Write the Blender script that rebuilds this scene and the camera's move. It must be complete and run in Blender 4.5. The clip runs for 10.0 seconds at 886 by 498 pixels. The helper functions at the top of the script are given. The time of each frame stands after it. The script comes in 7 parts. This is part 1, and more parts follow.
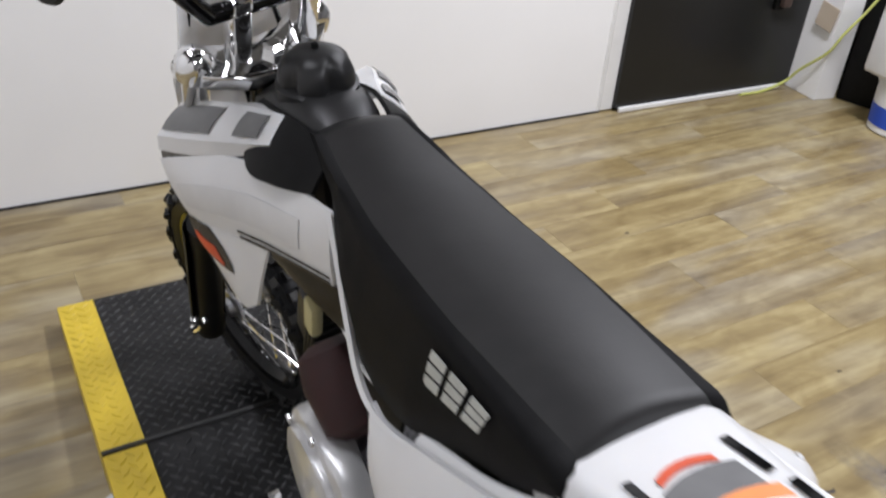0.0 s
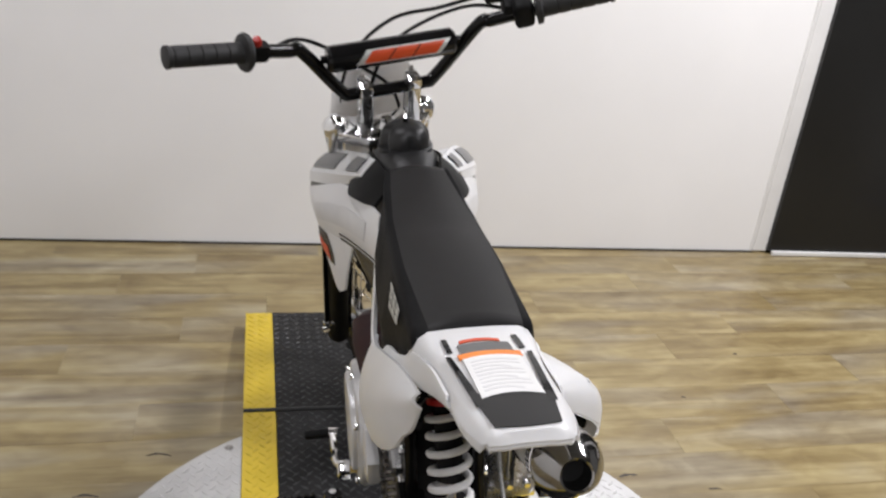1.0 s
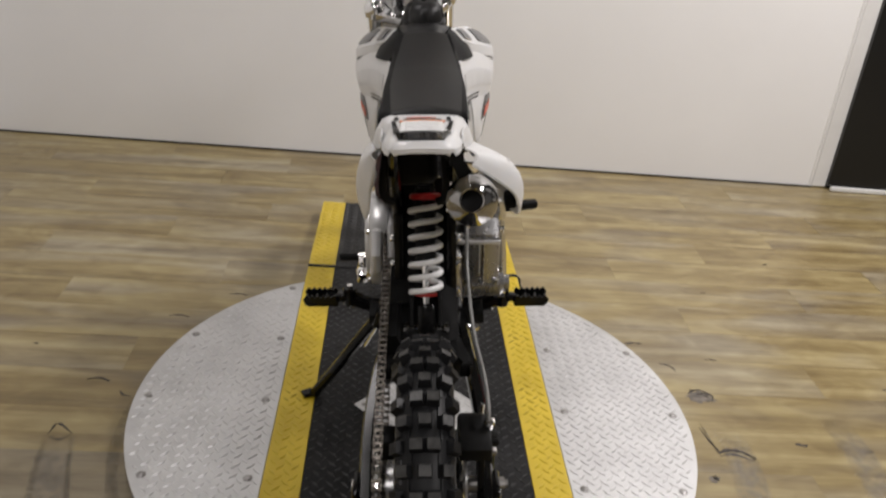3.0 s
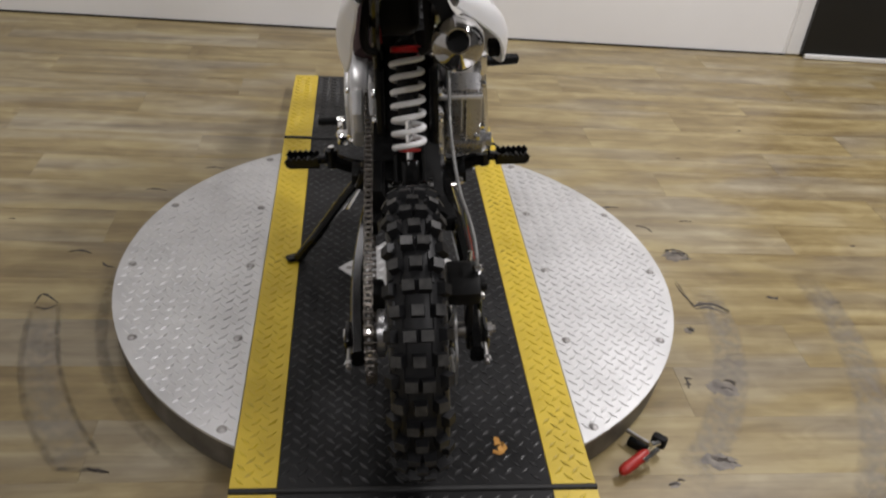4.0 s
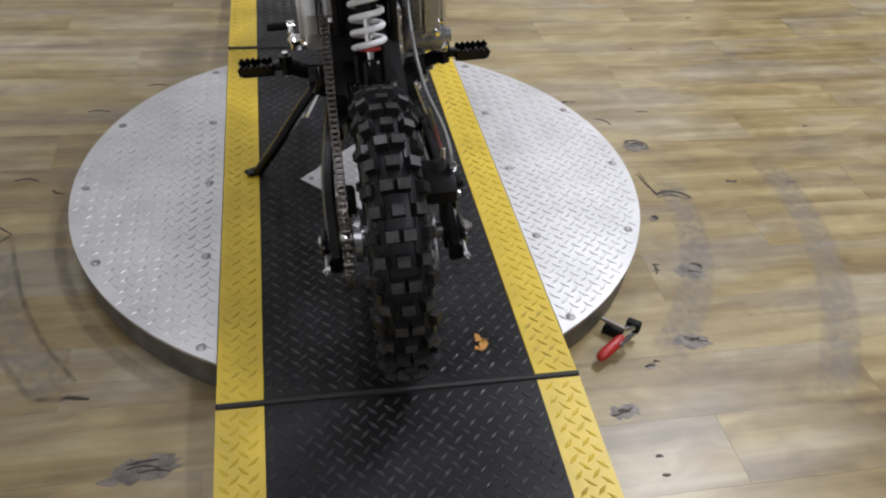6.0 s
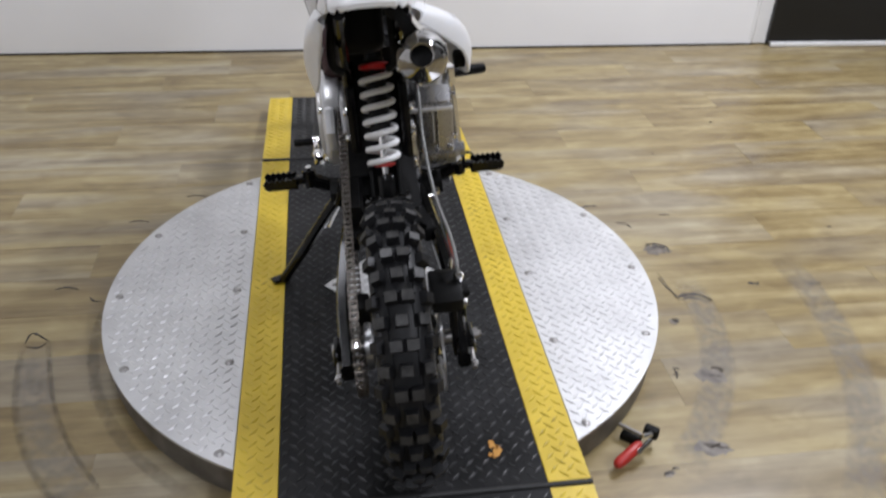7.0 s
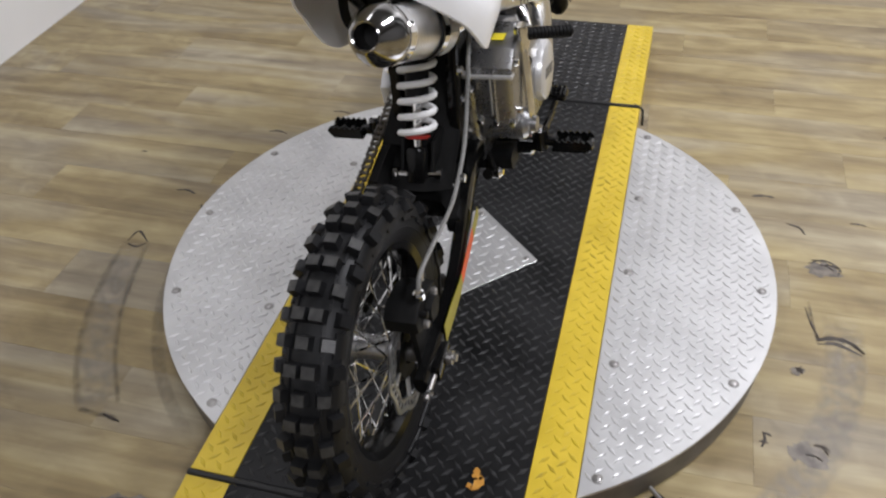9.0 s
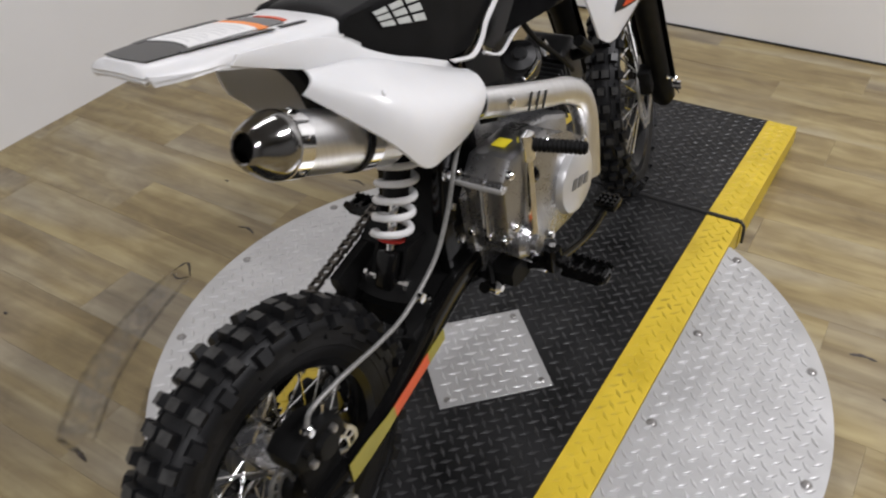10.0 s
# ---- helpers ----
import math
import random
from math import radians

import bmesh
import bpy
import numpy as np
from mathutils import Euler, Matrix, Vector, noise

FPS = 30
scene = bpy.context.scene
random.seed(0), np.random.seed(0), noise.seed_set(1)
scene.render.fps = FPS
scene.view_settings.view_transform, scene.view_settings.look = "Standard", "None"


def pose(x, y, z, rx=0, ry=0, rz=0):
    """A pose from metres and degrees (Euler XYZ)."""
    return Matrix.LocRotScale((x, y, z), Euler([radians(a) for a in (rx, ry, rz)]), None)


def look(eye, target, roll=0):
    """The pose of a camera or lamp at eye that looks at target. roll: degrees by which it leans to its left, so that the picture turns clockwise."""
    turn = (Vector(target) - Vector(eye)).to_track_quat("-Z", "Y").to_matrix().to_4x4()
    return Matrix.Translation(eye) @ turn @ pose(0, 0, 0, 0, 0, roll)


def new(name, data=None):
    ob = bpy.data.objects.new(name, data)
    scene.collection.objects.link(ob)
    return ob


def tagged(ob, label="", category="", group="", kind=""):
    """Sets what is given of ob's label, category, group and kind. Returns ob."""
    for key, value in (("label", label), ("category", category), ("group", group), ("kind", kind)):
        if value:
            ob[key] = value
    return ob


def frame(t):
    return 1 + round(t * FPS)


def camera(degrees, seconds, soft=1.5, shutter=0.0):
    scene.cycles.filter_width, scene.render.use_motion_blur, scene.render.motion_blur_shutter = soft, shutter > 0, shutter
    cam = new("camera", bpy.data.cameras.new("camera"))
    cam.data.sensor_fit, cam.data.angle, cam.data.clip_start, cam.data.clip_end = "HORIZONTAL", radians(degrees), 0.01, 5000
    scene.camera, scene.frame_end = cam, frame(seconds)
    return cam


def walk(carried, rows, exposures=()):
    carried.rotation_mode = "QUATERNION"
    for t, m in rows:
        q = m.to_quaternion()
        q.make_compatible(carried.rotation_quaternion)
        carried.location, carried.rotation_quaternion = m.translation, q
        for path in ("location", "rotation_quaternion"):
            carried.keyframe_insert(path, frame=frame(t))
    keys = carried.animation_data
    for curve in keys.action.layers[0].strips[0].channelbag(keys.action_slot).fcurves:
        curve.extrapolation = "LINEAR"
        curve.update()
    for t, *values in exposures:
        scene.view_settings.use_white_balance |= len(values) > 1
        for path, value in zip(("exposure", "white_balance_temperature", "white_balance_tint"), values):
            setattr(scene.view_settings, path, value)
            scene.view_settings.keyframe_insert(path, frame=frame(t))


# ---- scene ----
cam = camera(56.4, 10.0, soft=2.2, shutter=0.3)
PATH = [
    (0, (-0.3786, -0.5673, 1.2487), (0.5239, 0.8630, 0.1934), 4.61),
    (0.2, (-0.3936, -0.6670, 1.2697), (0.4648, 0.7667, 0.1784), 5.45),
    (0.3, (-0.3993, -0.7227, 1.2703), (0.4156, 0.7513, 0.1966), 5.84),
    (0.5, (-0.3900, -0.8276, 1.3000), (0.3152, 0.7726, 0.3219), 5.41),
    (0.7, (-0.3446, -0.9392, 1.3061), (0.2015, 0.7456, 0.3931), 7.06),
    (1, (-0.2889, -1.0846, 1.3334), (0.1535, 0.6791, 0.5127), 6.27),
    (1.2, (-0.2829, -1.1724, 1.3295), (0.0703, 0.6498, 0.5903), 4.69),
    (1.5, (-0.2769, -1.3295, 1.3348), (0.0527, 0.5099, 0.6353), 4.70),
    (1.7, (-0.2742, -1.3938, 1.3333), (0.0542, 0.4578, 0.6518), 6.01),
    (2, (-0.2188, -1.4904, 1.3559), (0.0476, 0.3620, 0.6550), 5.43),
    (2.2, (-0.1705, -1.5060, 1.3391), (0.0542, 0.3393, 0.6152), 5.52),
    (3.3, (-0.103, -1.557, 1.248), (0.045, 0.183, 0.272), 5.3),
    (3.5, (-0.115, -1.563, 1.237), (0.064, 0.145, 0.213), 5.3),
    (4, (-0.128, -1.581, 1.209), (0.105, 0.062, 0.092), 5.6),
    (4.5, (-0.136, -1.587, 1.188), (0.109, -0.008, -0.015), 5.6),
    (5, (-0.141, -1.585, 1.158), (0.111, -0.069, -0.122), 5.4),
    (5.5, (-0.151, -1.577, 1.166), (0.137, -0.069, -0.116), 4.6),
    (5.7, (-0.164, -1.574, 1.169), (0.186, -0.081, -0.114), 5.2),
    (6.8, (-0.1783, -1.5903, 1.211), (0.1879, 0.0054, 0.0625), 3.95),
    (7, (-0.1166, -1.6043, 1.2211), (0.1431, 0.0502, 0.1279), 1.83),
    (7.2, (-0.0497, -1.6031, 1.2565), (0.1378, 0.0815, 0.2031), 3.41),
    (7.5, (0.0442, -1.629, 1.2355), (0.0648, 0.0868, 0.2084), 3.71),
    (7.8, (0.127, -1.6066, 1.2531), (-0.0063, 0.0491, 0.1455), 0.53),
    (8, (0.1643, -1.5667, 1.2482), (-0.0517, 0.082, 0.1358), -0.65),
    (8.2, (0.2006, -1.5087, 1.2382), (-0.0763, 0.0674, 0.04), 1.37),
    (8.5, (0.2588, -1.4167, 1.2476), (-0.0349, 0.1506, 0.0399), 1.68),
    (8.7, (0.2921, -1.375, 1.2477), (-0.036, 0.1452, -0.0067), 0.71),
    (9, (0.347, -1.3046, 1.239), (-0.0953, 0.1475, -0.0641), -3.08),
    (9.2, (0.4259, -1.2413, 1.2396), (-0.1712, 0.1906, -0.016), -3.47),
    (9.5, (0.5329, -1.1515, 1.2492), (-0.1826, 0.2506, 0.0161), -1.17),
    (9.7, (0.5692, -1.1057, 1.248), (-0.2579, 0.2547, 0.0405), -3.24),
    (10, (0.58, -0.9779, 1.2344), (-0.2955, 0.3286, -0.0026), -3.37),
]
# the clip's own exposure and white balance drift: seconds, stops, kelvin, tint
EXPOSURES = [(0.0, -0.17, 6050, 14), (1.0, -0.23, 6300, 14), (2.2, -0.36, 6400, 14), (3.3, -0.54, 6700, 14), (4.2, -0.52, 6380, 14), (5.0, -0.44, 6100, 14), (5.7, -0.38, 6050, 14), (6.8, -0.24, 5950, 14), (8.0, -0.13, 5930, 14), (9.0, -0.23, 6150, 14), (10.0, -0.44, 6300, 14)]
walk(cam, [(t, look(eye, target, roll)) for t, eye, target, roll in PATH], EXPOSURES)

# ---- world, lights, exposure ----
scene.view_settings.exposure = 0.0
world = bpy.data.worlds.new("world")
scene.world = world
world.use_nodes = True
world.node_tree.nodes["Background"].inputs["Color"].default_value = (0.9, 0.95, 1.0, 1)
world.node_tree.nodes["Background"].inputs["Strength"].default_value = 0.01


def ceiling_lamp(x, y, sx, sy, watts, turn=0):
    data = bpy.data.lights.new("ceiling_lamp", "AREA")
    data.shape, data.size, data.size_y, data.energy = "RECTANGLE", sx, sy, watts
    data.color = (1.0, 0.985, 0.97)
    lamp = new("ceiling_lamp", data)
    lamp.matrix_world = pose(x, y, 2.88, 0, 0, turn)
    return lamp


ceiling_lamp(1.75, 0.55, 0.3, 1.25, 105)
ceiling_lamp(-0.7, 0.5, 0.3, 1.25, 22)
ceiling_lamp(1.7, -2.5, 0.3, 1.25, 76)
ceiling_lamp(-0.6, -2.9, 0.3, 1.25, 24)


# ---- materials ----
def mat(name, c1, c2, rough=0.5, metal=0.0, scale=20.0, bump=0.0, fine=180.0, rough_vary=0.08, stretch=(1, 1, 1), coat=0.0, mid=0.5, soft=0.25, spec=0.5):
    """A surface with two colours mixed by broad patches, fine grain in gloss and relief."""
    m = bpy.data.materials.new(name)
    m.use_nodes = True
    n, l = m.node_tree.nodes, m.node_tree.links
    b = n["Principled BSDF"]
    tc, mp = n.new("ShaderNodeTexCoord"), n.new("ShaderNodeMapping")
    info, add = n.new("ShaderNodeObjectInfo"), n.new("ShaderNodeVectorMath")
    mult = n.new("ShaderNodeVectorMath")
    mult.operation = "SCALE"
    mult.inputs[0].default_value = (7.3, 3.1, 5.7)
    l.new(info.outputs["Random"], mult.inputs["Scale"])
    l.new(tc.outputs["Object"], add.inputs[0])
    l.new(mult.outputs[0], add.inputs[1])
    l.new(add.outputs[0], mp.inputs["Vector"])
    mp.inputs["Scale"].default_value = stretch
    big, small = n.new("ShaderNodeTexNoise"), n.new("ShaderNodeTexNoise")
    big.inputs["Scale"].default_value, big.inputs["Detail"].default_value = scale, 6
    small.inputs["Scale"].default_value, small.inputs["Detail"].default_value = fine, 3
    l.new(mp.outputs[0], big.inputs["Vector"])
    l.new(mp.outputs[0], small.inputs["Vector"])
    ramp = n.new("ShaderNodeValToRGB")
    ramp.color_ramp.elements[0].position, ramp.color_ramp.elements[1].position = mid - soft, mid + soft
    ramp.color_ramp.elements[0].color, ramp.color_ramp.elements[1].color = (*c1, 1), (*c2, 1)
    l.new(big.outputs["Fac"], ramp.inputs["Fac"])
    l.new(ramp.outputs["Color"], b.inputs["Base Color"])
    rr = n.new("ShaderNodeMapRange")
    rr.inputs["To Min"].default_value, rr.inputs["To Max"].default_value = max(0.02, rough - rough_vary), min(1, rough + rough_vary)
    mixn = n.new("ShaderNodeMath")
    mixn.operation = "MULTIPLY_ADD"
    mixn.inputs[1].default_value = 0.5
    l.new(small.outputs["Fac"], mixn.inputs[0])
    half = n.new("ShaderNodeMath")
    half.operation = "MULTIPLY"
    half.inputs[1].default_value = 0.5
    l.new(big.outputs["Fac"], half.inputs[0])
    l.new(half.outputs[0], mixn.inputs[2])
    l.new(mixn.outputs[0], rr.inputs["Value"])
    l.new(rr.outputs[0], b.inputs["Roughness"])
    b.inputs["Metallic"].default_value = metal
    b.inputs["Specular IOR Level"].default_value = spec
    b.inputs["Coat Weight"].default_value = coat
    if bump:
        bp = n.new("ShaderNodeBump")
        bp.inputs["Strength"].default_value, bp.inputs["Distance"].default_value = bump, 0.002
        l.new(mixn.outputs[0], bp.inputs["Height"])
        l.new(bp.outputs[0], b.inputs["Normal"])
    return m


def wood_mat():
    """Printed vinyl planks: streaks along the plank, each plank its own tone."""
    m = bpy.data.materials.new("vinyl_plank")
    m.use_nodes = True
    n, l = m.node_tree.nodes, m.node_tree.links
    b = n["Principled BSDF"]
    tc, info = n.new("ShaderNodeTexCoord"), n.new("ShaderNodeObjectInfo")
    shift, add = n.new("ShaderNodeVectorMath"), n.new("ShaderNodeVectorMath")
    shift.operation = "SCALE"
    shift.inputs[0].default_value = (13.0, 29.0, 3.0)
    l.new(info.outputs["Random"], shift.inputs["Scale"])
    l.new(tc.outputs["Object"], add.inputs[0])
    l.new(shift.outputs[0], add.inputs[1])

    def streak(sx, sy, scale, detail, distort):
        mp, t = n.new("ShaderNodeMapping"), n.new("ShaderNodeTexNoise")
        mp.inputs["Scale"].default_value = (sx, sy, 1)
        t.inputs["Scale"].default_value, t.inputs["Detail"].default_value, t.inputs["Distortion"].default_value = scale, detail, distort
        l.new(add.outputs[0], mp.inputs["Vector"])
        l.new(mp.outputs[0], t.inputs["Vector"])
        return t.outputs["Fac"]

    broad = streak(1.5, 17.0, 1.0, 4, 0.7)
    grain = streak(5.0, 120.0, 1.0, 5, 0.4)
    blot = streak(1.9, 6.0, 1.0, 5, 1.2)
    ramp = n.new("ShaderNodeValToRGB")
    r = ramp.color_ramp
    r.elements[0].position, r.elements[0].color = 0.22, (0.125, 0.092, 0.050, 1)
    r.elements[1].position, r.elements[1].color = 0.78, (0.430, 0.366, 0.222, 1)
    for p, c in ((0.38, (0.200, 0.155, 0.086, 1)), (0.50, (0.262, 0.210, 0.118, 1)), (0.62, (0.338, 0.282, 0.165, 1))):
        e = r.elements.new(p)
        e.color = c
    tone = n.new("ShaderNodeMath")
    tone.operation = "MULTIPLY_ADD"
    tone.inputs[1].default_value, tone.inputs[2].default_value = 0.06, -0.03
    l.new(info.outputs["Random"], tone.inputs[0])
    s1 = n.new("ShaderNodeMath")
    calm = n.new("ShaderNodeMath")
    calm.operation = "MULTIPLY_ADD"
    calm.inputs[1].default_value, calm.inputs[2].default_value = 0.68, 0.16
    l.new(broad, calm.inputs[0])
    l.new(calm.outputs[0], s1.inputs[0])
    l.new(tone.outputs[0], s1.inputs[1])
    s2 = n.new("ShaderNodeMath")
    s2.operation = "MULTIPLY_ADD"
    s2.inputs[1].default_value, s2.inputs[2].default_value = 0.12, -0.06
    l.new(grain, s2.inputs[0])
    s3 = n.new("ShaderNodeMath")
    l.new(s1.outputs[0], s3.inputs[0])
    l.new(s2.outputs[0], s3.inputs[1])
    s4 = n.new("ShaderNodeMath")
    s4.operation = "MULTIPLY_ADD"
    s4.inputs[1].default_value, s4.inputs[2].default_value = 0.36, -0.18
    l.new(blot, s4.inputs[0])
    s5 = n.new("ShaderNodeMath")
    l.new(s3.outputs[0], s5.inputs[0])
    l.new(s4.outputs[0], s5.inputs[1])
    mottle = streak(9.0, 17.0, 1.0, 6, 0.9)
    s6 = n.new("ShaderNodeMath")
    s6.operation = "MULTIPLY_ADD"
    s6.inputs[1].default_value, s6.inputs[2].default_value = 0.38, -0.19
    l.new(mottle, s6.inputs[0])
    s7 = n.new("ShaderNodeMath")
    l.new(s5.outputs[0], s7.inputs[0])
    l.new(s6.outputs[0], s7.inputs[1])
    l.new(s7.outputs[0], ramp.inputs["Fac"])
    # greyer stretches between the golden ones
    haze = streak(1.3, 5.0, 1.0, 2, 0.6)
    hr = n.new("ShaderNodeMapRange")
    hr.inputs["From Min"].default_value, hr.inputs["From Max"].default_value = 0.46, 0.66
    hr.inputs["To Min"].default_value, hr.inputs["To Max"].default_value = 1.18, 0.80
    l.new(haze, hr.inputs["Value"])
    hue = n.new("ShaderNodeHueSaturation")
    l.new(hr.outputs[0], hue.inputs["Saturation"])
    l.new(ramp.outputs["Color"], hue.inputs["Color"])
    l.new(hue.outputs["Color"], b.inputs["Base Color"])
    rr = n.new("ShaderNodeMapRange")
    rr.inputs["To Min"].default_value, rr.inputs["To Max"].default_value = 0.26, 0.44
    l.new(blot, rr.inputs["Value"])
    l.new(rr.outputs[0], b.inputs["Roughness"])
    bp = n.new("ShaderNodeBump")
    bp.inputs["Strength"].default_value, bp.inputs["Distance"].default_value = 0.12, 0.001
    l.new(grain, bp.inputs["Height"])
    l.new(bp.outputs[0], b.inputs["Normal"])
    return m


M_PLANK = wood_mat()
M_SUBFLOOR = mat("floor_underlay", (0.09, 0.072, 0.045), (0.13, 0.10, 0.06), 0.7)
M_WALL = mat("white_wall_paint", (0.84, 0.84, 0.84), (0.88, 0.88, 0.88), 0.42, scale=2.5, bump=0.05, fine=90)
M_GREYWALL = mat("dark_grey_wall_paint", (0.010, 0.010, 0.0098), (0.015, 0.015, 0.0147), 0.30, scale=2.0, bump=0.03, fine=90, spec=0.35)
# grey of the unseen walls, set low to cut bounced light
M_DIMWALL = mat("dim_unseen_wall", (0.13, 0.13, 0.13), (0.17, 0.17, 0.17), 0.6, scale=2.5)
M_TRIM = mat("white_trim_paint", (0.70, 0.70, 0.69), (0.80, 0.80, 0.79), 0.4, scale=6)
# unseen ceiling, darkened so that it bounces little fill light
M_CEIL = mat("dim_unseen_ceiling", (0.13, 0.13, 0.13), (0.17, 0.17, 0.17), 0.9, scale=4)
M_PLATE = mat("aluminium_tread_plate", (0.52, 0.52, 0.52), (0.68, 0.68, 0.68), 0.38, 0.8, scale=9, bump=0.12, fine=260, rough_vary=0.10)
# same metal as the plate, lightened to paint in the lugs' glints
M_PLATELUG = mat("glint_bright_lugs", (0.58, 0.58, 0.58), (0.74, 0.74, 0.74), 0.47, 0.85, scale=14, fine=260, rough_vary=0.08)
M_PLUG = mat("brown_plug_plastic", (0.05, 0.032, 0.028), (0.075, 0.05, 0.043), 0.4)
M_NOTICE = mat("tan_paper", (0.50, 0.42, 0.32), (0.56, 0.48, 0.38), 0.6)
M_SKIRT = mat("scuffed_steel_skirt", (0.045, 0.038, 0.030), (0.20, 0.185, 0.165), 0.45, 0.4, scale=16, bump=0.25)
M_BLACKDECK = mat("worn_black_deck_paint", (0.006, 0.006, 0.0062), (0.027, 0.027, 0.0275), 0.36, 0.0, scale=7, bump=0.15, fine=240, rough_vary=0.12, spec=0.12)
M_YELLOW = mat("worn_yellow_paint", (0.50, 0.355, 0.012), (0.66, 0.48, 0.03), 0.42, 0.0, scale=12, bump=0.12, fine=200, mid=0.42, soft=0.18)
M_YELLOWLUG = mat("worn_yellow_lugs", (0.30, 0.21, 0.012), (0.60, 0.44, 0.022), 0.40, 0.0, scale=9, bump=0.1, mid=0.34, soft=0.12)
# lugs greyer than the deck, with their highlights put into the colour
M_BLACKLUG = mat("scuffed_glint_black_lugs", (0.012, 0.012, 0.0123), (0.055, 0.055, 0.056), 0.34, 0.0, scale=26, bump=0.1, soft=0.2, spec=0.3)
M_SEAM = mat("black_rubber_seam", (0.008, 0.008, 0.008), (0.018, 0.018, 0.018), 0.55, scale=40)
M_ORANGE = mat("orange_paint_fleck", (0.40, 0.17, 0.02), (0.58, 0.29, 0.04), 0.5, scale=90)
M_BOLT = mat("zinc_bolt", (0.24, 0.23, 0.22), (0.42, 0.41, 0.40), 0.35, 0.9, scale=80)
M_SCUFF = mat("torn_floor_edge", (0.022, 0.018, 0.016), (0.085, 0.068, 0.055), 0.6, scale=60)
M_SCUFFPALE = mat("grey_scuffed_vinyl", (0.085, 0.072, 0.060), (0.19, 0.163, 0.132), 0.45, scale=45, soft=0.12)
M_RED = mat("red_vinyl_grip", (0.28, 0.012, 0.009), (0.40, 0.022, 0.015), 0.38, scale=30)
M_CHROME = mat("polished_chrome", (0.78, 0.78, 0.78), (0.88, 0.88, 0.88), 0.09, 1.0, scale=30, rough_vary=0.04)
M_DARKCHROME = mat("smoked_chrome", (0.30, 0.295, 0.29), (0.37, 0.365, 0.36), 0.12, 1.0, scale=30, rough_vary=0.04)
M_BRUSHED = mat("brushed_aluminium", (0.70, 0.70, 0.70), (0.82, 0.82, 0.82), 0.34, 1.0, scale=20, stretch=(1, 14, 1), bump=0.04)
M_CAST = mat("cast_aluminium", (0.30, 0.30, 0.305), (0.42, 0.42, 0.425), 0.28, 0.9, scale=14, bump=0.03, fine=260)
M_DARKCAST = mat("black_painted_cylinder", (0.030, 0.030, 0.031), (0.065, 0.065, 0.067), 0.34, 0.5, scale=18, bump=0.04)
M_CLEARCAST = mat("silver_painted_cover", (0.58, 0.58, 0.58), (0.68, 0.68, 0.68), 0.33, 0.5, scale=20, coat=0.2)
M_WHITE = mat("white_moulded_plastic", (0.68, 0.68, 0.68), (0.73, 0.73, 0.73), 0.30, scale=10, bump=0.02, fine=300, rough_vary=0.06)
# thin polypropylene lets some light through
for node in M_WHITE.node_tree.nodes:
    if node.type == "BSDF_PRINCIPLED":
        node.inputs["Subsurface Weight"].default_value = 0.45
        node.inputs["Subsurface Radius"].default_value = (1.0, 0.94, 0.86)
        node.inputs["Subsurface Scale"].default_value = 0.007
M_GREYDECAL = mat("grey_decal", (0.10, 0.10, 0.10), (0.15, 0.15, 0.15), 0.35, scale=30)
M_PALEDECAL = mat("pale_grey_decal", (0.58, 0.58, 0.58), (0.66, 0.66, 0.66), 0.32, scale=20)
M_BLACKDECAL = mat("black_decal", (0.016, 0.016, 0.017), (0.03, 0.03, 0.03), 0.25, scale=30)
M_REDDECAL = mat("red_orange_decal", (0.55, 0.06, 0.015), (0.68, 0.09, 0.02), 0.32, scale=30)
M_ORANGEDECAL = mat("orange_warning_band", (0.80, 0.22, 0.03), (0.88, 0.28, 0.05), 0.4, scale=30)
M_STICKER = mat("white_paper_sticker", (0.74, 0.74, 0.73), (0.82, 0.82, 0.81), 0.4, scale=20)
M_PRINT = mat("pale_grey_print", (0.66, 0.66, 0.66), (0.72, 0.72, 0.72), 0.45, scale=20)
M_SEAT = mat("black_seat_vinyl", (0.0050, 0.0048, 0.0048), (0.0095, 0.0092, 0.0090), 0.46, scale=40, bump=0.10, fine=420, rough_vary=0.05, spec=0.28)
M_SEATSIDE = mat("black_gripper_vinyl", (0.0037, 0.0037, 0.0040), (0.0074, 0.0074, 0.0077), 0.6, scale=40, bump=0.22, fine=520, spec=0.10)
M_BLACKPLASTIC = mat("black_moulded_plastic", (0.0037, 0.0037, 0.0040), (0.0074, 0.0074, 0.0077), 0.1, scale=30, bump=0.03, spec=0.3)
M_TANK = mat("semi_matt_black_tank", (0.0085, 0.0085, 0.0090), (0.015, 0.015, 0.0155), 0.40, scale=35, bump=0.05, spec=0.5)
M_MATTBLACK = mat("matt_black_plastic", (0.0037, 0.0037, 0.0037), (0.0081, 0.0081, 0.0081), 0.5, scale=40, bump=0.1, spec=0.12)
M_FRAME = mat("satin_black_frame_paint", (0.0031, 0.0031, 0.0031), (0.0062, 0.0062, 0.0062), 0.12, scale=30, spec=0.22)
# knob tops paler than the rubber, for wear and the overhead light they catch
M_TREADTOP = mat("worn_and_lit_tread_tops", (0.012, 0.012, 0.012), (0.052, 0.051, 0.049), 0.38, scale=90, bump=0.12, fine=400, spec=0.35)
M_RUBBER = mat("black_tyre_rubber", (0.0052, 0.0053, 0.0058), (0.0105, 0.0107, 0.0116), 0.44, scale=60, bump=0.10, fine=400, spec=0.22)
M_GRIPRUBBER = mat("black_grip_rubber", (0.0074, 0.0074, 0.0074), (0.0136, 0.0136, 0.0136), 0.6, scale=60, bump=0.1)
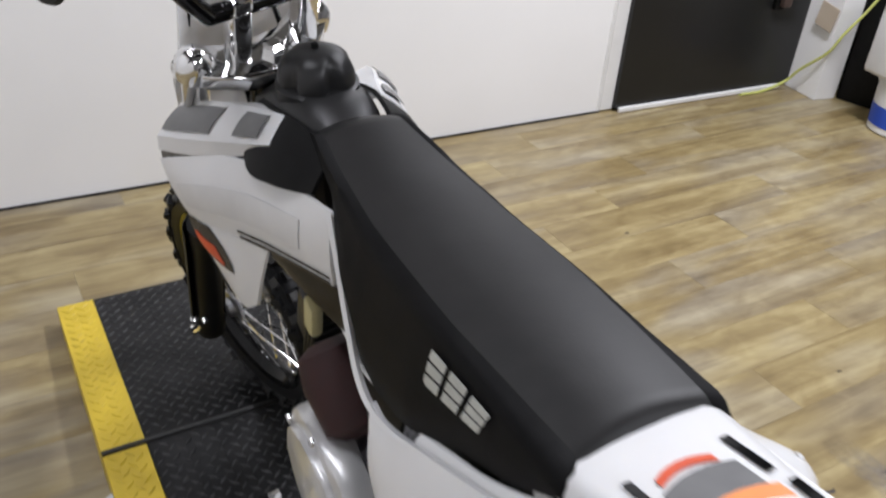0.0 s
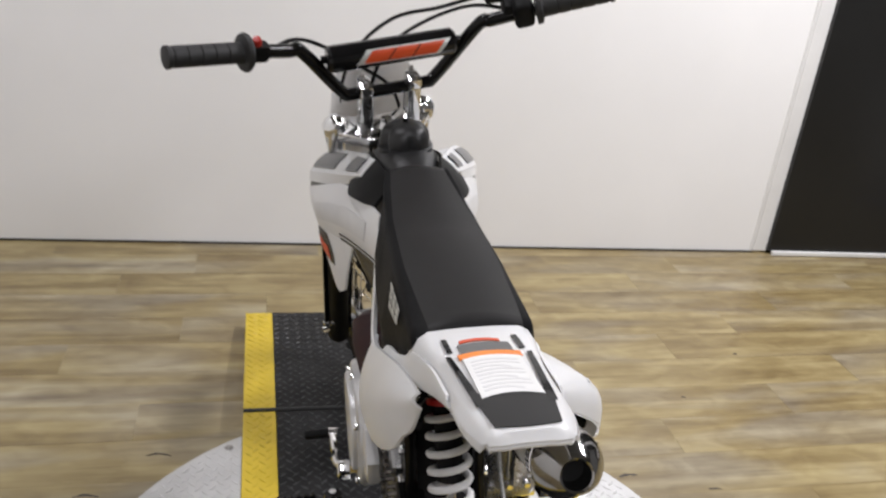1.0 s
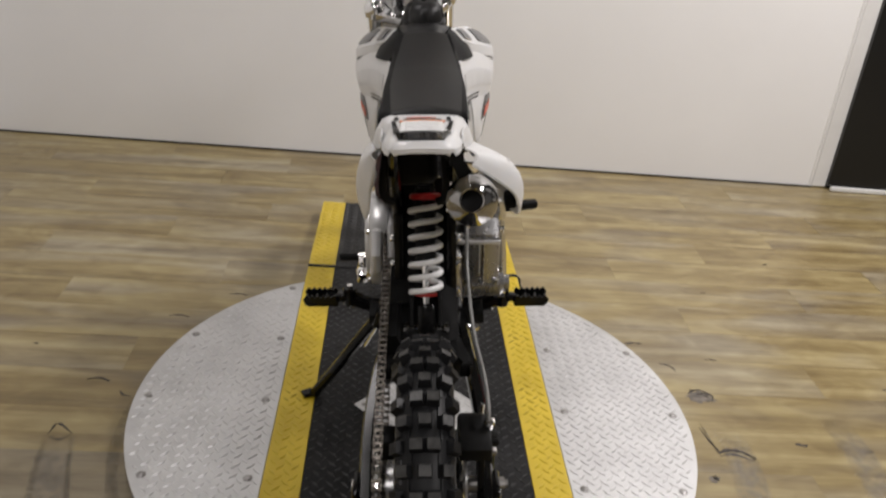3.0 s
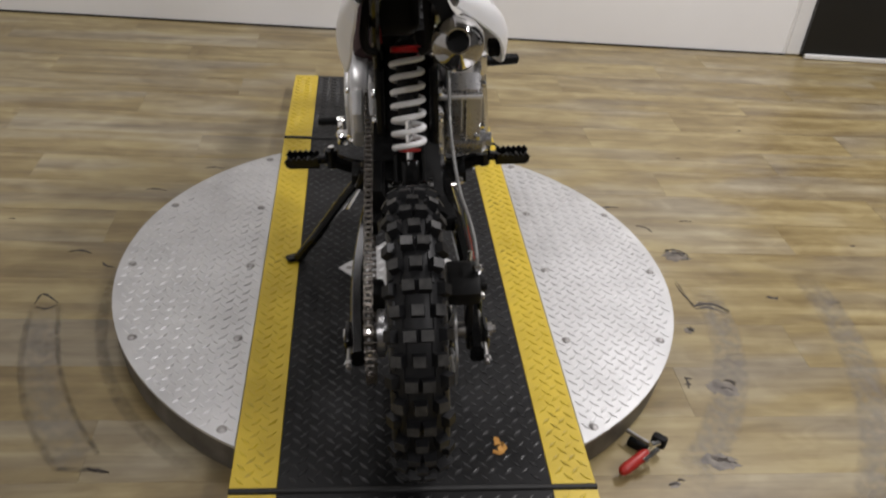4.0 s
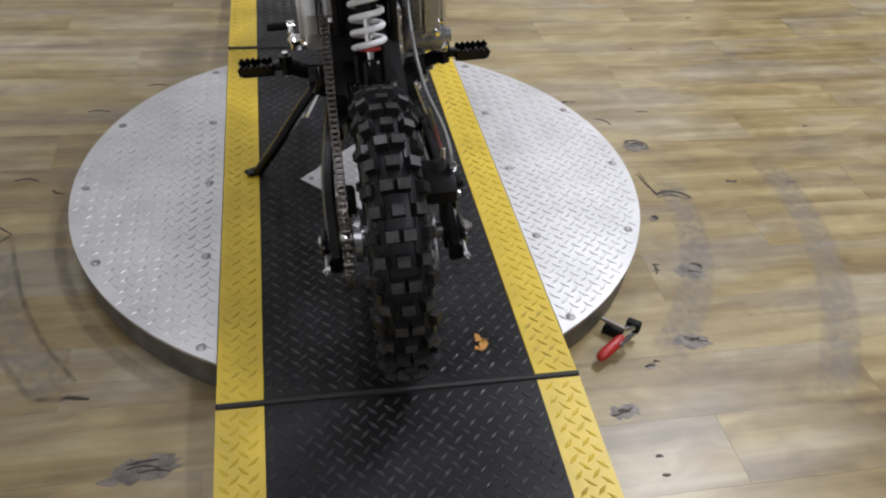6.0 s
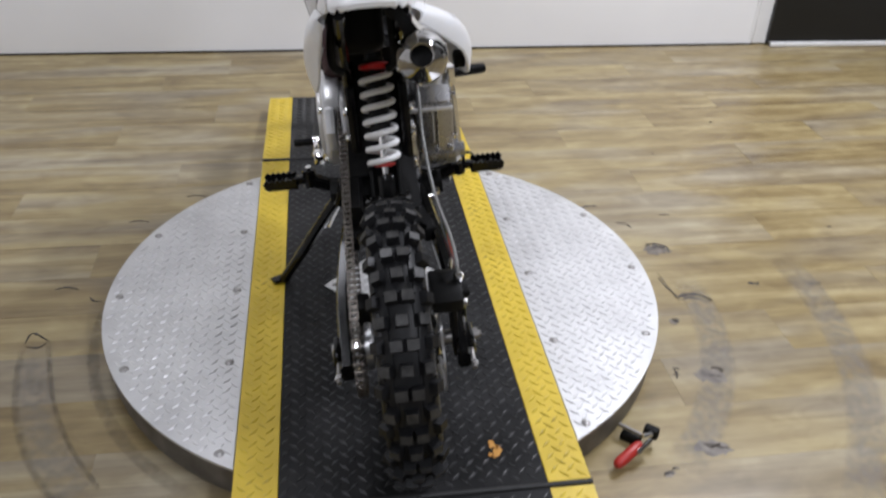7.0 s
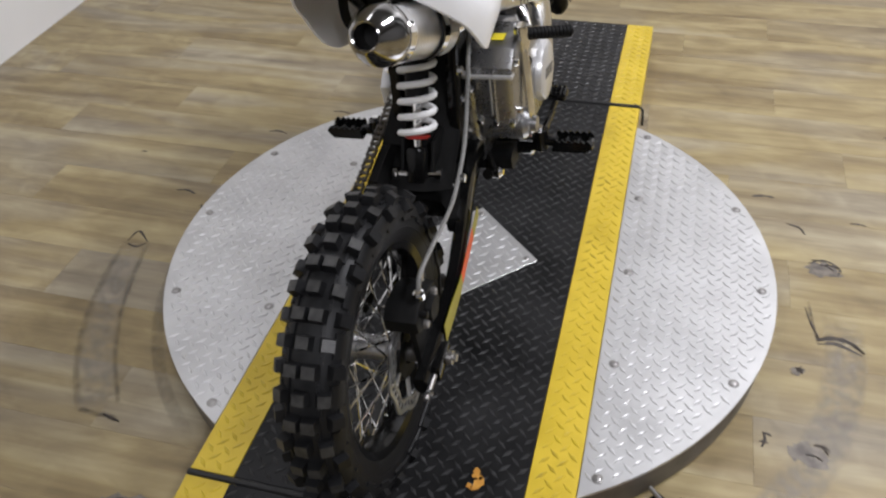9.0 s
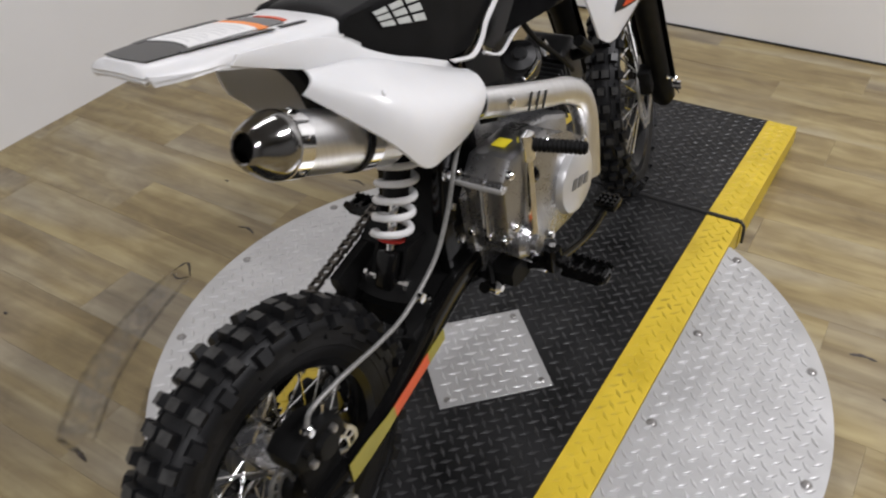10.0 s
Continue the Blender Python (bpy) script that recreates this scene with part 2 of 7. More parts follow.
M_SPRING = mat("white_powder_coat", (0.70, 0.70, 0.70), (0.78, 0.78, 0.78), 0.33, scale=40)
M_SHOCKRED = mat("red_anodised_collar", (0.55, 0.02, 0.02), (0.68, 0.03, 0.03), 0.3, 0.1, scale=40)
M_MAROON = mat("dark_maroon_foam", (0.018, 0.004, 0.004), (0.032, 0.006, 0.006), 0.7, scale=50, bump=0.3, fine=350)
M_CHAIN = mat("oiled_steel_chain", (0.06, 0.053, 0.046), (0.20, 0.18, 0.16), 0.3, 0.9, scale=90)
M_HOSE = mat("grey_braided_hose", (0.16, 0.16, 0.155), (0.30, 0.30, 0.29), 0.4, 0.3, scale=200)
M_BRASS = mat("yellow_zinc_bolt", (0.60, 0.44, 0.12), (0.72, 0.54, 0.18), 0.3, 0.9, scale=60)
M_YELLOWTAG = mat("yellow_sticker", (0.75, 0.62, 0.02), (0.80, 0.68, 0.04), 0.4)
M_DISC = mat("dull_brake_steel", (0.55, 0.55, 0.55), (0.68, 0.68, 0.68), 0.30, 0.9, scale=60)
M_OLIVE = mat("olive_yellow_decal", (0.22, 0.20, 0.02), (0.32, 0.28, 0.03), 0.35)
M_SILVERLOGO = mat("silver_print", (0.50, 0.52, 0.50), (0.60, 0.62, 0.60), 0.35, 0.2, scale=60)
M_PALEYELLOW = mat("pale_yellow_plastic", (0.50, 0.45, 0.22), (0.60, 0.54, 0.30), 0.4)
M_WHITEBUCKET = mat("white_bucket_plastic", (0.70, 0.70, 0.70), (0.78, 0.78, 0.78), 0.4)
M_BLUE = mat("blue_label", (0.015, 0.06, 0.42), (0.02, 0.08, 0.50), 0.4)
M_CORD = mat("yellow_green_cord", (0.42, 0.44, 0.10), (0.52, 0.54, 0.16), 0.5)
# flat black painted in for the dark inside of outlet and slots
M_HOLE = mat("hole_black", (0.006, 0.006, 0.006), (0.010, 0.010, 0.010), 0.8)


def stain(name, colour, rough):
    """A thin stain whose cover follows the mesh's wear layer, broken up by noise."""
    m = bpy.data.materials.new(name)
    m.use_nodes = True
    n, l = m.node_tree.nodes, m.node_tree.links
    b = n["Principled BSDF"]
    b.inputs["Base Color"].default_value = (*colour, 1)
    b.inputs["Roughness"].default_value = rough
    att, tc, noise = n.new("ShaderNodeAttribute"), n.new("ShaderNodeTexCoord"), n.new("ShaderNodeTexNoise")
    att.attribute_name = "wear_shade"
    noise.inputs["Scale"].default_value, noise.inputs["Detail"].default_value = 48, 6
    l.new(tc.outputs["Object"], noise.inputs["Vector"])
    span_ = n.new("ShaderNodeMapRange")
    span_.inputs["From Min"].default_value, span_.inputs["From Max"].default_value = 0.3, 0.6
    span_.inputs["To Min"].default_value, span_.inputs["To Max"].default_value = 0.12, 1.0
    l.new(noise.outputs["Fac"], span_.inputs["Value"])
    mul = n.new("ShaderNodeMath")
    mul.operation = "MULTIPLY"
    l.new(att.outputs["Fac"], mul.inputs[0])
    l.new(span_.outputs[0], mul.inputs[1])
    l.new(mul.outputs[0], b.inputs["Alpha"])
    return m


M_RUBBED = stain("rubbed_grey_vinyl", (0.285, 0.262, 0.232), 0.32)
# for rubbed lines, and for the rim's shade painted on the floor
M_RUBBER_AND_SHADE = stain("dark_rubber_and_shade", (0.055, 0.045, 0.038), 0.45)


# ---- mesh helpers ----
def part(name, bm, material, parent=None, label="", sharp=35, flat=False):
    """Links a bmesh as one mesh object, under a thing or a part."""
    bmesh.ops.recalc_face_normals(bm, faces=bm.faces)
    me = bpy.data.meshes.new(name)
    bm.to_mesh(me)
    bm.free()
    if not flat:
        for p in me.polygons:
            p.use_smooth = True
        me.set_sharp_from_angle(angle=radians(sharp))
    me.materials.append(material)
    ob = new(name, me)
    if parent:
        ob.parent = parent
    if label:
        tagged(ob, label)
    return ob


def thing(name, label, category, m=None, group="", kind=""):
    ob = new(name)
    ob.empty_display_size = 0.1
    if m is not None:
        ob.matrix_basis = m
    return tagged(ob, label, category, group, kind)


def box(bm, sx, sy, sz, m=None, bevel=0.0, seg=1):
    r = bmesh.ops.create_cube(bm, size=1.0, matrix=(m or Matrix()) @ Matrix.Diagonal((sx, sy, sz, 1)))
    if bevel:
        es = list({e for v in r["verts"] for e in v.link_edges})
        bmesh.ops.bevel(bm, geom=es, offset=bevel, segments=seg, profile=0.5, affect="EDGES")
    return bm


def prism(bm, poly, depth, m=None, bevel=0.0):
    """A polygon in the local xy plane, extruded to both sides of z = 0."""
    m = m or Matrix()
    lo = [bm.verts.new(m @ Vector((x, y, -depth / 2))) for x, y in poly]
    hi = [bm.verts.new(m @ Vector((x, y, depth / 2))) for x, y in poly]
    fs = [bm.faces.new(lo[::-1]), bm.faces.new(hi)]
    k = len(poly)
    fs += [bm.faces.new((lo[i], lo[(i + 1) % k], hi[(i + 1) % k], hi[i])) for i in range(k)]
    if bevel:
        es = list({e for f in fs[:2] for e in f.edges})
        bmesh.ops.bevel(bm, geom=es, offset=bevel, segments=2, profile=0.5, affect="EDGES")
    return bm


def spline(pts, per=6):
    """Catmull-Rom through the points."""
    p = [Vector(q) for q in pts]
    if len(p) < 3 or per < 2:
        return p
    e = [p[0] * 2 - p[1], *p, p[-1] * 2 - p[-2]]
    out = []
    for i in range(1, len(e) - 2):
        for k in range(per):
            t = k / per
            a, b, c, d = e[i - 1], e[i], e[i + 1], e[i + 2]
            out.append(0.5 * (2 * b + (c - a) * t + (2 * a - 5 * b + 4 * c - d) * t * t + (3 * b - a - 3 * c + d) * t ** 3))
    return [*out, p[-1]]


def tube(bm, pts, r, seg=10, per=6, close=False):
    """A round bar along a smooth line; r is a radius or a pair of end radii."""
    p = spline(pts, per)
    rad = [r] * len(p) if not isinstance(r, tuple) else [r[0] + (r[1] - r[0]) * i / (len(p) - 1) for i in range(len(p))]
    up = None
    rings = []
    for i, q in enumerate(p):
        d = (p[min(i + 1, len(p) - 1)] - p[max(i - 1, 0)]).normalized()
        if up is None:
            up = d.orthogonal().normalized()
        up = (up - d * up.dot(d)).normalized()
        side = d.cross(up)
        rings.append([bm.verts.new(q + (up * math.cos(a) + side * math.sin(a)) * rad[i]) for a in (math.tau * k / seg for k in range(seg))])
    for a, b in zip(rings, rings[1:]):
        for k in range(seg):
            bm.faces.new((a[k], a[(k + 1) % seg], b[(k + 1) % seg], b[k]))
    bm.faces.new(rings[0][::-1])
    bm.faces.new(rings[-1])
    return bm


def lathe(bm, prof, m=None, seg=24, loop=False):
    """Turns (radius, height) pairs round the local z axis; radius 0 closes an end."""
    m = m or Matrix()
    rings = []
    for r, h in prof:
        if r <= 1e-6:
            rings.append([bm.verts.new(m @ Vector((0, 0, h)))])
        else:
            rings.append([bm.verts.new(m @ Vector((r * math.cos(a), r * math.sin(a), h))) for a in (math.tau * k / seg for k in range(seg))])
    pairs = list(zip(rings, rings[1:]))
    if loop:
        pairs.append((rings[-1], rings[0]))
    for a, b in pairs:
        for k in range(seg):
            j = (k + 1) % seg
            if len(a) == 1 and len(b) == 1:
                continue
            if len(a) == 1:
                bm.faces.new((a[0], b[j], b[k]))
            elif len(b) == 1:
                bm.faces.new((a[k], a[j], b[0]))
            else:
                bm.faces.new((a[k], a[j], b[j], b[k]))
    return bm


def skin(bm, rows, thick=0.0, inward=(0, 0, 0), closed=False, cap=False):
    """Quads through rows of points; thick and inward give it a second face."""
    def sheet(off):
        return [[bm.verts.new(Vector(q) + off) for q in row] for row in rows]
    n = len(rows[0])
    span = range(n if closed else n - 1)
    a = sheet(Vector((0, 0, 0)))
    for r0, r1 in zip(a, a[1:]):
        for k in span:
            bm.faces.new((r0[k], r0[(k + 1) % n], r1[(k + 1) % n], r1[k]))
    if cap:
        bm.faces.new(a[0][::-1])
        bm.faces.new(a[-1])
    if thick:
        b = sheet(Vector(inward).normalized() * thick)
        for r0, r1 in zip(b, b[1:]):
            for k in span:
                bm.faces.new((r1[k], r1[(k + 1) % n], r0[(k + 1) % n], r0[k]))
        rim = [(a[i][0], a[i + 1][0], b[i + 1][0], b[i][0]) for i in range(len(a) - 1)]
        rim += [(a[i + 1][-1], a[i][-1], b[i][-1], b[i + 1][-1]) for i in range(len(a) - 1)]
        rim += [(a[0][k + 1], a[0][k], b[0][k], b[0][k + 1]) for k in range(n - 1)]
        rim += [(a[-1][k], a[-1][k + 1], b[-1][k + 1], b[-1][k]) for k in range(n - 1)]
        for f in rim:
            bm.faces.new(f)
    return bm


def ruled(bm, top, bottom, rows=6, bulge=0.0, thick=0.003, inward=(1, 0, 0), per=5):
    """A panel between an upper and a lower edge, bulging away from inward."""
    a, b = spline(top, per), spline(bottom, per)
    out = -Vector(inward).normalized()
    n = len(a)
    grid = []
    for i in range(rows + 1):
        t = i / rows
        row = []
        for k in range(n):
            u = k / (n - 1)
            row.append(a[k].lerp(b[k], t) + out * bulge * math.sin(math.pi * t) * (0.35 + 0.65 * math.sin(math.pi * u)))
        grid.append(row)
    return skin(bm, grid, thick, inward)


def xaxis(x, y, z):
    """A pose whose local z points along the bike's x."""
    return pose(x, y, z, 0, 90, 0)


def span(a, b):
    """A pose at a whose local z points to b, and the distance."""
    a, b = Vector(a), Vector(b)
    d = b - a
    return Matrix.Translation(a) @ d.to_track_quat("Z", "Y").to_matrix().to_4x4(), d.length


# ---- the room ----
WALL_TURN = -1.2           # the back wall stands slightly askew to the ramp
X_LEFT, X_RIGHT, Y_FRONT, CEIL_Z = -1.735, 3.9, -4.2, 2.95


def wall(name, sx, sy, sz, m, material, label):
    ob = part(name, box(bmesh.new(), sx, sy, sz), material, None, label, flat=True)
    ob.matrix_basis = m
    tagged(ob, category="wall", kind="structure")
    return ob


# back wall: its front face runs through (0, 1.811) and turns a little towards the camera on its right
BACK = pose(0, 1.811, 0, 0, 0, WALL_TURN)
wall("wall_north", 3.63, 0.12, CEIL_Z, BACK @ pose(-0.034, 0.06, CEIL_Z / 2 + 0.004), M_WALL, "plain white painted back wall behind the motorbike")
wall("wall_grey", 2.40, 0.12, CEIL_Z, pose(1.842, 1.734, 0, 0, 0, -2.2) @ pose(1.20, 0.075, CEIL_Z / 2 + 0.016), M_GREYWALL, "dark grey painted wall beside the white one")
wall("wall_west", 0.12, 7.0, CEIL_Z, pose(X_LEFT + 0.028, 0, 0, 0, 0, 1.2) @ pose(-0.06, -1.6, CEIL_Z / 2), M_WALL, "plain white painted side wall")
# the next two walls are out of view; their grey holds fill light down
wall("wall_east", 0.12, 6.1, CEIL_Z, pose(X_RIGHT + 0.06, -1.2, CEIL_Z / 2), M_DIMWALL, "unseen far wall, kept grey to cut bounced light")
wall("wall_south", 6.2, 0.12, CEIL_Z, pose(1.1, Y_FRONT - 0.06, CEIL_Z / 2), M_DIMWALL, "unseen wall closing the room, kept grey to cut bounced light")
ceil = part("ceiling", box(bmesh.new(), 6.4, 6.6, 0.1), M_CEIL, None, "unseen ceiling, dark grey to cut bounced light", flat=True)
ceil.matrix_basis = pose(1.1, -1.2, CEIL_Z + 0.05)
tagged(ceil, category="ceiling", kind="structure")

# vertical corner trim at the white wall's end, with a shallow groove beside it
trim = part("trim", box(bmesh.new(), 0.066, 0.10, CEIL_Z, None, 0.006, 2), M_TRIM, None, "white painted vertical corner board", flat=True)
trim.matrix_basis = BACK @ pose(1.8145, 0.0465, CEIL_Z / 2 + 0.004)
tagged(trim, category="trim", kind="structure")
bead = part("trim", box(bmesh.new(), 0.010, 0.008, CEIL_Z, None, 0.003, 2), M_TRIM, None, "thin white bead along the corner board", flat=True)
bead.matrix_basis = BACK @ pose(1.772, -0.001, CEIL_Z / 2 + 0.004)
tagged(bead, category="trim", kind="structure")
base = part("baseboard", box(bmesh.new(), 0.90, 0.016, 0.020, None, 0.004, 2), M_TRIM, None, "low white edging strip under the grey wall", flat=True)
base.matrix_basis = pose(1.842, 1.734, 0, 0, 0, -2.2) @ pose(0.46, 0.004, 0.0115)
tagged(base, category="baseboard", kind="structure")
# dark gap under the white wall
gap = part("baseboard", box(bmesh.new(), 3.6, 0.006, 0.005), M_SEAM, None, "thin dark joint under the white wall", flat=True)
gap.matrix_basis = BACK @ pose(-0.02, -0.0035, 0.004)
tagged(gap, category="joint", kind="structure")

# stub of white wall that juts out beyond the grey one
wall("wall_stub", 0.112, 0.24, CEIL_Z, pose(2.788, 1.534, 0, 0, 0, -10) @ pose(0.056, 0.12, CEIL_Z / 2 + 0.002), M_WALL, "white painted end of a wall jutting out")

# ---- the floor, plank by plank ----
floor = part("floor", box(bmesh.new(), 6.3, 6.4, 0.05), M_SUBFLOOR, None, "wood-look vinyl plank floor, scuffed round the turntable", flat=True)
floor.matrix_basis = pose(1.1, -1.2, -0.030)
tagged(floor, category="floor", kind="structure")


def child_at(ob, parent, world_pose):
    ob.parent = parent
    ob.matrix_basis = parent.matrix_basis.inverted() @ world_pose
    return ob


PW, PL = 0.152, 0.92
bm = bmesh.new()
prism(bm, [(-PL / 2 + 0.00012, -PW / 2 + 0.00012), (PL / 2 - 0.00012, -PW / 2 + 0.00012), (PL / 2 - 0.00012, PW / 2 - 0.00012), (-PL / 2 + 0.00012, PW / 2 - 0.00012)], 0.0045)
for v in bm.verts:
    if v.co.z > 0:
        v.co.x *= 1 - 0.0001 / (PL / 2)
        v.co.y *= 1 - 0.0001 / (PW / 2)
first = part("plank", bm, M_PLANK, None, flat=True)
child_at(first, floor, pose(0, -5, -0.00225))
plank_mesh = first.data
rng = random.Random(4)
first_used = False
for row in range(41):
    y = 1.872 - (row + 0.5) * PW
    off = (row * 0.37 % 1) * PL + rng.uniform(-0.08, 0.08)
    for col in range(9):
        x = -2.40 - off + (col + 0.5) * PL + 0.46
        # planks are cut to length at the side walls
        x0, x1 = max(x - PL / 2, X_LEFT - 0.03), min(x + PL / 2, X_RIGHT + 0.03)
        if x1 - x0 < 0.03:
            continue
        ob = first
        if first_used:
            ob = new("plank", plank_mesh)
        first_used = True
        child_at(ob, floor, pose((x0 + x1) / 2, y, -0.00225 + rng.uniform(-0.0002, 0.0002), 0, 0, 180 * rng.randrange(2)) @ Matrix.Diagonal(((x1 - x0) / PL, 1, 1, 1)))


def scuff(points, width, material=M_SCUFF, up=0.0012, label="dark torn scuff in the vinyl"):
    """A ragged raised edge of torn vinyl along a line."""
    r = random.Random(int(points[0][0] * 1000) * 7 + int(points[0][1] * 1000))
    p = spline([(x, y, 0) for x, y in points], 5)
    bm = bmesh.new()
    rows = []
    for i, q in enumerate(p):
        d = (p[min(i + 1, len(p) - 1)] - p[max(i - 1, 0)]).normalized()
        s = Vector((-d.y, d.x, 0))
        w = width * (0.35 + 0.65 * math.sin(math.pi * (i + 0.5) / len(p))) * r.uniform(0.5, 1.3)
        z = up * r.uniform(0.5, 1.3)
        rows.append([q - s * w / 2, q - s * w * 0.15 + Vector((0, 0, z)), q + s * w * r.uniform(0.1, 0.3) + Vector((0, 0, z * 0.6)), q + s * w / 2])
    skin(bm, rows)
    return child_at(part("scuff_mark", bm, material, None, label), floor, pose(0, 0, 0.0004))


def flake(x, y, sx, sy, turn, seed):
    """A patch of worn vinyl with torn edges."""
    r = random.Random(seed)
    poly = []
    for k in range(26):
        a = math.tau * k / 26
        poly.append((sx * math.cos(a) * r.uniform(0.62, 1.05), sy * math.sin(a) * r.uniform(0.55, 1.15)))
    child_at(part("worn_patch", prism(bmesh.new(), poly, 0.0003), M_SCUFFPALE, None, "grey worn patch in the vinyl", flat=True), floor, pose(x, y, 0.0005, 0, 0, turn))
    c, s = math.cos(radians(turn)), math.sin(radians(turn))
    for k in range(3):
        u0, v0 = r.uniform(-0.8, 0.1) * sx, r.uniform(-0.3, 0.9) * sy
        pts = [(x + c * (u0 + du) - s * (v0 + dv), y + s * (u0 + du) + c * (v0 + dv)) for du, dv in ((0, 0), (sx * 0.35, r.uniform(-0.3, 0.3) * sy), (sx * 0.7, r.uniform(-0.4, 0.4) * sy))]
        scuff(pts, 0.006, M_SCUFF, 0.002)


scuff([(0.727, -0.036), (0.757, -0.024), (0.788, -0.029), (0.813, -0.055)], 0.014, up=0.003)
scuff([(0.727, -0.047), (0.762, -0.039), (0.808, -0.061)], 0.008)
scuff([(0.710, 0.057), (0.718, 0.011), (0.734, -0.036)], 0.004)
flake(0.696, -0.324, 0.040, 0.030, -20, 3)
flake(0.686, -0.127, 0.016, 0.012, 10, 5)
flake(0.610, -0.528, 0.050, 0.022, -10, 8)
flake(0.410, -0.685, 0.038, 0.020, 5, 9)
flake(0.500, -0.584, 0.014, 0.008, 30, 12)
flake(-0.437, -0.700, 0.075, 0.030, 8, 14)
scuff([(0.610, 0.425), (0.633, 0.432), (0.661, 0.429)], 0.010)
scuff([(0.825, 0.362), (0.846, 0.363), (0.860, 0.359)], 0.007)
scuff([(0.686, 0.332), (0.712, 0.323), (0.724, 0.299)], 0.008)
scuff([(0.724, 0.199), (0.757, 0.216), (0.788, 0.194), (0.781, 0.164)], 0.006)
scuff([(0.619, -0.289), (0.622, -0.304), (0.616, -0.324)], 0.007)
scuff([(0.935, 0.006), (0.949, 0.003), (0.968, 0.006)], 0.006)
scuff([(1.098, -0.010), (1.111, -0.014), (1.128, -0.010)], 0.006)
scuff([(-0.803, 0.155), (-0.777, 0.162), (-0.747, 0.151)], 0.007)
scuff([(-0.712, 0.113), (-0.700, 0.098), (-0.681, 0.094)], 0.008)
scuff([(-0.681, 0.462), (-0.656, 0.469), (-0.625, 0.460)], 0.008)
scuff([(-0.539, 0.596), (-0.513, 0.602), (-0.483, 0.592)], 0.007)


def thin_mark(points, width, material, label, strength=1.0, height=0.0005, per=6):
    """A thin mark laid on the vinyl along a line, fading out at its sides and ends."""
    p = spline([(x, y, 0) for x, y in points], per)
    n = len(p)
    across = (-1, -0.72, -0.35, 0, 0.35, 0.72, 1)
    bm = bmesh.new()
    layer = bm.verts.layers.float_color.new("wear_shade")
    rows = []
    for i, q in enumerate(p):
        d = (p[min(i + 1, n - 1)] - p[max(i - 1, 0)]).normalized()
        side = Vector((-d.y, d.x, 0))
        ends = min(1.0, i / max(1, n * 0.12), (n - 1 - i) / max(1, n * 0.12))
        row = []
        for u in across:
            v = bm.verts.new(q + side * u * width / 2)
            f = strength * ends * (1.0 if abs(u) < 0.5 else 0.75 if abs(u) < 0.9 else 0.0)
            v[layer] = (f, f, f, 1)
            row.append(v)
        rows.append(row)
    for a, b in zip(rows, rows[1:]):
        for k in range(len(across) - 1):
            bm.faces.new((a[k], a[k + 1], b[k + 1], b[k]))
    return child_at(part("rub_or_shade_mark", bm, material, None, label), floor, pose(0, 0, height))


def ring(r, a0, a1, n=12, cx=0.0):
    return [(cx + r * math.cos(radians(a0 + (a1 - a0) * k / n)), r * math.sin(radians(a0 + (a1 - a0) * k / n))) for k in range(n + 1)]


# grey tracks that a wheel rubbed into the vinyl as the table turned
thin_mark(ring(0.780, 4, -48), 0.085, M_RUBBED, "grey rubbed wheel track in the vinyl", 0.42, per=2)
thin_mark(ring(1.085, 6, -42), 0.090, M_RUBBED, "grey rubbed wheel track in the vinyl", 0.42, per=2)
thin_mark([(-0.790, -0.050), (-0.774, -0.151), (-0.745, -0.260), (-0.703, -0.360), (-0.662, -0.432), (-0.624, -0.486), (-0.604, -0.515)], 0.080, M_RUBBED, "grey rubbed wheel track in the vinyl", 0.40)
thin_mark([(-0.819, -0.053), (-0.808, -0.151), (-0.783, -0.259), (-0.746, -0.358), (-0.706, -0.434), (-0.666, -0.492), (-0.641, -0.526)], 0.016, M_RUBBER_AND_SHADE, "dark rubbed line in the vinyl", 0.27, 0.0008)
thin_mark([(-0.768, -0.052), (-0.741, -0.151), (-0.706, -0.260), (-0.660, -0.360), (-0.618, -0.429), (-0.582, -0.480), (-0.571, -0.501)], 0.012, M_RUBBER_AND_SHADE, "dark rubbed line in the vinyl", 0.34, 0.0008)
thin_mark([(-0.650, -0.526), (-0.603, -0.531), (-0.579, -0.529), (-0.550, -0.535)], 0.014, M_RUBBER_AND_SHADE, "dark rubbed line in the vinyl", 0.5, 0.0008)
# shade of the rim, painted on the floor as a soft dark ring
thin_mark(ring(0.668, 170, 235), 0.030, M_RUBBER_AND_SHADE, "painted ring of shade beside the turntable", 0.28, 0.0008, per=2)
thin_mark([(0.717, 0.081), (0.722, 0.007), (0.729, -0.047)], 0.007, M_RUBBER_AND_SHADE, "dark rubbed line in the vinyl", 0.7, 0.0008)
scuff([(-0.819, -0.053), (-0.811, -0.015), (-0.768, -0.048)], 0.007)
scuff([(-0.812, -0.063), (-0.787, -0.069), (-0.770, -0.052)], 0.006)
scuff([(-0.582, -0.528), (-0.562, -0.533), (-0.543, -0.537)], 0.009, up=0.003)
flake(0.756, 0.185, 0.042, 0.030, -8, 31)
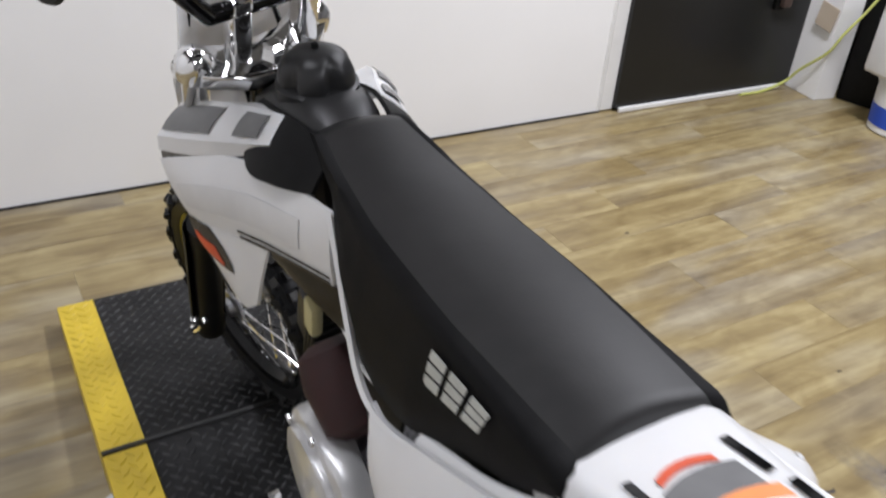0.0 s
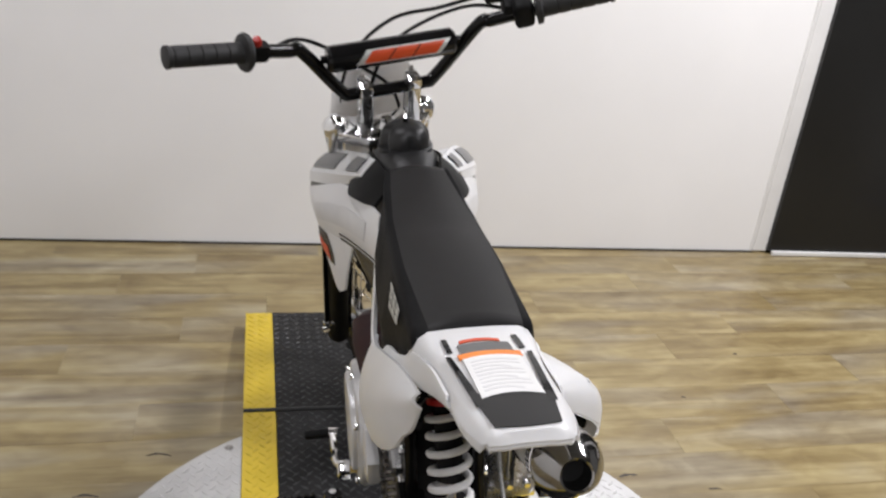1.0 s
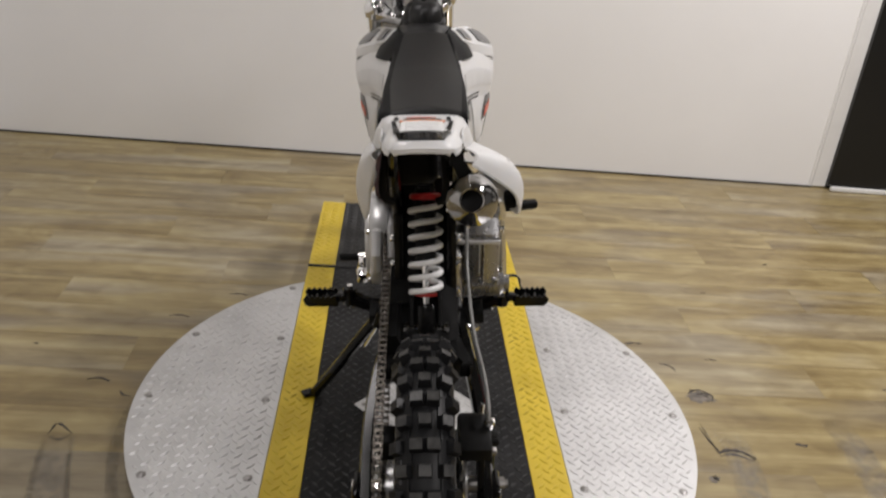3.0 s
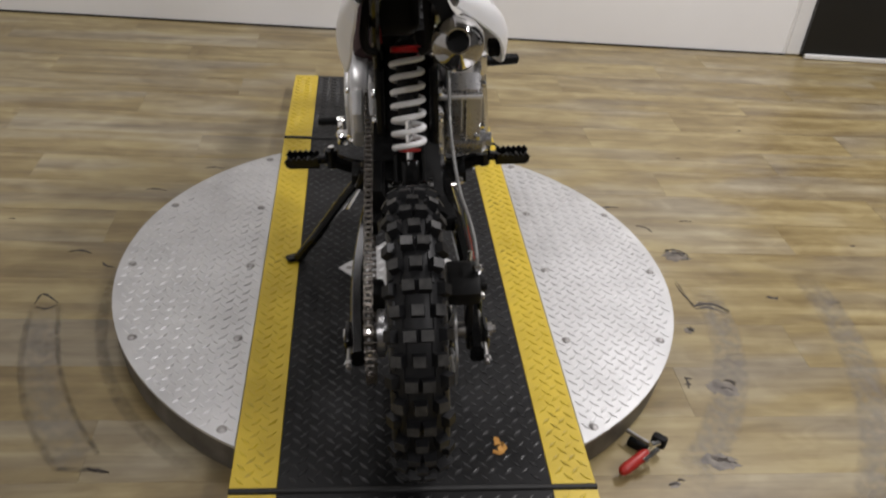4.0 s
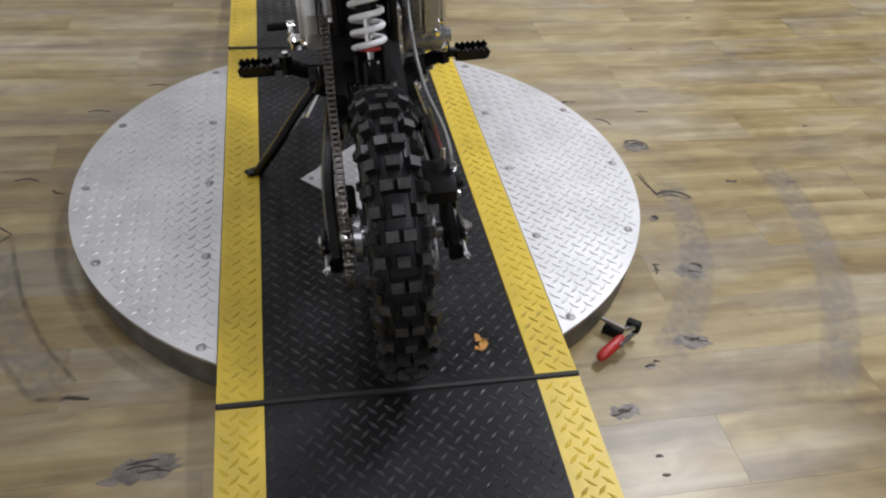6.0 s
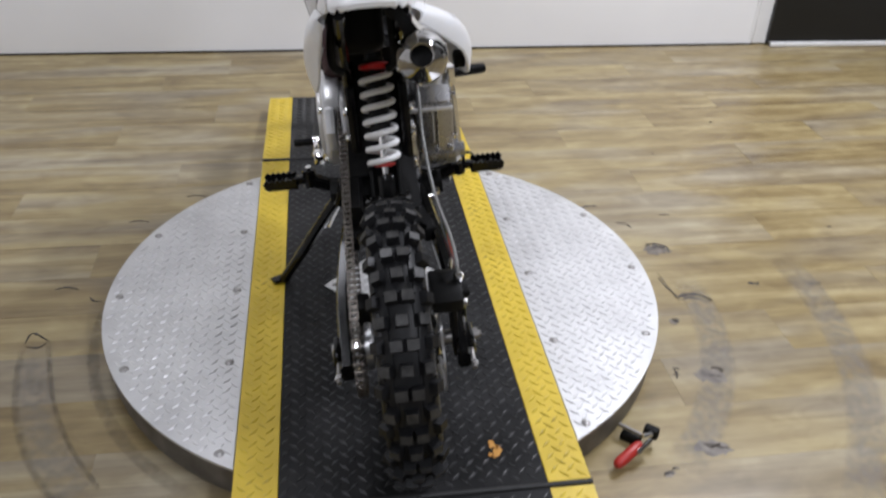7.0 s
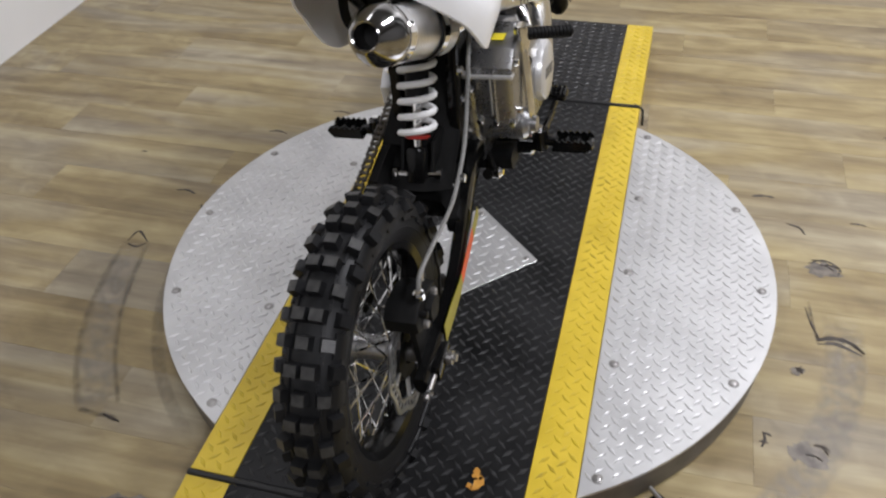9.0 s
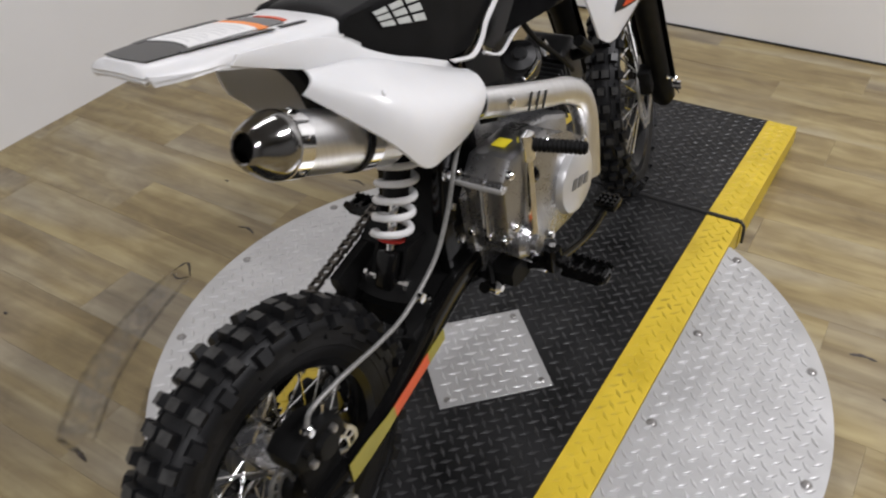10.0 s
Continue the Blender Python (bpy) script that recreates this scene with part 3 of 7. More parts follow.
for x, y, k in ((0.626, -0.294, 0), (0.620, -0.311, 1), (0.945, 0.006, 0), (0.958, 0.001, 1), (0.503, -0.581, 2), (0.516, -0.574, 0), (0.437, -0.788, 1), (0.434, -0.826, 2), (1.30, 0.25, 1), (1.42, -0.30, 0), (-1.05, -0.35, 2), (-0.98, 0.30, 1), (0.95, 0.75, 0), (1.25, 0.98, 2)):
    scuff([(x - 0.008, y), (x, y + 0.003 - 0.002 * k), (x + 0.007, y - 0.001)], 0.006 + 0.001 * k)
# ---- the turntable ----
T = 0.080                   # height of the turntable's deck
R_DISC, HALF, INNER, LEN = 0.636, 0.315, 0.236, 0.650


def lug(bm, x, y, z, turn, length=0.0256, width=0.0074, h=0.0019):
    c, s = math.cos(turn), math.sin(turn)

    def v(a, b, dz):
        return bm.verts.new((x + c * a - s * b, y + s * a + c * b, z + dz))
    lo = [v(-length / 2, 0, 0), v(0, -width / 2, 0), (v(length / 2, 0, 0)), v(0, width / 2, 0)]
    hi = [v(-length * 0.34, 0, h * 0.8), v(0, -width * 0.24, h), v(length * 0.34, 0, h * 0.8), v(0, width * 0.24, h)]
    bm.faces.new(hi)
    for k in range(4):
        bm.faces.new((lo[k], lo[(k + 1) % 4], hi[(k + 1) % 4], hi[k]))


def lugs(inside, x0, x1, y0, y1, z, pitch=0.0212):
    """Tread lugs on a lattice turned by 45 degrees, crosswise by turns, where inside(x, y) holds."""
    bm = bmesh.new()
    q = pitch / math.sqrt(2)
    reach = math.ceil((max(abs(x0), abs(x1)) + max(abs(y0), abs(y1))) / q) + 2
    for i in range(-reach, reach):
        for j in range(-reach, reach):
            x, y = (i - j) * q, (i + j) * q
            if x0 + 0.007 < x < x1 - 0.007 and y0 + 0.007 < y < y1 - 0.007 and inside(x, y):
                lug(bm, x, y, z, math.pi / 4 if (i + j) % 2 else -math.pi / 4)
    return bm


def tread(name, bm, material, parent, label):
    return tagged(part(name, bm, material, parent, label, flat=True), kind="stuff")


def slab(bm, x0, x1, y0, y1, z0, z1, bevel=0.0):
    return box(bm, x1 - x0, y1 - y0, z1 - z0, pose((x0 + x1) / 2, (y0 + y1) / 2, (z0 + z1) / 2), bevel)


table = thing("turntable", "round tread-plate turntable with a black and yellow deck", "turntable")
part("skirt", lathe(bmesh.new(), [(R_DISC - 0.012, 0.004), (R_DISC - 0.006, 0.006), (R_DISC - 0.006, T - 0.006), (R_DISC - 0.012, T - 0.005)], None, 96), M_SKIRT, table, "scuffed grey steel rim")
part("base", lathe(bmesh.new(), [(0, 0.0), (R_DISC - 0.016, 0.0), (R_DISC - 0.016, T - 0.006), (0, T - 0.006)], None, 64), M_SKIRT, table)
for side in (-1, 1):
    a0 = math.acos(HALF / R_DISC)
    arc = [(side * R_DISC * math.cos(a), R_DISC * math.sin(a)) for a in (a0 - 2 * a0 * k / 40 for k in range(41))]
    arc[0], arc[-1] = (side * (HALF + 0.001), arc[0][1]), (side * (HALF + 0.001), arc[-1][1])
    bm = prism(bmesh.new(), arc, 0.006, pose(0, 0, T - 0.003), 0.0012)
    plate = part("tread_plate", bm, M_PLATE, table, "bare aluminium tread plate", flat=True)
    tread("tread", lugs(lambda x, y: math.hypot(x, y) < R_DISC - 0.014, *sorted((side * (HALF + 0.004), side * R_DISC)), -0.6, 0.6, T), M_PLATELUG, table, "raised aluminium lugs")
    for bx, by in ((0.345, 0.511), (0.345, 0.252), (0.346, -0.004), (0.344, -0.259), (0.344, -0.510), (0.558, 0.254), (0.607, -0.003), (0.554, -0.258)):
        bm = lathe(bmesh.new(), [(0, 0.0022), (0.0040, 0.0020), (0.0072, 0.0010), (0.0080, 0), (0.0095, -0.0002), (0.0100, -0.001)], pose(side * bx, by, T + 0.0012), 12)
        part("bolt", bm, M_BOLT, table)
# deck strip across the disc
deck = part("deck", slab(bmesh.new(), -INNER, INNER, -LEN + 0.006, LEN - 0.006, 0.012, T + 0.001, 0.001), M_BLACKDECK, table, "black painted tread-plate strip", flat=True)
HATCH, HATCH_X, HATCH_Y = 0.152, 0.007, -0.011


def off_hatch(x, y):
    return abs(x - HATCH_X) + abs(y - HATCH_Y) > HATCH + 0.008


tread("tread", lugs(off_hatch, -INNER, INNER, -LEN + 0.006, LEN - 0.006, T + 0.001), M_BLACKLUG, table, "scuffed black lugs, greyed for their glints")
for side in (-1, 1):
    x0, x1 = sorted((side * (INNER + 0.0004), side * HALF))
    part("edge_stripe", slab(bmesh.new(), x0, x1, -LEN + 0.006, LEN - 0.006, 0.012, T + 0.001, 0.001), M_YELLOW, table, "yellow painted edge band", flat=True)
    tread("tread", lugs(lambda x, y: True, x0, x1, -LEN + 0.006, LEN - 0.006, T + 0.001), M_YELLOWLUG, table, "worn yellow lugs")
hatch = part("hatch", prism(bmesh.new(), [(HATCH, 0), (0, HATCH), (-HATCH, 0), (0, -HATCH)], 0.003, pose(HATCH_X, HATCH_Y, T + 0.0028), 0.0008), M_PLATE, table, "bare aluminium square hatch plate", flat=True)
tread("tread", lugs(lambda x, y: abs(x - HATCH_X) + abs(y - HATCH_Y) < HATCH - 0.014, -HATCH, HATCH + HATCH_X, -HATCH + HATCH_Y, HATCH, T + 0.0043), M_PLATELUG, table, "raised aluminium lugs")
for bx, by in ((0.128, 0), (0, 0.128), (-0.128, 0), (0, -0.128)):
    part("bolt", lathe(bmesh.new(), [(0, 0.002), (0.004, 0.0018), (0.0065, 0.0003), (0.007, -0.001)], pose(bx + HATCH_X, by + HATCH_Y, T + 0.0052), 12), M_BOLT, table)
for fx, fy, fs, turn, seed in ((0.153, -0.548, 0.62, 20, 21), (0.158, -0.566, 0.72, -15, 25), (0.146, -0.572, 0.30, 40, 27)):
    r = random.Random(seed)
    poly = [(fs * 0.020 * math.cos(math.tau * k / 11) * r.uniform(0.25, 1.0), fs * 0.024 * math.sin(math.tau * k / 11) * r.uniform(0.35, 1.15)) for k in range(11)]
    part("paint_fleck", prism(bmesh.new(), poly, 0.0007, pose(fx, fy, T + 0.0026, 0, 0, turn)), M_ORANGE, table, "orange paint fleck", flat=True)


def ramp(direction, label):
    """A sloping end section of the deck, seen along +y; direction -1 turns it round."""
    root = thing("ramp", label, "ramp", pose(0, 0, 0, 0, 0, 0 if direction > 0 else 180), "ramps at both ends of the deck")
    y0, y1, z0, z1 = LEN + 0.008, 1.197, T + 0.001, 0.050
    def quad(x0, x1):
        bm = bmesh.new()
        vs = [bm.verts.new(q) for q in ((x0, y0, 0.002), (x1, y0, 0.002), (x1, y1, 0.002), (x0, y1, 0.002), (x0, y0, z0), (x1, y0, z0), (x1, y1, z1), (x0, y1, z1))]
        for f in ((3, 2, 1, 0), (4, 5, 6, 7), (0, 1, 5, 4), (1, 2, 6, 5), (2, 3, 7, 6), (3, 0, 4, 7)):
            bm.faces.new([vs[k] for k in f])
        return bm
    slope = Matrix.Translation((0, y0, z0)) @ pose(0, 0, 0, math.degrees(math.atan2(z1 - z0, y1 - y0)))
    part("deck", quad(-INNER, INNER), M_BLACKDECK, root, "black painted tread-plate ramp", flat=True)
    bm = lugs(lambda x, y: True, -INNER, INNER, 0, y1 - y0, 0)
    bm.transform(slope)
    tread("tread", bm, M_BLACKLUG, root, "scuffed black lugs, greyed for their glints")
    for side in (-1, 1):
        xa, xb = sorted((side * (INNER + 0.0004), side * HALF))
        part("edge_stripe", quad(xa, xb), M_YELLOW, root, "yellow painted edge band", flat=True)
        bm = lugs(lambda x, y: True, xa, xb, 0, y1 - y0, 0)
        bm.transform(slope)
        tread("tread", bm, M_YELLOWLUG, root, "worn yellow lugs")
    tube_pts = [(-HALF, LEN + 0.001, T + 0.0005), (HALF, LEN + 0.001, T + 0.0005)]
    part("seam", tube(bmesh.new(), tube_pts, 0.0055, 8, 1), M_SEAM, root, "black rubber joint strip")
    return root


ramp(1, "sloping black and yellow tread-plate ramp before the turntable")
ramp(-1, "sloping black and yellow tread-plate ramp behind the turntable")

# black cord that hangs off the deck's far corner to the floor
cable = thing("loose_cord", "short black cord hanging over the deck's edge", "cord")
part("cord", tube(bmesh.new(), [(0.30, 0.652, T + 0.006), (0.321, 0.648, T - 0.004), (0.325, 0.641, 0.060), (0.326, 0.637, 0.046), (0.326, 0.636, 0.036)], 0.0035, 8), M_SEAM, cable)

# locking clamp with a red handle beside the rim
clamp = thing("locking_clamp", "toggle clamp with a red vinyl handle at the turntable rim", "clamp")
part("bracket", box(bmesh.new(), 0.040, 0.024, 0.018, pose(0.452, -0.490, 0.011, 0, 0, -40), 0.004, 2), M_MATTBLACK, clamp, "dark steel bracket on the floor")
part("spindle", tube(bmesh.new(), [(0.430, -0.472, 0.030), (0.470, -0.512, 0.030)], 0.0042, 10, 1), M_BOLT, clamp, "steel spindle")
part("knuckle", box(bmesh.new(), 0.030, 0.018, 0.026, pose(0.486, -0.503, 0.033, 0, 0, -40), 0.005, 2), M_MATTBLACK, clamp)
part("pivot_pin", lathe(bmesh.new(), [(0, 0.014), (0.006, 0.013), (0.006, -0.013), (0, -0.014)], pose(0.476, -0.512, 0.036, 0, 90, 20), 10), M_CHROME, clamp)
part("arm", tube(bmesh.new(), [(0.475, -0.528, 0.036), (0.440, -0.552, 0.030)], 0.006, 10, 1), M_CHROME, clamp, "shiny steel arm")
bm = lathe(bmesh.new(), [(0, 0), (0.008, 0.001), (0.011, 0.008), (0.0112, 0.035), (0.0112, 0.060), (0.0095, 0.070), (0.005, 0.0745), (0, 0.075)], span((0.455, -0.530, 0.031), (0.382, -0.577, 0.018))[0], 16)
part("handle", bm, M_RED, clamp, "red vinyl-dipped handle")

# ---- things along the far right wall ----
socket = thing("wall_socket", "black socket box with a brown plug on the grey wall", "socket")
GREY = pose(1.842, 1.734, 0, 0, 0, -2.2) @ pose(0, 0.015, 0)
SOCK = GREY @ pose(0.775, -0.012, 0.425, 0, -4, 0)
part("box", box(bmesh.new(), 0.072, 0.024, 0.122, SOCK, 0.008, 2), M_MATTBLACK, socket)
part("plug", box(bmesh.new(), 0.044, 0.030, 0.052, SOCK @ pose(0.002, -0.026, -0.022), 0.008, 2), M_PLUG, socket, "dark brown plug")
cord = thing("power_cord", "yellow-green cord draped along the wall to the floor", "cord")
part("cord", tube(bmesh.new(), [(2.50, 1.69, 0.007), (2.64, 1.685, 0.008), (2.755, 1.672, 0.045), (2.766, 1.628, 0.110), (2.776, 1.530, 0.215), (2.80, 1.500, 0.30), (2.88, 1.470, 0.42), (2.95, 1.44, 0.58), (2.99, 1.42, 0.76)], 0.006, 8), M_CORD, cord)
notice = thing("wall_patch", "pale tan square notice on the wall's end", "notice")
part("sheet", box(bmesh.new(), 0.004, 0.10, 0.10, pose(2.7835, 1.590, 0.352, 8, 0, -10)), M_NOTICE, notice, flat=True)

cab = thing("storage_cabinet", "black cabinet standing at the far wall", "cabinet")
part("body", box(bmesh.new(), 0.5, 0.5, 0.9, pose(2.908, 1.515, 0.452, 0, 0, 12) @ pose(0.25, -0.25, 0), 0.008, 2), M_MATTBLACK, cab)

bucket = thing("bucket", "white plastic bucket with a blue label", "bucket", pose(2.850, 1.160, 0.001))
part("body", lathe(bmesh.new(), [(0, 0), (0.118, 0), (0.124, 0.006), (0.134, 0.195), (0.140, 0.197), (0.140, 0.212), (0.132, 0.214), (0.122, 0.012), (0, 0.01)], None, 40), M_WHITEBUCKET, bucket)
rows = [[((0.1252 + 0.053 * z) * math.cos(a), (0.1252 + 0.053 * z) * math.sin(a), z) for a in (radians(128 + 4 * k) for k in range(28))] for z in (0.03, 0.11)]
part("label", skin(bmesh.new(), rows), M_BLUE, bucket, "blue printed label")
tub = thing("storage_tub", "white moulded tub stacked on the bucket", "tub", pose(2.875, 1.150, 0.2155, 0, 0, -12))
part("body", box(bmesh.new(), 0.36, 0.30, 0.30, pose(0, 0, 0.15), 0.02, 3), M_WHITEBUCKET, tub)
part("rim", box(bmesh.new(), 0.39, 0.33, 0.025, pose(0, 0, 0.295), 0.008, 2), M_WHITEBUCKET, tub)


# ---- the motorbike: x to its right, y ahead, z up from the deck, leaning on its stand ----
bike = thing("dirt_bike", "white and black dirt bike leaning on its side stand", "motorbike", pose(0.025, 0, T + 0.0022, 0, 0, -1.5) @ pose(0, 0, 0, 0, -4.8, 0))
REAR, R_REAR = Vector((0.0, -0.524, 0.241)), 0.244


def bar(bm, pts, w, h, per=5, taper=1.0):
    """A flat-sided beam along a line: w across x, h upright."""
    p = spline(pts, per)
    rows = []
    for i, q in enumerate(p):
        d = (p[min(i + 1, len(p) - 1)] - p[max(i - 1, 0)]).normalized()
        side = d.cross(Vector((0, 0, 1))).normalized()
        up = side.cross(d)
        k = 1 + (taper - 1) * i / (len(p) - 1)
        ring = []
        for a, b in ((-0.5, -0.3), (-0.3, -0.5), (0.3, -0.5), (0.5, -0.3), (0.5, 0.3), (0.3, 0.5), (-0.3, 0.5), (-0.5, 0.3)):
            ring.append(q + side * a * w + up * b * h * k)
        rows.append(ring)
    return skin(bm, rows, closed=True, cap=True)


def knob(bm, angle, x, r, tilt, length, width, height):
    """One tread block on a wheel whose axle is local x."""
    m = Matrix.Rotation(angle, 4, "X") @ Matrix.Translation((x, 0, r)) @ Matrix.Rotation(tilt, 4, "Y")
    lo = [bm.verts.new(m @ Vector((sx * width * 0.56, sy * length * 0.56, -0.004))) for sx, sy in ((-1, -1), (1, -1), (1, 1), (-1, 1))]
    hi = [bm.verts.new(m @ Vector((sx * width * 0.46, sy * length * 0.44, height))) for sx, sy in ((-1, -1), (1, -1), (1, 1), (-1, 1))]
    bm.faces.new(hi).material_index = 1 if height > 0.009 else 0
    for k in range(4):
        bm.faces.new((lo[k], lo[(k + 1) % 4], hi[(k + 1) % 4], hi[k]))


def pad(bm, half, side, a0, a1, u0, u1, height):
    """A low rubber pad that follows the tyre's section; u runs from the crown (0) to the bead (1)."""
    p = [Vector((r, x, 0)) for r, x in half[::-1]]
    run = [0.0]
    for q0, q1 in zip(p, p[1:]):
        run.append(run[-1] + (q1 - q0).length)

    def at(u):
        d = u * run[-1]
        k = max(j for j in range(len(p) - 1) if run[j] <= d)
        t = (d - run[k]) / (run[k + 1] - run[k])
        n = (p[k + 1] - p[k]).normalized()
        return p[k].lerp(p[k + 1], t), Vector((n.y, -n.x, 0))
    rings = []
    for f, lift in ((0.0, -0.002), (0.08, 1.0), (0.36, 1.0), (0.64, 1.0), (0.92, 1.0), (1.0, -0.002)):
        q, n = at(u0 + (u1 - u0) * f)
        q = q + n * (height if lift > 0 else lift)
        rings.append([(side * q.y, q.x * math.sin(-a), q.x * math.cos(a)) for a in (a0, a1)])
    grid = [[bm.verts.new(v) for v in ring] for ring in rings]
    for g, h in zip(grid, grid[1:]):
        bm.faces.new((g[0], g[1], h[1], h[0]))
    for k in (0, 1):
        foot = []
        for f in (0.92, 0.64, 0.36, 0.08):
            q, n = at(u0 + (u1 - u0) * f)
            q = q - n * 0.002
            a = (a0, a1)[k]
            foot.append(bm.verts.new((side * q.y, q.x * math.sin(-a), q.x * math.cos(a))))
        bm.faces.new([g[k] for g in grid] + foot)


def wheel(name, m, radius, rim_r, width, rows, label, drive):
    """Hub with tyre, rim, spokes and, on the driven wheel, sprocket; axle along local x."""
    turn = Matrix.Rotation(math.pi / 2, 4, "Y")
    hub_w = 0.052
    hub = part(name, lathe(bmesh.new(), [(0, -hub_w), (0.017, -hub_w), (0.020, -0.042), (0.034, -0.040), (0.034, -0.034), (0.021, -0.028), (0.019, 0), (0.021, 0.028), (0.034, 0.034), (0.034, 0.040), (0.020, 0.042), (0.017, hub_w), (0, hub_w)], turn, 24), M_CAST, bike, label)
    hub.matrix_basis = m
    top, bead = radius - 0.013, rim_r + 0.006
    h = width / 2
    half = [(bead, 0.80 * h), (bead + 0.012, 0.90 * h), (bead + (top - bead) * 0.45, 0.99 * h), (bead + (top - bead) * 0.72, 0.93 * h), (top - 0.008, 0.68 * h), (top - 0.002, 0.36 * h), (top, 0)]
    prof = half + [(r, -x) for r, x in half[-2::-1]]
    bm = lathe(bmesh.new(), [*prof, (bead - 0.004, -0.7 * h), (bead - 0.004, 0.7 * h)], turn, 72, loop=True)
    for x in (1, -1):
        lathe(bm, [(bead + 0.020, x * 0.935 * h), (bead + 0.0225, x * 0.965 * h), (bead + 0.025, x * 0.955 * h)], turn, 72)
    for k in range(rows):
        a = math.tau * k / rows
        b = math.tau * (k + 0.5) / rows
        for s in (-1, 1):
            knob(bm, a, s * 0.27 * h, top, s * 0.10, 0.0178, 0.47 * h, 0.0122)
            knob(bm, a, s * 0.93 * h, top - 0.016, s * 0.95, 0.0180, 0.46 * h, 0.0088)
            knob(bm, b, s * 0.66 * h, top - 0.006, s * 0.50, 0.0178, 0.44 * h, 0.0122)
            # stepped pads where the tread runs out on the sidewall
            q = math.pi / rows
            pad(bm, half, s, a - 0.52 * q, a + 0.52 * q, 0.48, 0.66, 0.0034)
            pad(bm, half, s, b - 0.50 * q, b + 0.50 * q, 0.36, 0.60, 0.0034)
            for c in (a, b):
                pad(bm, half, s, c + 0.22 * q, c + 0.78 * q, 0.185 if c == a else 0.225, 0.225 if c == a else 0.265, 0.0030)
        knob(bm, b, 0, top, 0, 0.0176, 0.46 * h, 0.0122)
    tyre = part("tyre", bm, M_RUBBER, hub, "black knobbly off-road tyre", sharp=25)
    tyre.data.materials.append(M_TREADTOP)
    bm = lathe(bmesh.new(), [(rim_r + 0.008, -0.82 * h), (rim_r + 0.009, -0.74 * h), (rim_r - 0.001, -0.66 * h), (rim_r - 0.008, -0.30 * h), (rim_r - 0.011, 0), (rim_r - 0.008, 0.30 * h), (rim_r - 0.001, 0.66 * h), (rim_r + 0.009, 0.74 * h), (rim_r + 0.008, 0.82 * h), (rim_r - 0.004, 0.70 * h), (rim_r - 0.013, 0.30 * h), (rim_r - 0.016, 0), (rim_r - 0.013, -0.30 * h), (rim_r - 0.004, -0.70 * h)], turn, 72, loop=True)
    part("rim", bm, M_FRAME, hub, "gloss black steel rim")
    meshes = {}
    for k in range(36):
        side, lead = (1 if k % 2 else -1), (1 if (k // 2) % 2 else -1)
        a = math.tau * k / 36
        if (side, lead) not in meshes:
            b = lead * 0.62
            p0 = (side * 0.037, 0.031 * math.sin(-b), 0.031 * math.cos(b))
            p1 = (side * 0.004, 0, rim_r - 0.014)
            bm = tube(bmesh.new(), [p0, p1], 0.0017, 6, 1)
            q = Vector(p0).lerp(Vector(p1), 0.9)
            tube(bm, [q, p1], 0.0030, 6, 1)
            ob = part("spoke", bm, M_CHROME, hub)
            meshes[(side, lead)] = ob.data
        else:
            ob = new("spoke", meshes[(side, lead)])
            ob.parent = hub
        ob.matrix_basis = Matrix.Rotation(a, 4, "X")
    # brake rotor on the right: two wavy rings joined by bridges, on slim arms
    bm = bmesh.new()
    n = 72
    x0 = 0.0600 if drive else 0.0455

    def annulus(r_in, r_out, wave_in, wave_out):
        loops = []
        for x, r, wave in ((x0, r_out, wave_out), (x0, r_in, wave_in), (x0 + 0.003, r_in, wave_in), (x0 + 0.003, r_out, wave_out)):
            loops.append([bm.verts.new((x, (r + wave * math.cos(9 * math.tau * k / n)) * math.sin(math.tau * k / n), (r + wave * math.cos(9 * math.tau * k / n)) * math.cos(math.tau * k / n))) for k in range(n)])
        for j in range(4):
            for k in range(n):
                bm.faces.new((loops[j][k], loops[j][(k + 1) % n], loops[(j + 1) % 4][(k + 1) % n], loops[(j + 1) % 4][k]))
    annulus(0.0830, 0.0900, 0.0032, 0.0036)
    annulus(0.0690, 0.0735, 0.0030, 0.0030)
    for k in range(36):
        a = math.tau * k / 36
        box(bm, 0.0026, 0.0030, 0.014, Matrix.Rotation(-a, 4, "X") @ Matrix.Translation((x0 + 0.0015, 0, 0.078)))
    for k in range(6):
        a = math.tau * k / 6 + 0.3
        tube(bm, [(x0 - 0.008, 0.032 * math.sin(a), 0.032 * math.cos(a)), (x0 + 0.0015, 0.071 * math.sin(a + 0.25), 0.071 * math.cos(a + 0.25))], 0.0036, 6, 1)
    part("brake_disc", bm, M_DISC, hub, "shiny steel wave brake disc")
    if drive:
        part("rotor_carrier", lathe(bmesh.new(), [(0.018, 0.058), (0.040, 0.0575), (0.044, 0.052), (0.044, 0.042), (0.018, 0.041)], turn, 28, True), M_MATTBLACK, hub, "black rotor carrier")
        bm = bmesh.new()
        poly = []
        for k in range(41):
            for da, rr in ((-0.30, 0.076), (-0.12, 0.082), (0.12, 0.082), (0.30, 0.076)):
                a = math.tau * (k + da) / 41
                poly.append((rr * math.cos(a), rr * math.sin(a)))
        prism(bm, poly, 0.004, pose(-0.076, 0, 0, 0, 90, 0))
        part("sprocket", bm, M_CHROME, hub, "shiny steel rear sprocket", flat=True)
        part("sprocket_carrier", lathe(bmesh.new(), [(0, -0.066), (0.040, -0.064), (0.040, -0.052), (0.020, -0.048)], turn, 20), M_CAST, hub)
        for k in range(4):
            a = math.tau * k / 4
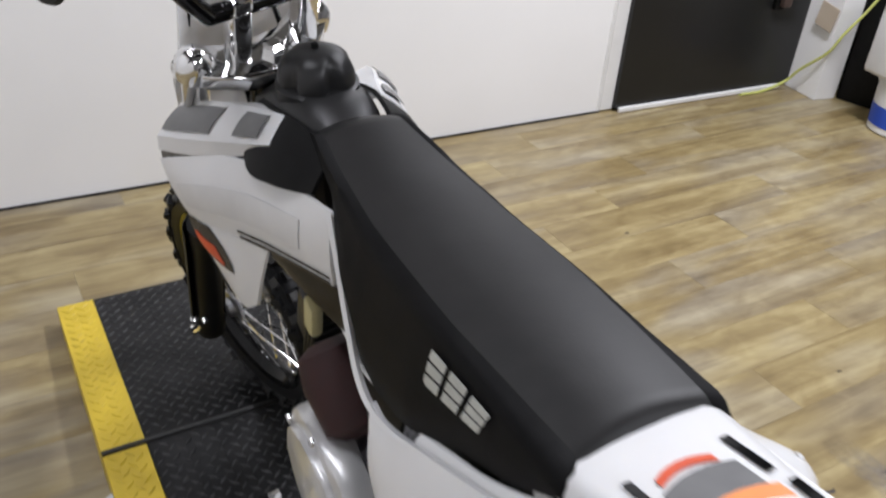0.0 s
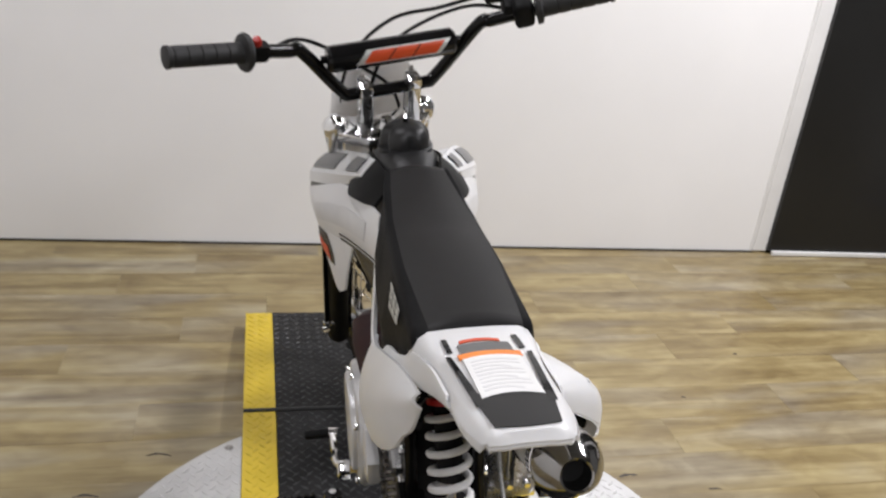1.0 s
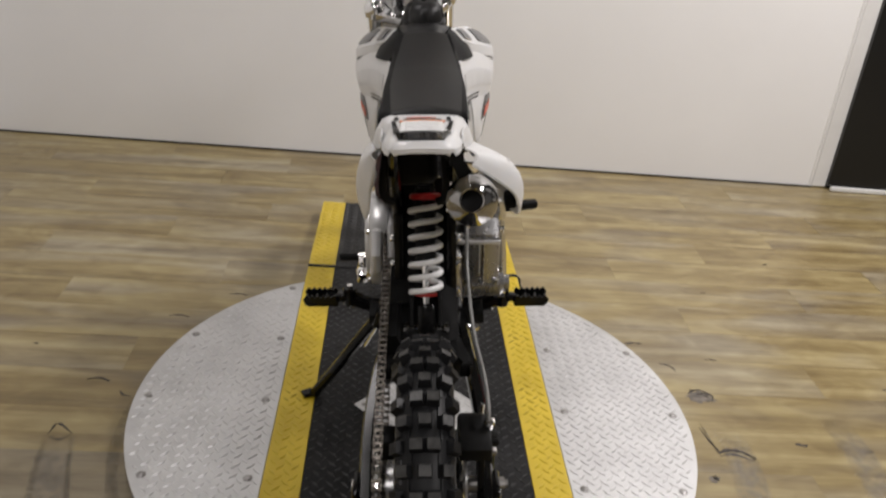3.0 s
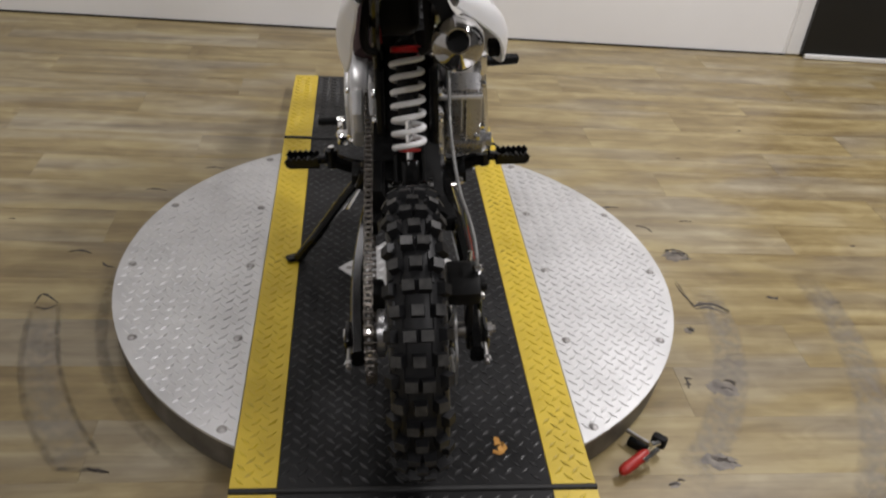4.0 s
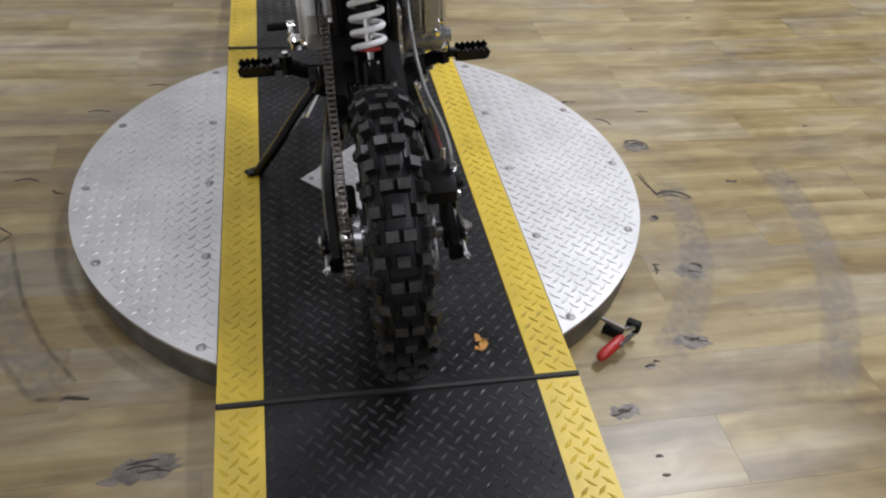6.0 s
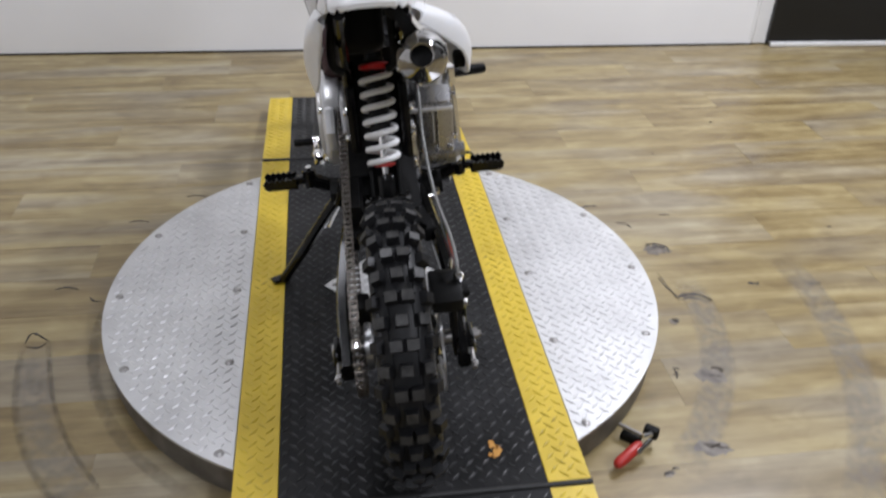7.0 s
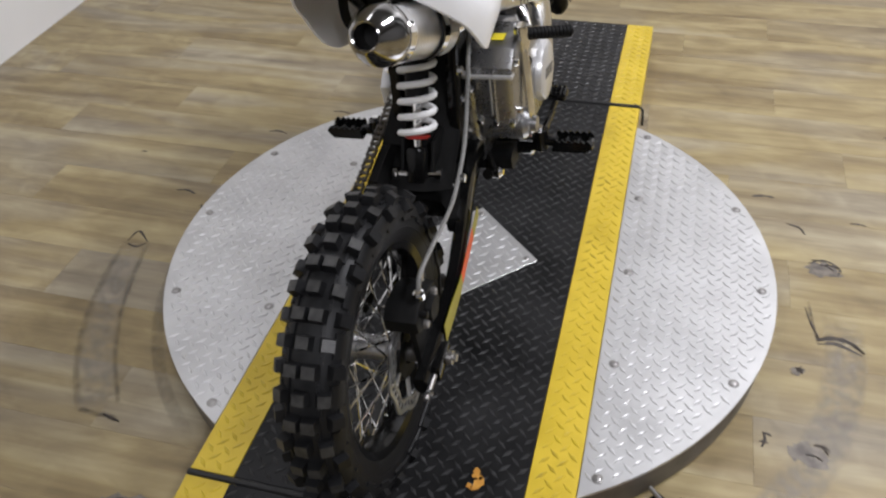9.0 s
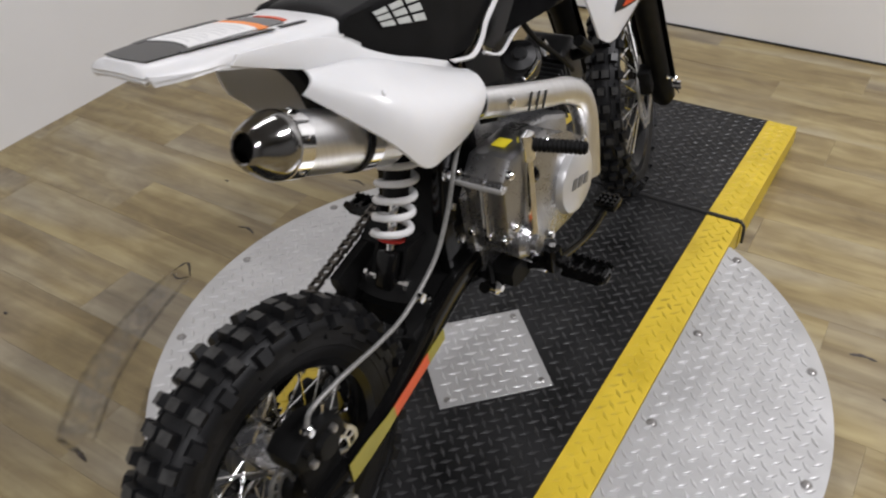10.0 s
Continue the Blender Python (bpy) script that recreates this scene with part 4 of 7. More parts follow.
            part("sprocket_bolt", lathe(bmesh.new(), [(0, 0.006), (0.005, 0.005), (0.006, 0)], pose(-0.069, 0.030 * math.sin(a), 0.030 * math.cos(a), 0, -90, 0), 8), M_CHROME, hub)
    return hub


wheel("rear_wheel", Matrix.Translation(REAR), R_REAR, 0.156, 0.082, 21, "cast rear hub with spokes", True)

# steering: pivot in the head, raked 26 degrees and turned a little to the left
STEER = Matrix.Translation((-0.020, 0.387, 0.780)) @ pose(0, 0, 0, 26) @ pose(0, 0, 0.0099, 0, 0, 16)


BARS = Matrix.Translation((-0.015, 0.404, 0.780)) @ pose(0, 0, 0, 26) @ pose(0, 0, 0, 0, -1.6, 10)


def steered(bm, m=None):
    bm.transform(m or STEER)
    return bm


def barred(bm):
    return steered(bm, BARS)


AXLE_F = Vector((0, 0.036, -0.618))
wheel("front_wheel", STEER @ Matrix.Translation(AXLE_F), 0.250, 0.184, 0.066, 22, "cast front hub with spokes", False)

# ---- swing arm, axle, chain ----
arm = part("swing_arm", bar(bmesh.new(), [(-0.062, -0.030, 0.335), (-0.066, -0.16, 0.325), (-0.086, -0.30, 0.300), (-0.098, -0.42, 0.268), (-0.096, -0.585, 0.240)], 0.022, 0.050, 5, 0.75), M_FRAME, bike, "gloss black steel swing arm")
part("right_arm", bar(bmesh.new(), [(0.062, -0.030, 0.335), (0.066, -0.16, 0.325), (0.084, -0.30, 0.300), (0.096, -0.42, 0.268), (0.096, -0.585, 0.240)], 0.022, 0.050, 5, 0.75), M_FRAME, arm)
part("cross_plate", prism(bmesh.new(), [(-0.062, -0.05), (0.062, -0.05), (0.074, -0.215), (0.086, -0.305), (0.062, -0.310), (0.048, -0.262), (-0.048, -0.262), (-0.062, -0.315), (-0.088, -0.310), (-0.074, -0.205)], 0.034, pose(0, 0, 0.332, 4), 0.008), M_MATTBLACK, arm)
for s in (-1, 1):
    b0 = prism(bmesh.new(), [(-0.10, 0.37), (-0.16, 0.415), (-0.225, 0.415), (-0.262, 0.345), (-0.20, 0.335)], 0.007, Matrix(((0, 0, 1, s * 0.026), (1, 0, 0, 0), (0, 1, 0, 0), (0, 0, 0, 1))), 0.002)
    part("shock_bracket", b0, M_MATTBLACK, arm)
    part("axle_block", box(bmesh.new(), 0.012, 0.055, 0.030, pose(s * 0.112, -0.535, 0.243), 0.004, 2), M_FRAME, arm)
    part("adjuster_bolt", tube(bmesh.new(), [(s * 0.110, -0.555, 0.243), (s * 0.110, -0.607, 0.240)], 0.0040, 8, 1), M_BOLT, arm, "zinc chain adjuster bolt")
    part("adjuster_nut", lathe(bmesh.new(), [(0, 0.004), (0.0075, 0.004), (0.0075, -0.004), (0, -0.004)], pose(s * 0.110, -0.597, 0.240, 90), 6), M_CHROME, arm)
part("axle_bolt", lathe(bmesh.new(), [(0, 0.132), (0.006, 0.132), (0.006, 0.127), (0.011, 0.126), (0.011, 0.118), (0.014, 0.117), (0.014, -0.116), (0.010, -0.117), (0.010, -0.121), (0, -0.122)], pose(0, REAR.y, REAR.z, 0, 90, 0), 12), M_BOLT, arm, "zinc axle with a castle nut")
for x, y in ((0.058, -0.232), (-0.058, -0.232)):
    part("plate_bolt", lathe(bmesh.new(), [(0, 0.007), (0.005, 0.0065), (0.0065, 0.004), (0.0065, -0.004)], pose(x, y, 0.336), 8), M_CHROME, arm)
part("inner_guard", bar(bmesh.new(), [(-0.056, -0.10, 0.385), (-0.058, -0.20, 0.366), (-0.060, -0.285, 0.342)], 0.026, 0.080, 4), M_MATTBLACK, arm, "black chain slider")
# swing arm decals, fading from yellow-green to orange
for y0, y1, material, label in ((-0.500, -0.398, M_OLIVE, "olive-yellow stripe"), (-0.398, -0.305, M_REDDECAL, "orange-red stripe"), (-0.305, -0.258, M_OLIVE, "olive-yellow stripe")):
    rows = []
    for t in range(7):
        y = y0 + (y1 - y0) * t / 6
        k = (y + 0.44) / 0.205
        x, z = min(0.1098, 0.1115 - 0.0135 * k), 0.274 + 0.036 * k
        w = 0.010 + 0.006 * max(0.0, min(1.0, (-0.40 - y) / 0.06))
        rows.append([(x, y, z - w), (x, y, z + w)])
    part("arm_decal", skin(bmesh.new(), rows, 0.0008, (1, 0, 0)), material, arm, label)

FRONT_SPROCKET = Vector((-0.076, -0.022, 0.428))
RS, RF = 0.080, 0.032
chain = part("chain", tube(bmesh.new(), [(-0.076, -0.012, 0.428), (-0.076, -0.032, 0.428)], 0.002, 6, 1), M_CHAIN, bike, "oiled steel drive chain")
d = FRONT_SPROCKET - REAR
d.x = 0
base_ang, cc = math.atan2(d.z, d.y), math.hypot(d.y, d.z)
tilt = math.acos((RS - RF) / cc)


def chain_at(s):
    """Centre line of the chain by arc length, as (y, z)."""
    run = math.sqrt(cc * cc - (RS - RF) ** 2)
    a_top, a_bot = base_ang + tilt, base_ang - tilt
    l_rear, l_front = RS * (math.tau - 2 * tilt), RF * 2 * tilt
    total = 2 * run + l_rear + l_front
    s %= total
    cy, cz, fy, fz = REAR.y, REAR.z, FRONT_SPROCKET.y, FRONT_SPROCKET.z
    top0, top1 = (cy + RS * math.cos(a_top), cz + RS * math.sin(a_top)), (fy + RF * math.cos(a_top), fz + RF * math.sin(a_top))
    bot0, bot1 = (cy + RS * math.cos(a_bot), cz + RS * math.sin(a_bot)), (fy + RF * math.cos(a_bot), fz + RF * math.sin(a_bot))
    if s < run:
        t = s / run
        return total, (top0[0] + (top1[0] - top0[0]) * t, top0[1] + (top1[1] - top0[1]) * t)
    s -= run
    if s < l_front:
        a = a_top - s / RF
        return total, (fy + RF * math.cos(a), fz + RF * math.sin(a))
    s -= l_front
    if s < run:
        t = s / run
        sag = -0.012 * math.sin(math.pi * t)
        return total, (bot1[0] + (bot0[0] - bot1[0]) * t, bot1[1] + (bot0[1] - bot1[1]) * t + sag)
    s -= run
    a = a_bot - s / RS
    return total, (cy + RS * math.cos(a), cz + RS * math.sin(a))


total = chain_at(0)[0]
N_LINK = round(total / 0.0127)
bm_out, bm_in = bmesh.new(), bmesh.new()
for bmx, off in ((bm_out, 0.0068), (bm_in, 0.0046)):
    poly = [(-0.0098, -0.003), (-0.0075, -0.0052), (-0.004, -0.0036), (0.004, -0.0036), (0.0075, -0.0052), (0.0098, -0.003), (0.0098, 0.003), (0.0075, 0.0052), (0.004, 0.0036), (-0.004, 0.0036), (-0.0075, 0.0052), (-0.0098, 0.003)]
    for s in (-1, 1):
        prism(bmx, poly, 0.0016, Matrix(((0, 0, 1, s * off), (1, 0, 0, 0), (0, 1, 0, 0), (0, 0, 0, 1))))
    for s in (-1, 1):
        lathe(bmx, [(0, -0.008), (0.0032, -0.008), (0.0032, 0.008), (0, 0.008)], pose(0, s * 0.00635, 0, 0, 90, 0), 6)
links = [part("chain_link", bm_out, M_CHAIN, chain, flat=True), part("chain_link", bm_in, M_CHAIN, chain, flat=True)]
for k in range(N_LINK):
    _, a = chain_at(total * k / N_LINK)
    _, b = chain_at(total * (k + 1) / N_LINK)
    ob = links[k] if k < 2 else new("chain_link", links[k % 2].data)
    ob.parent = chain
    ob.matrix_basis = pose(-0.076, (a[0] + b[0]) / 2, (a[1] + b[1]) / 2, math.degrees(math.atan2(b[1] - a[1], b[0] - a[0])))
part("front_sprocket", lathe(bmesh.new(), [(0, 0.003), (0.030, 0.003), (0.030, -0.003), (0, -0.003)], xaxis(*FRONT_SPROCKET), 16), M_CHAIN, bike)
# chain slider and case guard round the front sprocket
guard = [(0.042 * math.cos(a) + FRONT_SPROCKET.y, 0.042 * math.sin(a) + FRONT_SPROCKET.z) for a in (radians(-40 + 11 * k) for k in range(17))]
rows = [[(-0.066, y, z), (-0.030, y, z)] for y, z in guard] + [[(-0.066, -0.14, 0.440), (-0.030, -0.14, 0.440)], [(-0.066, -0.22, 0.400), (-0.030, -0.22, 0.400)]]
part("chain_guard", skin(bmesh.new(), rows, 0.004, (0, 0, 1)), M_MATTBLACK, bike, "matt black chain guard")
# tensioner bracket on the left arm
part("chain_guide", box(bmesh.new(), 0.03, 0.05, 0.045, pose(-0.068, -0.40, 0.225), 0.008, 2), M_MATTBLACK, bike)

# ---- shock absorber ----
ST, SB = Vector((0.001, -0.160, 0.580)), Vector((0.001, -0.222, 0.428))
sm, sl = span(SB, ST)
shock = part("shock_absorber", lathe(bmesh.new(), [(0, 0.03), (0.019, 0.03), (0.019, sl * 0.98), (0, sl * 0.98)], sm @ pose(0, 0, 0.03), 20), M_MATTBLACK, bike, "rear shock absorber with a white spring")
part("damper_rod", lathe(bmesh.new(), [(0, -0.03), (0.007, -0.03), (0.007, 0.075), (0, 0.075)], sm, 14), M_CHROME, shock, "chrome rod")
TURNS = 6.6
bm = tube(bmesh.new(), [sm @ Vector((0.0275 * math.cos(math.tau * TURNS * k / 110), 0.0275 * math.sin(math.tau * TURNS * k / 110), sl * k / 110)) for k in range(111)], 0.0056, 8, 1)
part("coil_spring", bm, M_SPRING, shock, "white coil spring")
part("top_collar", lathe(bmesh.new(), [(0, sl + 0.018), (0.024, sl + 0.018), (0.029, sl + 0.015), (0.029, sl + 0.007), (0.018, sl + 0.005)], sm, 24), M_SHOCKRED, shock, "red preload collar")
part("bottom_collar", lathe(bmesh.new(), [(0.010, -0.008), (0.018, -0.0075), (0.0205, -0.006), (0.0205, -0.002), (0.010, 0.0)], sm, 24, True), M_RED, shock, "dark red spring seat")
part("lower_clevis", box(bmesh.new(), 0.034, 0.028, 0.062, sm @ pose(0, 0, -0.052), 0.007, 2), M_FRAME, shock)
part("upper_mount", box(bmesh.new(), 0.036, 0.034, 0.050, sm @ pose(0, 0, sl + 0.045), 0.008, 2), M_FRAME, shock)
part("clevis_bolt", lathe(bmesh.new(), [(0, 0.043), (0.006, 0.043), (0.011, 0.042), (0.011, 0.034), (0.006, 0.033), (0.006, -0.033), (0.011, -0.034), (0.011, -0.042), (0, -0.043)], sm @ pose(0, 0, -0.068, 0, 90, 0), 10), M_CHROME, shock, "zinc clevis bolt")

part("mud_flap", skin(bmesh.new(), [[(x * (0.052 + 0.010 * k / 6), y + 0.014 * x * x, z) for x in (-1, -0.6, -0.2, 0.2, 0.6, 1)] for k, (y, z) in enumerate(((-0.118, 0.610), (-0.128, 0.550), (-0.140, 0.490), (-0.165, 0.430), (-0.205, 0.392), (-0.245, 0.372), (-0.275, 0.350)))], 0.003, (0, 1, 0)), M_MATTBLACK, bike, "matt black rubber mud flap")

# ---- chassis ----
chassis = part("chassis", tube(bmesh.new(), [(0, 0.395, 0.735), (0, 0.25, 0.715), (0, 0.08, 0.660), (0, -0.06, 0.600), (0, -0.10, 0.48), (0, -0.07, 0.34)], 0.022, 12), M_FRAME, bike, "gloss black steel chassis")
part("peg_mount", bar(bmesh.new(), [(-0.118, -0.060, 0.288), (0.0, -0.060, 0.284), (0.118, -0.060, 0.288)], 0.060, 0.036, 3), M_MATTBLACK, chassis, "black foot peg mount under the engine")
part("head_tube", lathe(bmesh.new(), [(0, -0.115), (0.027, -0.115), (0.027, 0.02), (0, 0.02)], STEER, 20), M_FRAME, chassis)
for s in (-1, 1):
    part("subframe_tube", tube(bmesh.new(), [(s * 0.030, 0.02, 0.655), (s * 0.046, -0.10, 0.690), (s * 0.050, -0.26, 0.735), (s * 0.046, -0.36, 0.757)], 0.011, 10), M_FRAME, chassis)
    part("subframe_strut", tube(bmesh.new(), [(s * 0.048, -0.10, 0.50), (s * 0.050, -0.20, 0.62), (s * 0.046, -0.33, 0.745)], 0.010, 10), M_FRAME, chassis)
    side_plate = prism(bmesh.new(), [(-0.165, 0.30), (-0.175, 0.42), (-0.150, 0.56), (-0.10, 0.60), (-0.065, 0.54), (-0.055, 0.40), (-0.03, 0.30), (-0.08, 0.27)], 0.020, Matrix(((0, 0, 1, s * 0.049), (1, 0, 0, 0), (0, 1, 0, 0), (0, 0, 0, 1))), 0.004)
    part("pivot_plate", side_plate, M_FRAME, chassis)
    for y, z, r in ((-0.150, 0.505, 0.008), (-0.148, 0.450, 0.007), (-0.040, 0.335, 0.013), (-0.135, 0.385, 0.007)):
        part("frame_bolt", lathe(bmesh.new(), [(0, 0.008), (r * 0.8, 0.0075), (r, 0.005), (r, 0), (r * 1.3, 0)], xaxis(s * 0.059, y, z) if s > 0 else pose(-0.059, y, z, 0, -90, 0), 8), M_CHROME, chassis)

for pts in ([(-0.060, -0.250, 0.728), (-0.064, -0.250, 0.699), (-0.070, -0.250, 0.655), (-0.066, -0.250, 0.630), (-0.050, -0.250, 0.621)], [(0.034, -0.250, 0.728), (0.036, -0.250, 0.690), (0.038, -0.250, 0.645), (0.033, -0.250, 0.627), (0.021, -0.250, 0.621)]):
    part("rear_loop", tube(bmesh.new(), pts, 0.0075, 10), M_MATTBLACK, chassis)

# air box under the seat and foam filter beside the cylinder
air = part("air_box", box(bmesh.new(), 0.090, 0.11, 0.120, pose(-0.020, -0.170, 0.690, -12), 0.022, 3), M_MATTBLACK, bike, "matt black air box under the seat")
bm = lathe(bmesh.new(), [(0, -0.064), (0.030, -0.062), (0.048, -0.048), (0.052, 0.02), (0.044, 0.060), (0.024, 0.070), (0, 0.070)], pose(-0.066, 0.076, 0.540, -40, -8, 0) @ Matrix.Diagonal((0.88, 0.88, 0.84, 1.0)), 24)
part("air_filter", bm, M_MAROON, bike, "dark maroon foam air filter")

# ---- engine ----
bm = prism(bmesh.new(), [(-0.115, 0.31), (-0.125, 0.45), (-0.08, 0.50), (0.02, 0.49), (0.13, 0.47), (0.20, 0.44), (0.21, 0.33), (0.14, 0.275), (-0.06, 0.270)], 0.15, Matrix(((0, 0, 1, 0), (1, 0, 0, 0), (0, 1, 0, 0), (0, 0, 0, 1))), 0.012)
engine = part("engine", bm, M_CAST, bike, "small cast aluminium engine")
YZ = Matrix(((0, 0, 1, 0), (1, 0, 0, 0), (0, 1, 0, 0), (0, 0, 0, 1)))


def oval(cy, cz, ry, rz, n=32, p=2.4):
    out = []
    for k in range(n):
        a = math.tau * k / n
        c, s = math.cos(a), math.sin(a)
        out.append((cy + ry * math.copysign(abs(c) ** (2 / p), c), cz + rz * math.copysign(abs(s) ** (2 / p), s)))
    return out


left = part("left_cover", prism(bmesh.new(), oval(0.060, 0.405, 0.108, 0.096), 0.040, Matrix.Translation((-0.096, 0, 0)) @ YZ, 0.010), M_CLEARCAST, engine, "silver painted left crankcase cover")
part("left_cover_dome", prism(bmesh.new(), oval(0.068, 0.402, 0.084, 0.076), 0.014, Matrix.Translation((-0.119, 0, 0)) @ YZ, 0.005), M_CLEARCAST, left)
part("sprocket_cover", prism(bmesh.new(), [(-0.095, 0.400), (-0.100, 0.44), (-0.06, 0.475), (0.0, 0.46), (0.02, 0.36), (-0.03, 0.365)], 0.022, Matrix.Translation((-0.098, 0, 0)) @ YZ, 0.007), M_CLEARCAST, left)
for y, z in ((-0.030, 0.460), (0.150, 0.450), (0.152, 0.350), (-0.020, 0.345), (0.060, 0.494)):
    part("cover_bolt", lathe(bmesh.new(), [(0, 0.006), (0.005, 0.006), (0.006, 0.004), (0.006, 0)], pose(-0.116, y, z, 0, -90, 0), 10), M_CHROME, left)
right = part("right_cover", prism(bmesh.new(), [(-0.128, 0.400), (-0.132, 0.500), (-0.110, 0.525), (0.0, 0.520), (0.06, 0.475), (0.125, 0.445), (0.138, 0.35), (0.08, 0.315), (0.0, 0.320), (-0.07, 0.350)], 0.072, Matrix.Translation((0.108, 0, 0)) @ YZ, 0.010), M_CAST, engine, "cast aluminium right crankcase cover")
part("kick_boss", lathe(bmesh.new(), [(0, -0.02), (0.028, -0.02), (0.028, 0.050), (0.022, 0.058), (0.014, 0.059), (0.014, 0.070), (0, 0.070)], xaxis(0.098, -0.085, 0.372), 24), M_CAST, right)
part("rib", box(bmesh.new(), 0.004, 0.010, 0.095, pose(0.112, -0.134, 0.450), 0.002), M_CAST, right)
part("rib", box(bmesh.new(), 0.070, 0.008, 0.006, pose(0.108, -0.133, 0.492), 0.002), M_CAST, right)
part("ledge", box(bmesh.new(), 0.086, 0.016, 0.009, pose(0.101, -0.132, 0.487), 0.003, 2), M_CLEARCAST, right)
part("seam_ridge", box(bmesh.new(), 0.003, 0.008, 0.068, pose(0.104, -0.131, 0.448), 0.001), M_CLEARCAST, right)
part("flange", box(bmesh.new(), 0.070, 0.018, 0.014, pose(0.108, -0.118, 0.397, -12), 0.004, 2), M_CAST, right)
for x, z in ((0.080, 0.399), (0.108, 0.398), (0.136, 0.398), (0.068, 0.500)):
    part("cover_bolt", lathe(bmesh.new(), [(0, 0.007), (0.0045, 0.007), (0.006, 0.005), (0.006, 0)], pose(x, -0.128, z, 90), 10), M_CHROME, right)
cl = part("clutch_cover", lathe(bmesh.new(), [(0, 0.0165), (0.048, 0.0160), (0.054, 0.013), (0.057, 0.006), (0.058, 0), (0.060, -0.03)], xaxis(0.142, 0.072, 0.392), 40), M_CLEARCAST, right, "round silver clutch cover")
for k, (w, o) in enumerate(((0.016, -0.020), (0.016, 0.0), (0.016, 0.020))):
    part("badge_bar", prism(bmesh.new(), [(-0.008 + o, -0.009), (0.006 + o, -0.009), (0.010 + o, 0.009), (-0.004 + o, 0.009)], 0.0012, Matrix.Translation((0.1592, 0.072, 0.392)) @ Matrix.Rotation(radians(-12), 4, "X") @ YZ), M_GREYDECAL, cl, "dark grey printed badge", flat=True)
for y, z in ((-0.115, 0.415), (-0.118, 0.505), (-0.01, 0.505), (0.112, 0.445), (0.122, 0.355), (-0.01, 0.335)):
    part("cover_bolt", lathe(bmesh.new(), [(0, 0.008), (0.005, 0.008), (0.0065, 0.006), (0.0065, 0)], xaxis(0.143, y, z), 10), M_CHROME, right)
part("dipstick", lathe(bmesh.new(), [(0, 0.026), (0.006, 0.025), (0.013, 0.018), (0.013, 0.006), (0.009, 0.0), (0.009, -0.01)], span((0.138, -0.052, 0.474), (0.160, -0.078, 0.480))[0], 12), M_BLACKPLASTIC, right, "black oil dipstick cap")
part("caution_tag", box(bmesh.new(), 0.022, 0.024, 0.0012, pose(0.108, -0.072, 0.5262), 0), M_YELLOWTAG, right, "yellow sticker", flat=True)
# finned cylinder lying forward, head, intake and carburettor
CYL, cyl_len = span((0, 0.16, 0.435), (0, 0.335, 0.505))
cyl = part("cylinder", lathe(bmesh.new(), [(0.036, 0), (0.036, 0.10), (0, 0.10)], CYL, 24), M_DARKCAST, engine)
for k in range(8):
    part("fin", box(bmesh.new(), 0.118, 0.098, 0.0032, CYL @ pose(0, 0, 0.026 + 0.0105 * k), 0.001), M_DARKCAST, cyl)
part("cylinder_head", box(bmesh.new(), 0.095, 0.100, 0.055, CYL @ pose(0, 0, 0.137), 0.012, 3), M_DARKCAST, engine)
part("spark_plug_cap", tube(bmesh.new(), [CYL @ Vector((-0.045, 0.02, 0.14)), CYL @ Vector((-0.085, 0.05, 0.13)), CYL @ Vector((-0.09, 0.10, 0.10))], 0.010, 10), M_MATTBLACK, engine, "black plug cap")
carb = part("carburettor", box(bmesh.new(), 0.046, 0.056, 0.060, pose(0.006, 0.115, 0.548), 0.012, 3), M_DARKCAST, engine, "dark carburettor")
part("float_bowl", lathe(bmesh.new(), [(0, -0.02), (0.024, -0.02), (0.026, 0.015), (0, 0.015)], pose(0.006, 0.115, 0.510), 20), M_BRUSHED, carb)
part("cap", lathe(bmesh.new(), [(0, 0.024), (0.017, 0.022), (0.019, 0), (0, 0)], pose(0.006, 0.115, 0.574), 20), M_MATTBLACK, carb)
part("intake_pipe", tube(bmesh.new(), [(0.01, 0.140, 0.552), (0.01, 0.20, 0.548), (0.005, 0.240, 0.530), (0.0, 0.255, 0.505)], 0.018, 14), M_MATTBLACK, carb, "black rubber intake")
part("reservoir", box(bmesh.new(), 0.018, 0.030, 0.056, pose(-0.062, 0.185, 0.566, 15), 0.007, 2), M_PALEYELLOW, bike, "pale yellow plastic breather bottle")

dome = part("intake_boot", lathe(bmesh.new(), [(0, 0.036), (0.010, 0.035), (0.013, 0.030), (0.026, 0.026), (0.028, 0.018), (0.033, 0.014), (0.034, 0.004), (0.030, 0.001), (0.030, -0.022), (0.020, -0.030), (0, -0.030)], pose(0.036, 0.118, 0.560, 35, 20, 0), 24), M_TANK, carb, "glossy black intake boot")
part("boot_clip", tube(bmesh.new(), [(0.062, 0.080, 0.552), (0.068, 0.096, 0.562), (0.070, 0.112, 0.572)], 0.0045, 8), M_CHROME, dome)
part("throttle_fitting", lathe(bmesh.new(), [(0, 0.020), (0.006, 0.019), (0.008, 0.010), (0.008, -0.010), (0, -0.010)], pose(0.048, 0.176, 0.562, 25), 12), M_CHROME, carb)
# kick starter
kick = part("kick_starter", tube(bmesh.new(), [(0.152, -0.083, 0.352), (0.156, -0.082, 0.370), (0.153, -0.076, 0.45), (0.147, -0.069, 0.525)], 0.0075, 10), M_CHROME, bike, "chrome kick start lever")
